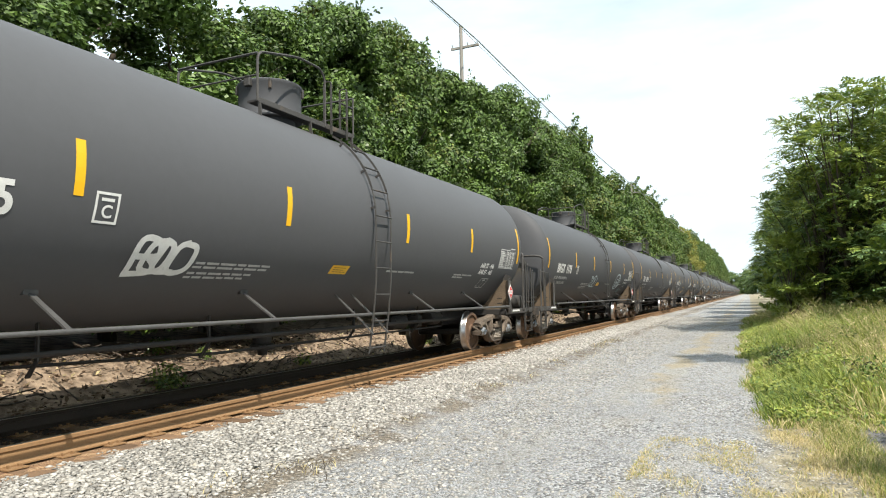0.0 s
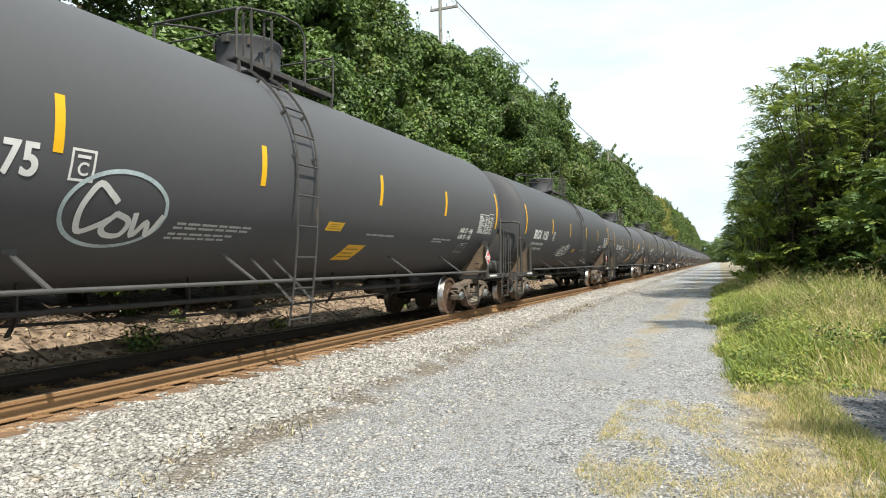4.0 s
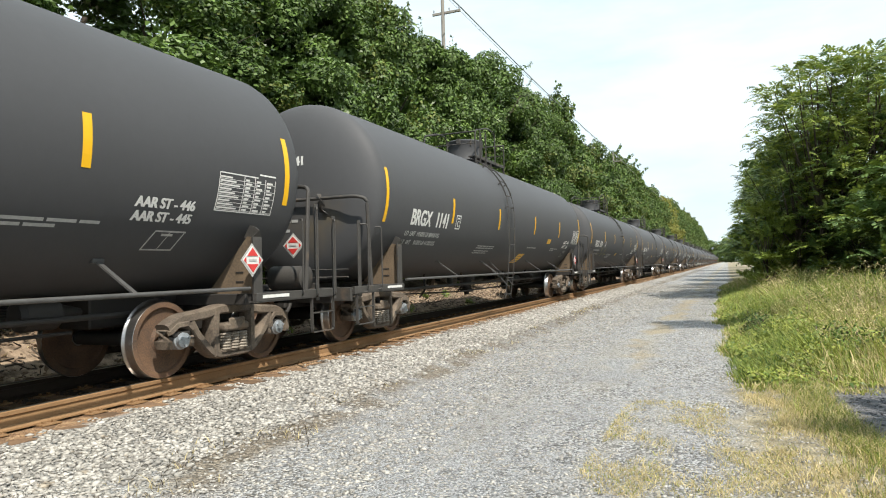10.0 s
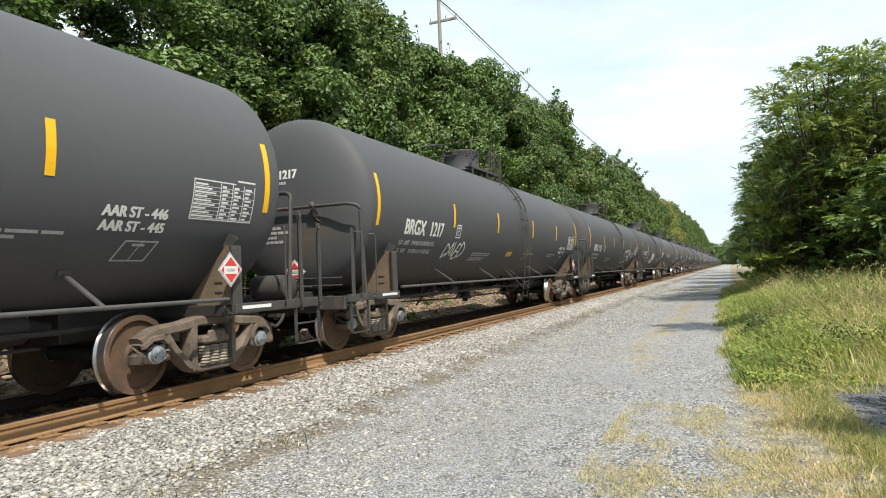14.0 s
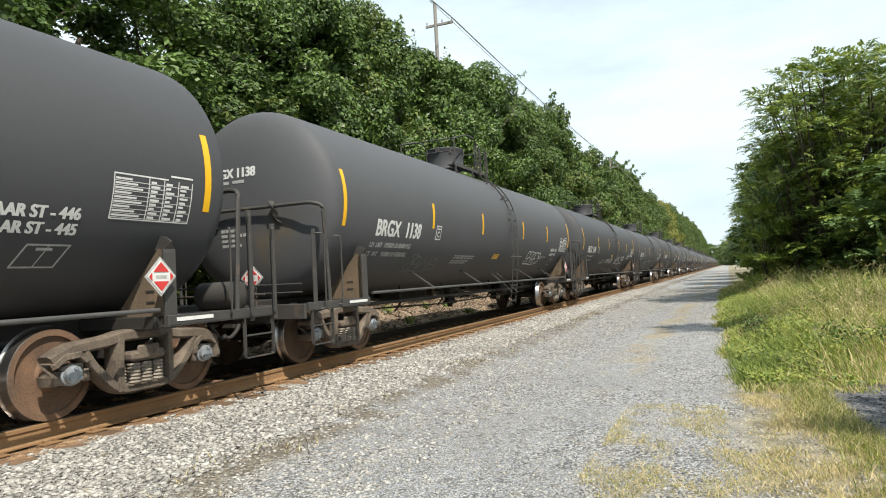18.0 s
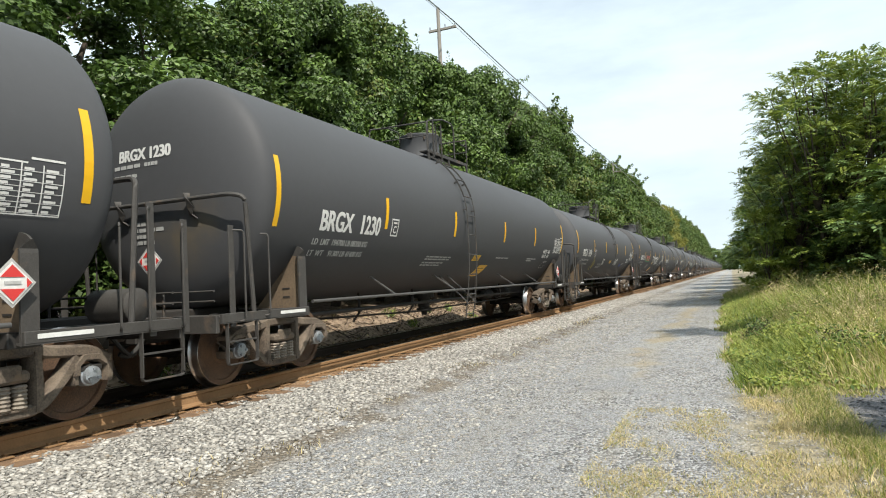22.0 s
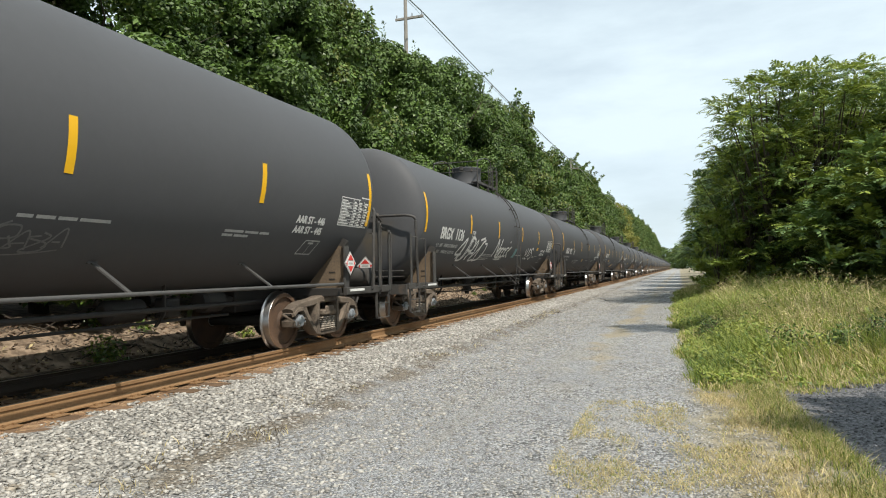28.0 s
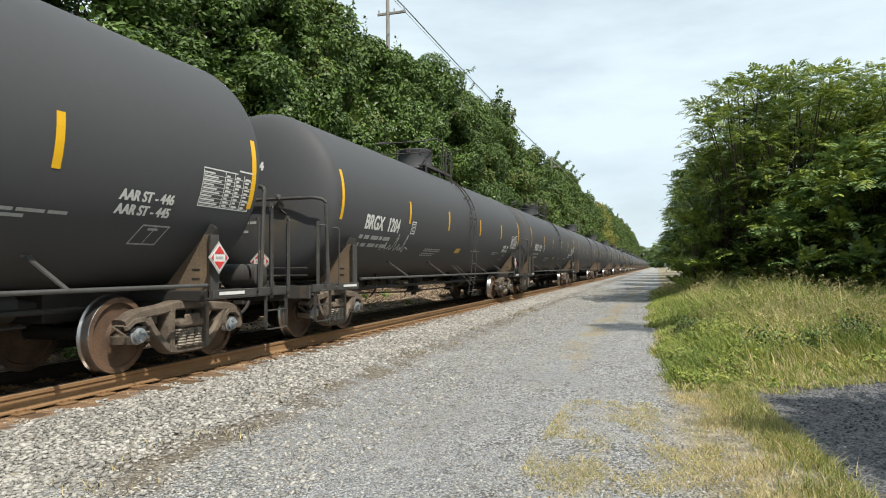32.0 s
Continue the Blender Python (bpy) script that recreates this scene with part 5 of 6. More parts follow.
def build_far_car(proto):
    """A simpler car for the part of the train that stays far off."""
    far = copy_thing(proto, Matrix())
    keep = ("tank", "reflector_stripe", "valve_housing", "end_platform", "end_sill", "stub_sill", "end_railing", "truck", "side_frame", "wheelset", "wheel", "bolster_gusset", "side_pipe", "ladder", "stringer", "top_platform", "top_rail", "bolster")
    for o in list(far.children_recursive)[::-1]:
        if o.name.split(".")[0] not in keep:
            bpy.data.objects.remove(o)
    return far


# the words are cut while the scene is still small
for number, mark in MARKS.items():
    letters(("TILX " if number in (2, 5) else "BRGX ") + mark, 1, 1, 0.02)
    letters(mark, 1, 1, 0.02)
for words in ("AAR ST - 446", "AAR ST - 445", "TILX", "BRGX", *"0123456789"):
    letters(words, 1, 1, 0.02)
for limit, light in WEIGHT_KINDS:
    letters("LD  LMT  " + limit + " KG", 1, 1, 0.012)
    letters("LT  WT    " + light + " KG", 1, 1, 0.012)
TRAIN = build_train()
far_car = build_far_car(TRAIN[0][1])
# some cars are stouter, one is slimmer, and on these the ladder stands nearer the middle of the tank
STOUT = (8, 17, 19, 21, 24)
for number, car in TRAIN:
    if number in STOUT or number in (3, 5, 6):
        girth = {3: 1.012, 6: 1.018, 5: 0.94, 8: 1.042}.get(number, 1.052)
        for o in car.children:
            if o.name.startswith(("tank", "ladder")):
                o.scale = (girth, 1, girth)
                o.location.z += 1.01 * (1 - girth)
            if o.name.startswith(("valve_housing", "top_platform")):
                o.location.z += 3.10 * (girth - 1)
        for o in car.children_recursive:
            if o.name.startswith(("ladder", "ladder_grab")) and o.parent.name.startswith(("tank_car", "top_platform")):
                o.location.y -= 1.5
        stripes = [o for o in car.children_recursive if o.name.startswith("reflector_stripe")]
        for o, move in zip(stripes, (0, 0, -0.14, -0.27, -0.32, 0) if number in (3, 5, 6) else (-0.04, -0.44, -0.50, -0.40, 0.13, 0.10) if number == 24 else (-0.04, -0.27 if number == 19 else -0.44, -0.30, -0.05 if number == 21 else -0.20, -0.22 if number == 17 else 0.0, 0.10)):
            o.location.y = move
            if number in STOUT:
                # set a little lower round the flank
                o.matrix_basis = Matrix.Translation((0, move, TANK_Z)) @ Matrix.Rotation(0.075, 4, "Y") @ Matrix.Translation((0, 0, -TANK_Z))
        for o in car.children_recursive:
            if number in STOUT and o.name.startswith(("data_table", "panel_mark")):
                o.location.y += 0.33
            if o.name.startswith("class_mark"):
                o.location.y += {3: -0.04, 6: 0.0, 5: 0.0, 19: -0.24}.get(number, -0.42)
            if number in STOUT and o.name.startswith("strut") and o.matrix_local.translation.y + o.data.vertices[0].co.y > 2:
                o.location.y -= 0.35
            if number in STOUT and o.name.startswith("ladder") and o.parent is car:
                o.location.y -= 0.40
    if number == 5:
        stripes = [o for o in car.children_recursive if o.name.startswith("reflector_stripe")]
        stripes[3].location.y -= 0.50
        for o in car.children:
            if o.name.startswith("ladder"):
                o.location.y += 0.20
    if number == 2:
        for o in car.children:
            if o.name.startswith("ladder"):
                o.location.y += 0.38
    if number in (3, 6):
        for o in car.children:
            if o.name.startswith("ladder"):
                o.location.y -= 0.10
    if number == 10:
        stripes = [o for o in car.children_recursive if o.name.startswith("reflector_stripe")]
        stripes[4].location.y = 0.15
    if number == 14:
        stripes = [o for o in car.children_recursive if o.name.startswith("reflector_stripe")]
        stripes[3].location.y = 0.18
    if number == 7:
        stripes = [o for o in car.children_recursive if o.name.startswith("reflector_stripe")]
        stripes[2].location.y, stripes[4].location.y = 0.15, 0.12
    if number == 1:
        stripes = [o for o in car.children_recursive if o.name.startswith("reflector_stripe")]
        stripes[4].location.y += 0.40
    for o in car.children_recursive:
        if o.name.startswith("placard") and o.location.y < 0 and number not in STOUT:
            o.location = (0.46, o.location.y, 1.36)
        elif o.name.startswith("placard") and o.location.y > 0 and number not in STOUT:
            o.location.y = 7.14
        if o.name.startswith("panel_mark"):
            o.location.y += 0.15
for number, car in TRAIN:
    letter_car(number, car)
decorate()
TRAIN += [(27 + k, far_car if k == 0 else copy_thing(far_car, Matrix())) for k in range(22)]


def motions():
    for n, car in TRAIN:
        # the stouter cars ride a little ahead in their couplings
        ahead = 0.20 if n in STOUT and n != 24 else 0.0
        rows = [(1.0 * k, pose(TRACK_X, FIRST_Y + PITCH * n - ahead - run(k), RAIL_Z)) for k in range(33)]
        walk(car, rows)
        if n > 26:
            continue
        # the wheels roll while the car is within sight of the lane's near end
        sets = [o for o in car.children if o.name.startswith("wheelset")]
        near = [k / 30 for k in range(961) if -14 < FIRST_Y + PITCH * n - run(k / 30) < 45]
        if not near:
            continue
        for ws in sets:
            x, y, z = ws.location
            turn = [(t, (run(t) - run(near[0])) / WHEEL_R) for t in near]
            rows = [(t, Matrix.Translation((x, y, z)) @ Matrix.Rotation(a, 4, "X")) for t, a in turn]
            if near[0] > 0.05:
                rows.insert(0, (0.0, rows[0][1]))
            if near[-1] < 31.95:
                rows.append((32.0, rows[-1][1]))
            walk(ws, rows)


# ---- foliage ----
def unit(a):
    return a / np.maximum(np.linalg.norm(a, axis=-1, keepdims=True), 1e-6)


def leaf_quads(rng, pos, nrm, length, width, droop=0.35, fold=0.18):
    """One folded leaf at each place, spread about the given normal."""
    n = len(pos)
    nrm = unit(nrm + rng.normal(0, 0.55, (n, 3)))
    t = unit(np.cross(nrm, rng.normal(0, 1, (n, 3))) + np.array((0, 0, -droop)))
    s = unit(np.cross(nrm, t))
    L = length * rng.uniform(0.6, 1.25, (n, 1))
    W = width * rng.uniform(0.7, 1.2, (n, 1))
    a, tip = pos, pos + t * L
    m = pos + t * L * 0.42 + nrm * L * fold * rng.uniform(-0.4, 1, (n, 1))
    verts = np.stack([a, m + s * W / 2, tip, m - s * W / 2], 1).reshape(-1, 3)
    return verts, np.arange(4 * n).reshape(-1, 4)


def frond_quads(rng, pos, way, length, pairs=7):
    """Feathered leaves: leaflets in pairs along a drooping stalk."""
    n = len(pos)
    L = length * rng.uniform(0.65, 1.2, (n, 1))
    way = unit(way)
    side = unit(np.cross(way, np.array((0, 0, 1.0))) + rng.normal(0, 0.15, (n, 3)))
    verts = []
    for k in range(pairs):
        f = 0.18 + 0.82 * k / (pairs - 1)
        p = pos + way * L * f + np.array((0, 0, -1.0)) * L * 0.45 * f * f
        along = unit(way + np.array((0, 0, -0.9)) * f)
        ll = L * (0.34 - 0.14 * f)
        for s in (1, -1):
            out = unit(side * s + along * 0.55 + np.array((0, 0, -0.30)) + rng.normal(0, 0.12, (n, 3)))
            w = unit(np.cross(out, np.cross(along, side))) * ll * 0.21
            verts += [p, p + out * ll * 0.45 + w, p + out * ll, p + out * ll * 0.45 - w]
    v = np.stack(verts, 1).reshape(-1, 3)
    return v, np.arange(len(v)).reshape(-1, 4)


def shell_points(rng, blobs, n, bottom=-9, inner=0.72):
    """Places on the outside of a heap of blobs (x, y, z, r), with the way out."""
    b = np.array(blobs)
    pick = rng.choice(len(b), n, p=b[:, 3] ** 2 / (b[:, 3] ** 2).sum())
    d = unit(rng.normal(0, 1, (n, 3)))
    rad = b[pick, 3:4] * (1 - (1 - inner) * rng.uniform(0, 1, (n, 1)) ** 1.6)
    p = b[pick, :3] + d * rad * np.array((1, 1, 0.85))
    keep = p[:, 2] > bottom
    for q in b[::2]:
        keep &= np.linalg.norm(p - q[:3], axis=1) > q[3] * 0.62
    return p[keep], d[keep]


def trunk_mesh(rng, tall, spread, limbs, r0):
    bm = bm_new()
    def limb(a, b, r, depth):
        pts = [a.lerp(b, k / 4) + Vector((rng.uniform(-1, 1), rng.uniform(-1, 1), 0)) * (b - a).length * 0.05 * (0 < k < 4) for k in range(5)]
        rings = []
        for k, p in enumerate(pts):
            q = r * (1 - 0.7 * k / 4)
            rings.append([bm.verts.new(p + Vector((q * math.cos(i * 1.047), q * math.sin(i * 1.047), 0))) for i in range(6)])
        for x, y in zip(rings, rings[1:]):
            for i in range(6):
                bm.faces.new((x[i], x[(i + 1) % 6], y[(i + 1) % 6], y[i]))
        if depth:
            for _ in range(3):
                k = rng.uniform(0.35, 0.95)
                s = a.lerp(b, k)
                limb(s, s + Vector((rng.uniform(-1, 1), rng.uniform(-1, 1), rng.uniform(0.2, 1.0))).normalized() * (b - a).length * 0.45, r * 0.4, depth - 1)
    base = Vector((0, 0, -0.4))
    limb(base, Vector((0, 0, tall * 0.9)), r0, 0)
    for k in range(limbs):
        z = tall * rng.uniform(0.2, 0.75)
        a = k * 2.4 + rng.uniform(-0.4, 0.4)
        limb(Vector((0, 0, z)), Vector((spread * math.cos(a), spread * math.sin(a), z + tall * rng.uniform(0.10, 0.30))), r0 * 0.45, 1)
    return finish(bm, "trunk", BARK, True)


def hedge_tree(seed, leaves, length, tall, mat, extra):
    """Broad tree leafed down to the ground: trunk and crown meshes."""
    rng, pr = np.random.default_rng(seed), random.Random(seed)
    blobs = []
    for k in range(62):
        z = pr.uniform(1.0, tall - 1.3)
        f = z / tall
        reach = 3.3 * min(1.0, 0.45 + 0.16 * z) * (1 - 0.75 * max(0, f - 0.45) / 0.55) * pr.uniform(0.55, 1.0)
        a = pr.uniform(0, 6.283)
        blobs.append((reach * math.cos(a), reach * math.sin(a) * 1.1, z, pr.uniform(0.5, 1.25) * (1.1 - 0.35 * f)))
    blobs.append((0, 0, tall - 1.0, 1.1))
    p, d = shell_points(rng, blobs, leaves, bottom=0.5)
    v, q = leaf_quads(rng, p, d + np.array((0, 0, 0.35)), length, length * 0.58)
    b = np.array(blobs)
    n = 6500
    pick = rng.integers(0, len(b), n)
    inner = b[pick, :3] * np.array((0.8, 0.8, 1)) + unit(rng.normal(0, 1, (n, 3))) * b[pick, 3:4] * 0.5 * rng.uniform(0.2, 1, (n, 1))
    v2, q2 = leaf_quads(rng, inner, rng.normal(0, 1, (n, 3)), 0.42, 0.34)
    # shoots standing out of the crown
    shoots = 90
    pick = rng.integers(0, len(b), shoots)
    way = unit(rng.normal(0, 1, (shoots, 3)) * np.array((0.9, 0.9, 0.3)) + np.array((0, 0, 0.75)))
    root = b[pick, :3] + way * b[pick, 3:4] * 0.85
    k = 26
    along = rng.uniform(0, 1, (shoots, k, 1)) * rng.uniform(0.5, 1.15, (shoots, 1, 1))
    at = (root[:, None] + way[:, None] * along + rng.normal(0, 0.06, (shoots, k, 3))).reshape(-1, 3)
    v3, q3 = leaf_quads(rng, at, np.repeat(way, k, 0) * 0.3 + rng.normal(0, 0.6, (shoots * k, 3)), length, length * 0.6)
    q = np.concatenate([q, q2 + len(v), q3 + len(v) + len(v2)])
    v = np.concatenate([v, v2, v3])
    me = raw("crown", v, q, (mat, extra))
    c = v[::4]
    warm = np.sin(c[:, 0] * 1.3 + seed) * np.sin(c[:, 1] * 1.1 + 2 * seed) + 0.6 * np.sin(c[:, 2] * 1.2 + seed)
    me.polygons.foreach_set("material_index", (rng.uniform(0, 1, len(q)) < np.clip(0.08 + 0.55 * warm, 0.04, 0.6)).astype(np.int32))
    return trunk_mesh(pr, tall * 0.8, 1.9, 9, 0.20), me


def plant(name, meshes, label, category, group, at, turn=0.0, size=(1, 1, 1)):
    tree = thing(name, label, category, group)
    part("trunk", meshes[0], None, tree)
    part("crown", meshes[1], None, tree)
    tree.matrix_basis = Matrix.LocRotScale(at, Euler((0, 0, turn)), size)
    return tree


# height of the hedgerow's skyline along the track
HEDGE_Y = (-8, 11, 14, 16, 18, 22, 29, 34, 45, 55, 75, 100, 140, 200, 300, 420)
HEDGE_TOP = (11.0, 9.9, 10.1, 11.0, 12.7, 13.3, 13.4, 14.4, 14.5, 15.1, 15.4, 15.8, 16.0, 17.5, 19.5, 20.5)


def build_hedge():
    near = [hedge_tree(11 + k, 64000, 0.185, 12.6 + 0.5 * k, (LEAF_GREEN, LEAF_GREEN, LEAF_LIGHT)[k], (LEAF_LIGHT, LEAF_YELLOW, LEAF_GREEN)[k]) for k in range(3)]
    far = [hedge_tree(31 + k, 20000, 0.30, 13.4, (LEAF_GREEN, LEAF_LIGHT)[k], LEAF_YELLOW) for k in range(2)]
    turning = hedge_tree(35, 20000, 0.30, 13.0, LEAF_GOLD, LEAF_LIGHT)
    rng = random.Random(5)
    y, k = -7.0, 0
    while y < 420:
        z = height(-12.6, y)
        x = -13.3 + rng.uniform(-0.5, 0.6)
        tall = (float(np.interp(y, HEDGE_Y, HEDGE_TOP)) - z) / 13.2 * (rng.uniform(0.955, 1.035) if y < 52 else rng.uniform(0.84, 1.06))
        if y < 52:
            m = near[(0, 1, 0, 1, 0, 2, 1, 0)[k % 8]]
            step = 3.3
        else:
            m = turning if 135 < y < 175 else far[rng.randrange(4) // 3] if y < 98 else far[0]
            step = 4.4
        plant("hedgerow_tree", m, "leafy broad tree with yellowing foliage beside the track" if m is turning else "leafy broad tree with dense green foliage on the dirt bank", "tree", "trees along the track", (x, y, z), rng.uniform(0, 6.28), (1.0, 1.0, tall))
        y += step * rng.uniform(0.9, 1.15)
        k += 1
    # a few trees stand behind the front row
    for k in range(9):
        plant("hedgerow_tree", far[k % 2], "leafy broad tree with dense green foliage on the dirt bank", "tree", "trees along the track", (-15.6 + 0.5 * (k % 3), 22 + 5.0 * k, height(-15, 30)), 1.3 * k, (1, 1, 0.96))


def feather_tree(seed, tall, spread, fronds, length, low, light=0.45):
    """Tree with feathered leaves in flat, layered tufts at the ends of its limbs."""
    rng, pr = np.random.default_rng(seed), random.Random(seed)
    tufts = []
    n = 40
    for k in range(n):
        f = (k + 0.5) / n
        z = low + (tall - low) * f
        reach = spread * (math.sin(math.pi * (0.16 + 0.72 * f)) ** 0.8) * pr.uniform(0.35, 1.0)
        a = k * 2.39996 + pr.uniform(-0.5, 0.5)
        tufts.append((reach * math.cos(a), reach * math.sin(a), z + pr.uniform(-0.4, 0.4), pr.uniform(0.5, 1.1) * spread * 0.20))
    b = np.array(tufts)
    pick = rng.choice(len(b), fronds, p=b[:, 3] ** 2 / (b[:, 3] ** 2).sum())
    off = unit(rng.normal(0, 1, (fronds, 3))) * b[pick, 3:4] * rng.uniform(0.3, 1, (fronds, 1)) * np.array((1.25, 1.25, 0.55))
    p = b[pick, :3] + off
    way = unit(off * np.array((1, 1, 0.6)) + np.array((0, 0, 0.30)) + rng.normal(0, 0.25, (fronds, 3)) * b[pick, 3:4])
    v, q = frond_quads(rng, p, way, length)
    me = raw("crown", v, q, (LEAF_FEATHER, LEAF_BRIGHT))
    me.polygons.foreach_set("material_index", np.repeat((rng.uniform(0, 1, fronds) < light), 14).astype(np.int32))
    bm = bm_new()
    for x, y, z, r in tufts[::2]:
        a, e = Vector((0, 0, z * 0.45)), Vector((x, y, z))
        mid = a.lerp(e, 0.5) + Vector((0, 0, -0.10 * (e - a).length))
        old = None
        for w, pt in ((0.060, a), (0.040, mid), (0.015, e)):
            w *= tall / 9
            row = [bm.verts.new(pt + Vector((w * math.cos(i * 1.2566), w * math.sin(i * 1.2566), 0))) for i in range(5)]
            if old:
                for i in range(5):
                    bm.faces.new((old[i], old[(i + 1) % 5], row[(i + 1) % 5], row[i]))
            old = row
    lathe(bm, [(-0.4, 0.16 * tall / 9), (tall * 0.3, 0.11 * tall / 9), (tall * 0.6, 0.07 * tall / 9), (tall * 0.92, 0.02)], 2, (0, 0, 0), 8)
    return finish(bm, "trunk", BARK, True), me


def build_right_trees():
    big = feather_tree(3, 9.0, 4.9, 2100, 0.62, 3.4, light=0.65)
    wide = feather_tree(8, 8.8, 4.4, 3700, 0.85, 0.8, light=0.5)
    bush = feather_tree(14, 4.4, 2.5, 1500, 0.90, 0.4)
    airy = feather_tree(41, 9.5, 2.9, 900, 0.55, 5.4, light=0.7)
    leaning = feather_tree(43, 6.1, 2.3, 460, 0.60, 3.9, light=0.35)
    plant("feather_tree", leaning, "small tree with feathered leaves on branches that hang over the lane", "tree", "trees beside the lane", (2.7, 30.4, 0), 1.1)
    sapling = feather_tree(17, 3.6, 1.1, 520, 0.62, 0.5, light=0.9)
    for x, y, t, s in ((3.5, 29.6, 0.6, 0.98), (5.3, 30.2, 2.6, 1.03)):
        plant("feather_tree", airy, "tall thin tree with sparse feathered leaves high on bare limbs", "tree", "trees beside the lane", (x, y, 0), t, (s, s, s))
    label = "tall airy tree with feathered green leaves beside the lane"
    for x, y, t, s in ((5.7, 30.4, 2.9, 1.01), (9.8, 30.5, 2.2, 1.02), (14.6, 31, 4.0, 1.0), (7.0, 38, 1.2, 1.15), (20, 36, 1.0, 1.1), (13, 39, 3.6, 1.2)):
        plant("feather_tree", big, label, "tree", "trees beside the lane", (x, y, 0), t, (s, s, s))
    for x, y, t, s in ((4.6, 34.5, 0.9, 0.9), (8.6, 35.0, 3.1, 1.0), (13.2, 34.5, 5.0, 1.05), (4.3, 45, 2.0, 0.9), (18.5, 33, 1.4, 1.15), (4.9, 56, 0.6, 1.1), (5.6, 70, 3.0, 1.2), (5.9, 88, 1.0, 1.3), (6.9, 112, 4.0, 1.5), (7.9, 150, 2.0, 1.7)):
        plant("feather_tree", wide, "low spreading tree with feathered green leaves beside the lane", "tree", "trees beside the lane", (x, y, 0), t, (s, s, s))
    for x, y, t, s in ((6.4, 23.5, 0.2, 1.05), (8.6, 20.8, 2.0, 1.12), (10.8, 23.5, 4.2, 1.35), (8.4, 26.5, 1.1, 1.3), (11.5, 18.0, 3.3, 1.15), (14.5, 20.5, 5.3, 1.4), (4.6, 28.8, 2.7, 0.85), (8.6, 15.6, 0.8, 0.9), (13.0, 27.0, 0.5, 1.7), (2.9, 33.0, 0.5, 0.9)):
        plant("feather_bush", bush, "spreading green bush with feathered leaves above tall weeds", "bush", "bushes beside the lane", (x, y, 0), t, (s, s, s))
    for x, y, t, s in ((1.5, 30.0, 0.3, 1.0), (2.3, 31.2, 1.9, 0.85)):
        plant("sapling", sapling, "slender light green sapling at the edge of the lane", "sapling", "saplings beside the lane", (x, y, 0), t, (s, s, s))
    # trees out of view behind and beside the camera, whose shade falls on the side track
    for x, y, t, s in ((14.5, 5.5, 2.4, 1.0), (13.0, 10.5, 0.8, 1.0)):
        plant("feather_tree", wide, "low spreading tree with feathered green leaves beside the lane", "tree", "trees beside the lane", (x, y, 0), t, (s, s, s))
    for x, y, t, s in ((6.9, 5.2, 1.0, 1.15), (7.9, 2.2, 2.2, 1.1), (9.4, 5.6, 3.0, 1.3), (8.2, 3.6, 4.1, 1.25)):
        plant("feather_bush", bush, "spreading green bush with feathered leaves above tall weeds", "bush", "bushes beside the lane", (x, y, 0), t, (s, s, s))
    # unseen tree, added only to throw a streak of shade across the lane
    high = feather_tree(23, 12.6, 1.1, 170, 0.75, 10.4, light=0.5)
    for x, y, t, s in ((7.0, 11.6, 0.4, 1.0),):
        plant("feather_tree", high, "unseen slender tree with a small high crown, added to shade the lane", "tree", "trees beside the lane", (x, y, 0), t, (s, s, s))
    # small far tree where lane and track meet the horizon
    far = hedge_tree(51, 5000, 0.45, 9.0, LEAF_LIGHT, LEAF_GREEN)
    for x, y, s in ((-9, 430, 1.6), (2, 445, 1.3), (9, 440, 1.5), (-1, 470, 1.8), (14, 420, 1.8), (20, 400, 2.0)):
        plant("far_tree", far, "far green tree at the end of the lane", "tree", "trees beside the lane", (x, y, 0), s, (s, s, s))


def blades(rng, x, y, z, tall, width, lean=0.35, way=None):
    """Grass blades of two quads each."""
    n = len(x)
    a = rng.uniform(0, 6.283, n)
    s = np.stack([np.cos(a), np.sin(a), np.zeros(n)], 1) * (width * rng.uniform(0.6, 1.3, n))[:, None] / 2
    b = rng.uniform(0, 6.283, n) if way is None else way
    k = rng.uniform(0, lean, n) * tall
    l = np.stack([np.cos(b) * k, np.sin(b) * k, np.zeros(n)], 1)
    p = np.stack([x, y, z], 1)
    up = np.zeros((n, 3))
    up[:, 2] = tall
    m, e = p + up * 0.55 + l * 0.35, p + up * 0.95 + l * 1.1
    v = np.stack([p - s, p + s, m + s * 0.8, m - s * 0.8, e + s * 0.12, e - s * 0.12], 1).reshape(-1, 3)
    i = np.arange(n)[:, None] * 6
    q = np.concatenate([i + np.array((0, 1, 2, 3)), i + np.array((3, 2, 4, 5))], 1).reshape(-1, 4)
    return v, q


def strip_x(y):
    """Middle of the soil strip between lane and ballast."""
    return -3.90 - 0.06 * np.clip(y - 5, 0, 5) - 0.008 * np.clip(y - 10, 0, 40)


def lane_edge(y):
    """Where the weeds begin beside the lane."""
    return 0.14 - 0.036 * np.clip(y - 10, 0, 11) + 0.09 * np.sin(y * 0.9) + 0.07 * np.sin(y * 2.3 + 1)


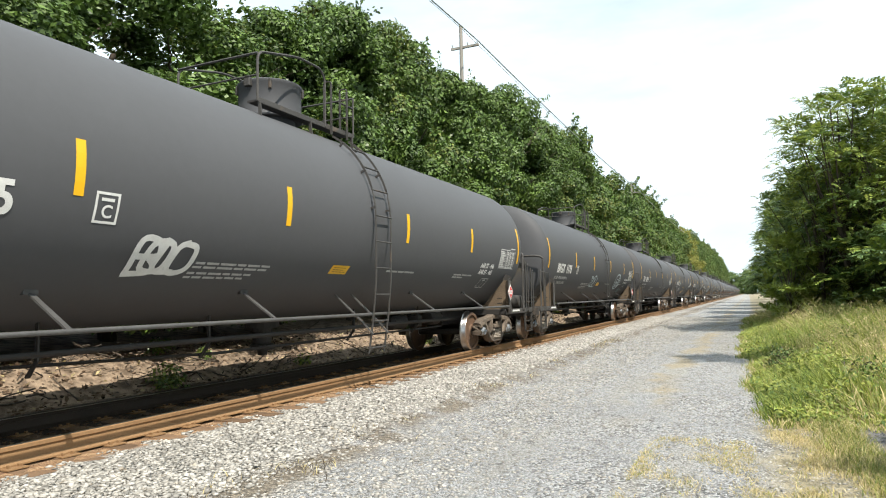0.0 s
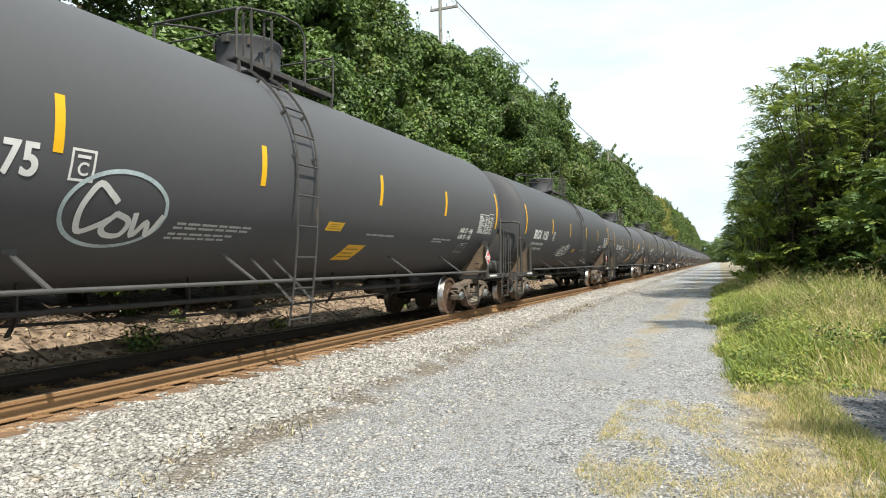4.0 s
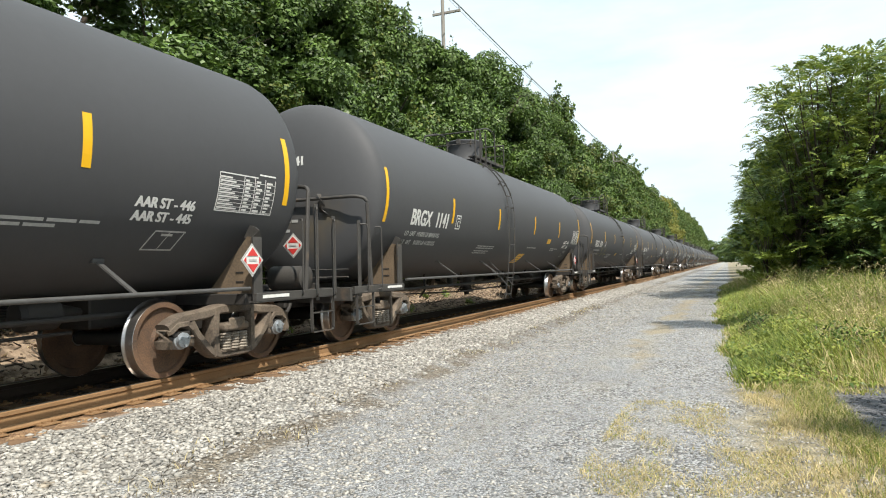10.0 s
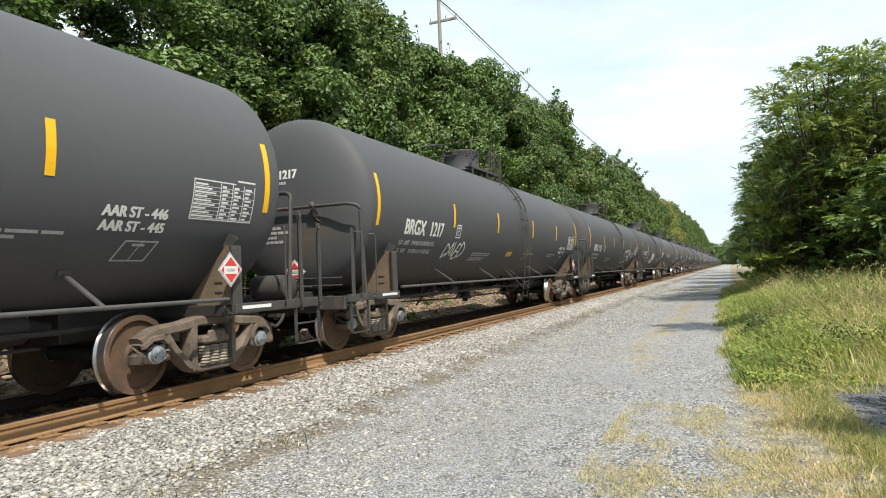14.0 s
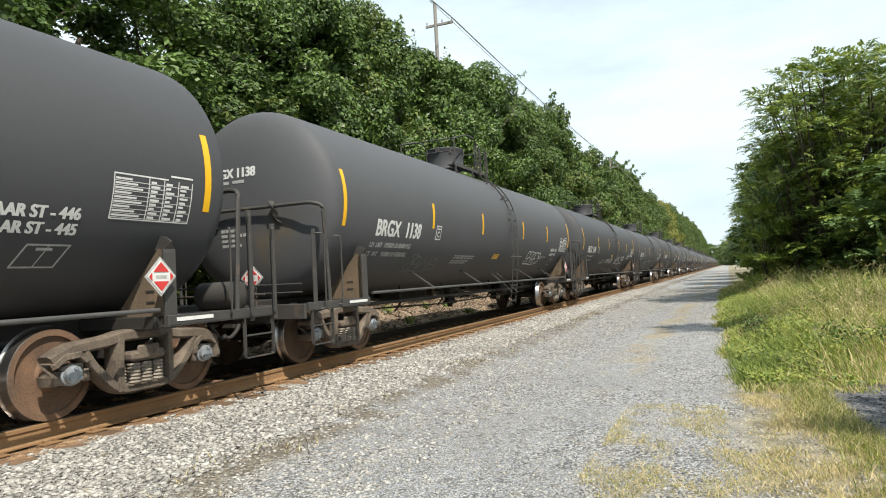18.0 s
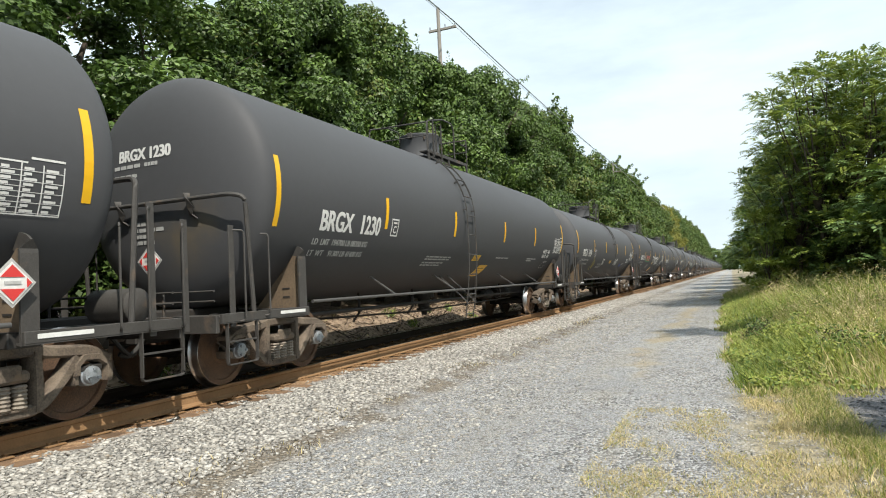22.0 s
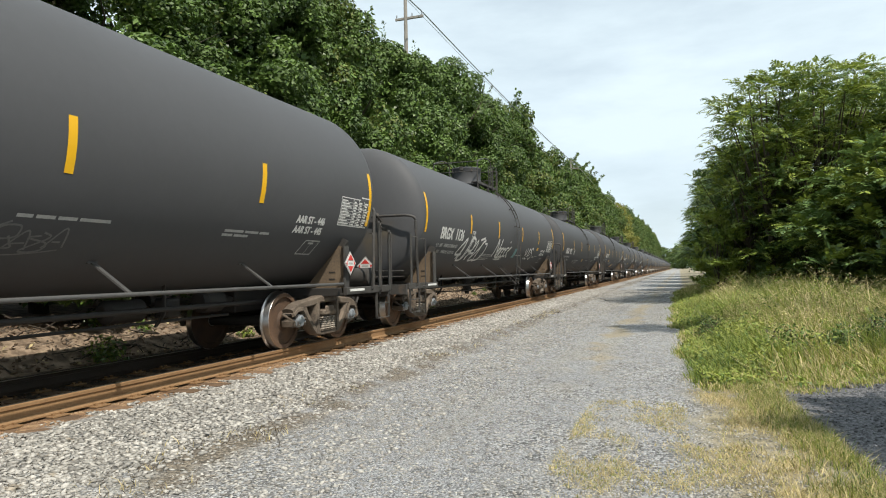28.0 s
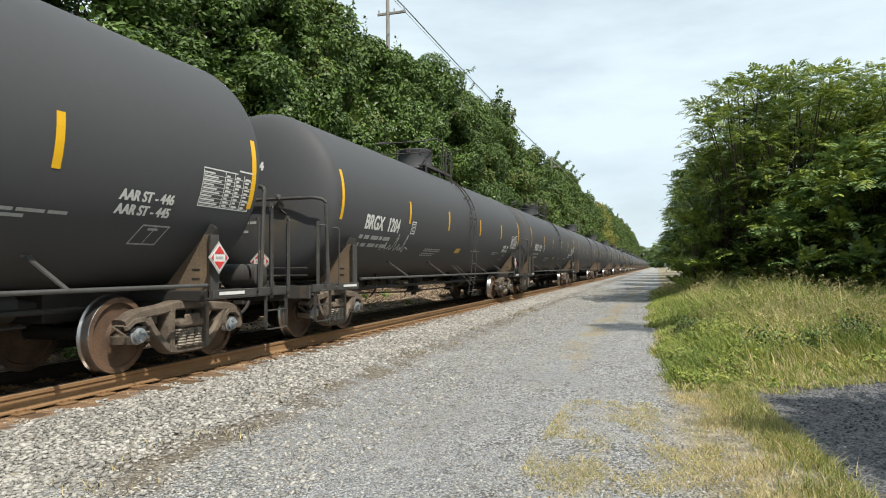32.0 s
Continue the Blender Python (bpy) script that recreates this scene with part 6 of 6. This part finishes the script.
def build_grass():
    rng = np.random.default_rng(21)

    def sheet(name, label, mats, shares, x, y, tall, width, lean, way=None):
        z = np.array([height(a, b) for a, b in zip(x, y)])
        v, q = blades(rng, x, y, z - 0.01, tall, width, lean, way)
        me = raw(name, v, q, mats)
        pick = rng.choice(len(mats), len(x), p=shares)
        me.polygons.foreach_set("material_index", np.repeat(pick, 2).astype(np.int32))
        tagged(new(name, me), label, "grass", kind="stuff")

    # weeds on the far side of the side track, in tufts that lean together and rise away from the lane
    def slope(x, y):
        d = np.minimum((x - lane_edge(y)) / 2.6, (y - 8.9 - 0.45 * np.maximum(0, x - 1.3)) / 6.5)
        return np.clip(d, 0, 1) ** 0.85

    def field(x, y, a, b, c):
        return np.array([noise.noise((p * a, q * b, c)) for p, q in zip(x, y)])

    n = 7600
    y = 8.7 + 36 * rng.uniform(0, 1, n) ** 1.6
    x = lane_edge(y) + 9.5 * rng.uniform(0, 1, n) ** 1.3
    keep = y > 8.8 + 0.45 * np.maximum(0, x - 1.3)
    x, y = x[keep], y[keep]
    tuft_tall = (0.10 + 0.95 * slope(x, y)) * (0.80 + 0.55 * field(x, y, 0.55, 0.4, 7)) * rng.uniform(0.45, 1.35, len(x))
    tuft_tall = np.maximum(tuft_tall, 0.08)
    tuft_way = 2.6 + 1.6 * field(x, y, 0.4, 0.3, 31) + rng.normal(0, 0.7, len(x))
    hue = 1.7 * field(x, y, 0.6, 0.45, 21) + rng.normal(0, 0.16, len(x)) + 0.30 * np.exp(-((x - 1.8) / 1.3) ** 2)
    per = np.clip((30 * (12.0 / np.maximum(y, 9)) ** 0.7), 9, 30).astype(int)
    own = np.repeat(np.arange(len(x)), per)
    m = len(own)
    wide = 0.05 + 0.09 * np.sqrt(tuft_tall[own])
    bx, by = x[own] + rng.normal(0, 1, m) * wide, y[own] + rng.normal(0, 1, m) * wide
    bt = tuft_tall[own] * rng.uniform(0.45, 1.12, m)
    way = tuft_way[own] + rng.normal(0, 0.9, m)
    for name, label, mats, shares, pick in (("straw_weeds", "tall straw-yellow grass gone to seed beside the lane", (GRASS_DRY, GRASS_GREEN, LEAF_BRIGHT), (0.42, 0.46, 0.12), hue > 0.16),
                                            ("tall_weeds", "tall yellow-green grass and weeds beside the lane", (GRASS_GREEN, GRASS_DRY, LEAF_BRIGHT), (0.58, 0.12, 0.30), (hue <= 0.16) & (hue > -0.18)),
                                            ("green_weeds", "tall deep green weeds beside the lane", (LEAF_BRIGHT, LEAF_LIGHT, GRASS_GREEN), (0.42, 0.34, 0.24), hue <= -0.18)):
        p = pick[own]
        sheet(name, label, mats, shares, bx[p], by[p], bt[p], 0.008 + 0.0005 * by[p], 1.0, way[p])
    # arching seed heads at the tips of the taller tufts
    tops = np.nonzero((tuft_tall > 0.42) & (hue > 0.12) & (y < 34))[0]
    own = np.repeat(tops, 2)
    m = len(own)
    a = tuft_way[own] + rng.normal(0, 0.7, m)
    tip = np.stack([x[own] + rng.normal(0, 0.10, m), y[own] + rng.normal(0, 0.10, m), np.array([height(p, q) for p, q in zip(x[own], y[own])]) + tuft_tall[own] * rng.uniform(0.95, 1.22, m)], 1)
    arch = np.stack([np.cos(a), np.sin(a), np.zeros(m)], 1)
    k = np.tile(np.arange(6) / 5.0, m)[:, None]
    at = np.repeat(tip, 6, 0) + np.repeat(arch, 6, 0) * k * 0.12 + np.array((0, 0, -0.09)) * k * k
    v, q = leaf_quads(rng, at + rng.normal(0, 0.006, at.shape), np.tile((0, 0, 1.0), (len(at), 1)), 0.045, 0.016, droop=0.7)
    tagged(new("seed_heads", raw("seed_heads", v, q, GRASS_DRY)), "arching straw-coloured seed heads above the weeds", "grass", kind="stuff")
    # broad-leaved weeds between the tufts
    n = 130000
    y = 8.9 + 26 * rng.uniform(0, 1, n) ** 1.6
    x = lane_edge(y) + 0.05 + 8.5 * rng.uniform(0, 1, n) ** 1.25
    keep = (y > 9.0 + 0.45 * np.maximum(0, x - 1.3)) & (field(x, y, 0.9, 0.8, 13) + rng.normal(0, 0.18, n) > -0.04 - 0.06 * np.clip(13 - y, 0, 3) / 3)
    x, y = x[keep], y[keep]
    n = len(x)
    lump = np.maximum(0.12, 0.62 + 0.9 * field(x, y, 1.5, 1.3, 17))
    top = (0.10 + 0.86 * slope(x, y)) * lump
    p = np.stack([x, y, 0.03 + top * rng.uniform(0.25, 1.10, n)], 1)
    v, q = leaf_quads(rng, p, np.tile((0.25, -0.45, 1.0), (n, 1)), 0.085, 0.034)
    me = raw("leafy_weeds", v, q, (LEAF_BRIGHT, LEAF_LIGHT, GRASS_GREEN))
    me.polygons.foreach_set("material_index", rng.choice(3, n, p=(0.38, 0.16, 0.46)).astype(np.int32))
    tagged(new("leafy_weeds", me), "broad-leaved green weeds on the slope beside the lane", "weeds", kind="stuff")
    # low dark shrubs at the foot of the slope
    for sx, sy, r, tall in ((1.55, 11.2, 0.50, 0.55), (2.25, 11.5, 0.42, 0.50), (3.1, 12.6, 0.45, 0.6), (0.55, 14.5, 0.38, 0.5), (4.6, 13.6, 0.6, 0.8)):
        n = 1500
        d = unit(rng.normal(0, 1, (n, 3)))
        d[:, 2] = np.abs(d[:, 2])
        p = np.array((sx, sy, height(sx, sy) + 0.02)) + d * np.array((r, r, tall)) * rng.uniform(0.45, 1.0, (n, 1)) * rng.uniform(0.75, 1.2, (n, 1))
        v, q = leaf_quads(rng, p, d, 0.075, 0.032)
        me = raw("shrub", v, q, (LEAF_GREEN, LEAF_LIGHT, BARK))
        me.polygons.foreach_set("material_index", rng.choice(3, n, p=(0.62, 0.26, 0.12)).astype(np.int32))
        tagged(new("shrub", me), "low dark green shrub with brown stems among the weeds", "shrub", "shrubs among the weeds")
    # verge: straw-coloured towards the lane, green towards the side track
    n = 74000
    y = 2.2 + 7.6 * rng.uniform(0, 1, n)
    y[:14000] = rng.uniform(-6, 2.3, 14000)
    left, right = 0.62 - 0.095 * np.maximum(y - 4.0, -3), 1.32 - 0.085 * np.maximum(y - 4.4, -3)
    f = rng.uniform(-0.12, 1.0, n)
    x = left + (right - left) * f + rng.normal(0, 0.05, n)
    patch = np.array([noise.noise((a * 2.4, b * 1.8, 2)) for a, b in zip(x, y)]) > 0.14 - 0.55 * f + rng.normal(0, 0.20, n)
    x, y, f = x[patch], y[patch], f[patch]
    green = f + rng.normal(0, 0.16, len(x)) > 0.62
    for name, label, pick, mats, shares, lo, hi in (("verge_straw", "short straw-yellow dry grass on the verge of the lane", ~green, (GRASS_DRY, GRASS_GREEN), (0.90, 0.10), 0.015, 0.065),
                                                    ("verge_grass", "green grass along the verge of the side track", green, (GRASS_GREEN, LEAF_LIGHT, GRASS_DRY), (0.50, 0.15, 0.35), 0.03, 0.14)):
        sheet(name, label, mats, shares, x[pick], y[pick], rng.uniform(lo, hi, pick.sum()), 0.006 + 0 * x[pick], 1.3)
    n = 42000
    y = 3.0 + 4.8 * rng.uniform(0, 1, n)
    x = -1.05 + 1.5 * rng.uniform(0, 1, n)
    patch = np.array([noise.noise((a * 2.3, b * 1.5, 5)) + 0.40 * noise.noise((a * 9, b * 9, 1)) for a, b in zip(x, y)]) > 0.12 + 0.25 * np.clip(-x - 0.6, 0, 1) + rng.normal(0, 0.16, n)
    x, y = x[patch], y[patch]
    sheet("dry_tufts", "flat tufts of straw-yellow dry grass on the gravel", (GRASS_DRY, GRASS_GREEN), (0.80, 0.20), x, y, rng.uniform(0.010, 0.055, len(x)), 0.006 + 0 * x, 1.8)
    # sparse weeds in the dark strip along the ballast
    n = 5200
    y = 2.5 + 22 * rng.uniform(0, 1, n)
    x = strip_x(y) + rng.normal(0, 0.20, n)
    patch = np.array([noise.noise((a * 2.0, b * 0.9, 9)) for a, b in zip(x, y)]) > 0.12
    sheet("strip_weeds", "sparse dead weeds between ballast and lane", (GRASS_DRY, BARK), (0.45, 0.55), x[patch], y[patch], rng.uniform(0.02, 0.09, patch.sum()), 0.008 + 0 * x[patch], 1.5)


def build_stones():
    """Ballast stones and lane gravel, joined: nobody could count them."""
    rng = np.random.default_rng(9)
    base = np.array([(1, 0, 0), (-1, 0, 0), (0, 1, 0), (0, -1, 0), (0, 0, 1), (0, 0, -1)], float)
    tri = np.array([(0, 2, 4), (2, 1, 4), (1, 3, 4), (3, 0, 4), (2, 0, 5), (1, 2, 5), (3, 1, 5), (0, 3, 5)])

    def heap(name, label, x, y, size, lift, mat, flat=0.55):
        n = len(x)
        z = np.array([height(a, b) for a, b in zip(x, y)])
        v = base[None] * rng.uniform(0.50, 1.35, (n, 6, 1)) + rng.normal(0, 0.26, (n, 6, 3))
        q = unit(rng.normal(0, 1, (n, 4)))
        w, a, b, c = q.T
        R = np.stack([1 - 2 * (b * b + c * c), 2 * (a * b - w * c), 2 * (a * c + w * b), 2 * (a * b + w * c), 1 - 2 * (a * a + c * c), 2 * (b * c - w * a),
                      2 * (a * c - w * b), 2 * (b * c + w * a), 1 - 2 * (a * a + b * b)], 1).reshape(-1, 3, 3)
        v = np.einsum("nij,nkj->nki", R, v) * (size / 2)[:, None, None] * np.array((1, 1, flat))
        v += np.stack([x, y, z + size * lift], 1)[:, None, :]
        f = (tri[None] + 6 * np.arange(n)[:, None, None]).reshape(-1, 3)
        tagged(new(name, raw(name, v.reshape(-1, 3), f, mat)), label, "stones", kind="stuff")

    n = 62000
    y = 1.5 + 44 * rng.uniform(0, 1, n) ** 2.0
    y[:6000] = rng.uniform(-8, 1.6, 6000)
    x = strip_x(y) - 0.12 + rng.normal(0, 0.12, n)
    x -= (x + 5.90) * rng.uniform(0, 1, n) ** 0.9
    bare = (x < -5.56) & (np.abs((y + 6 + 0.26) % 0.52 - 0.26) < 0.15) | (x < -5.72) & (rng.uniform(0, 1, n) < 0.6)
    x, y, n = x[~bare], y[~bare], int((~bare).sum())
    heap("ballast_stones", "grey and white crushed-stone ballast beside the rail", x, y, (0.026 + 0.052 * rng.uniform(0, 1, n) ** 1.8) * (1 + np.maximum(y, 0) / 55), 0.10, STONE, 0.46)
    n = 5000
    y = 1.5 + 30 * rng.uniform(0, 1, n) ** 1.6
    x = TRACK_X + rng.uniform(-1.9, 0.6, n)
    heap("bed_stones", "dirty ballast stones between the rails", x, y, rng.uniform(0.03, 0.06, n), 0.15, TIE_WOOD)
    n = 2500
    heap("bank_stones", "loose brown stones on the dirt bank", rng.uniform(-11.7, -9.6, n), 1.5 + 34 * rng.uniform(0, 1, n) ** 1.4, rng.uniform(0.03, 0.11, n), 0.12, GROUND_DIRT)
    n = 84000
    y = 1.6 + 46 * rng.uniform(0, 1, n) ** 2.6
    y[:12000] = rng.uniform(-8, 1.7, 12000)
    x = rng.uniform(-4.6, 0.9, n)
    keep = (np.abs(x - strip_x(y) - 0.08 * np.sin(y * 0.9)) > 0.22) | (rng.uniform(0, 1, n) < 0.35)
    dust = np.array([noise.noise((a * 1.1, b * 0.45, 4)) for a, b in zip(x, y)])
    keep &= (np.abs(x + 1.45) > 0.42) | (y < 8) | (dust < -0.12) | (rng.uniform(0, 1, n) < 0.15)
    x, y, n = x[keep], y[keep], int(keep.sum())
    heap("lane_gravel", "fine grey gravel of the lane", x, y, rng.uniform(0.009, 0.040, n) ** 1.0 * (1 + np.maximum(y, 0) / 40) * np.where(x < -2.4, 1.35, 0.9), 0.05, STONE, 0.42)
    n = 9000
    heap("side_gravel", "coarse grey gravel of the shaded side track", rng.uniform(1.1, 6.0, n), rng.uniform(-4.0, 9.6, n), rng.uniform(0.015, 0.045, n), 0.2, SHADED_STONE)


def build_poles():
    for x, y, top in ((-12.6, 30.2, 15.4), (-12.6, 84, 15.4), (-12.6, 140, 15.4)):
        pole = thing("utility_pole", "weathered wooden utility pole with a crossarm above the trees", "utility pole", "poles along the track")
        pole.location = (x, y, 0)
        bm = bm_new()
        lathe(bm, [(-0.5, 0.15), (top * 0.5, 0.12), (top, 0.085)], 2, (0, 0, 0), 12)
        part("shaft", bm, WOOD_POLE, pole, smooth=True)
        bm = bm_new()
        box(bm, (-0.55, -0.05, top - 1.20), (0.95, 0.05, top - 1.08), 0.01)
        arm = part("crossarm", bm, WOOD_POLE, pole)
        for dx in (-0.48, 0.35, 0.88):
            bm = bm_new()
            lathe(bm, [(top - 1.08, 0.015), (top - 1.01, 0.035), (top - 0.93, 0.04), (top - 0.90, 0.02)], 2, (dx, 0, 0), 8)
            part("insulator", bm, CAP_METAL, arm)
    for dx, dz, thick in ((0.88, -0.90, 0.032), (0.0, -0.1, 0.012)):
        bm = bm_new()
        for y0, y1 in ((-30, 30.2), (30.2, 84), (84, 140), (140, 260)):
            pts = []
            for k in range(13):
                f = k / 12
                pts.append((-12.6 + dx, y0 + (y1 - y0) * f, 15.4 + dz - 4 * 0.35 * f * (1 - f)))
            tube(bm, pts, thick, 5)
        tagged(new("power_line", finish(bm, "power_line", CAP_METAL)), "thin grey overhead wire between the poles", "cable", "wires between the poles")


def build_bank_litter():
    """Twigs, stones and low plants on the dirt bank behind the track."""
    rng = np.random.default_rng(33)
    bm = bm_new()
    for _ in range(480):
        x, y = rng.uniform(-11.8, -9.9), 1.5 + 42 * rng.uniform(0, 1) ** 1.4
        a, n = rng.uniform(0, 6.283), rng.uniform(0.15, 0.9)
        z = height(x, y) + rng.uniform(0.0, 0.10)
        p = Vector((x, y, z))
        q = p + Vector((math.cos(a) * n * 0.6, math.sin(a) * n, rng.uniform(-0.05, 0.45) * n))
        m = p.lerp(q, 0.5) + Vector(rng.normal(0, 0.05, 3))
        tube(bm, [p, m, q], rng.uniform(0.006, 0.016), 4)
    tagged(new("bank_twigs", finish(bm, "bank_twigs", BARK)), "dry brown twigs and fallen branches on the dirt bank", "twigs", kind="stuff")
    n = 4200
    x, y = rng.uniform(-11.9, -9.8, n), 1.5 + 40 * rng.uniform(0, 1, n) ** 1.5
    z = np.array([height(a, b) for a, b in zip(x, y)])
    v, q = leaf_quads(rng, np.stack([x, y, z + 0.015], 1), np.tile((0, 0, 1.0), (n, 1)), 0.11, 0.06, droop=0.0)
    me = raw("leaf_litter", v, q, (BARK, GROUND_DIRT, GRASS_DRY))
    me.polygons.foreach_set("material_index", rng.choice(3, n, p=(0.45, 0.40, 0.15)).astype(np.int32))
    tagged(new("leaf_litter", me), "fallen brown leaves on the dirt bank", "leaves", kind="stuff")
    spots = np.array([(rng.uniform(-11.8, -10.2), 3 + 40 * rng.uniform(0, 1) ** 1.2) for _ in range(15)])
    spots[:4] = ((-9.95, 9.2), (-10.0, 13.4), (-10.1, 20.5), (-10.0, 26.0))
    p, d = [], []
    for x, y in spots:
        r = 0.42 if y == 9.2 else rng.uniform(0.12, 0.30)
        n = 320 if y == 9.2 else 110
        o = unit(rng.normal(0, 1, (n, 3))) * r * rng.uniform(0.3, 1, (n, 1))
        o[:, 2] = np.abs(o[:, 2]) * 1.3
        p.append(o + (x, y, height(x, y)))
        d.append(o / r)
    v, q = leaf_quads(rng, np.concatenate(p), np.concatenate(d) + (0, 0, 0.5), 0.12, 0.06)
    me = raw("bank_plants", v, q, (LEAF_BRIGHT, LEAF_LIGHT))
    me.polygons.foreach_set("material_index", rng.integers(0, 2, len(q)).astype(np.int32))
    tagged(new("bank_plants", me), "small green plants on the dirt bank", "weeds", kind="stuff")


build_hedge()
build_bank_litter()
build_right_trees()
build_grass()
build_stones()
build_poles()


motions()
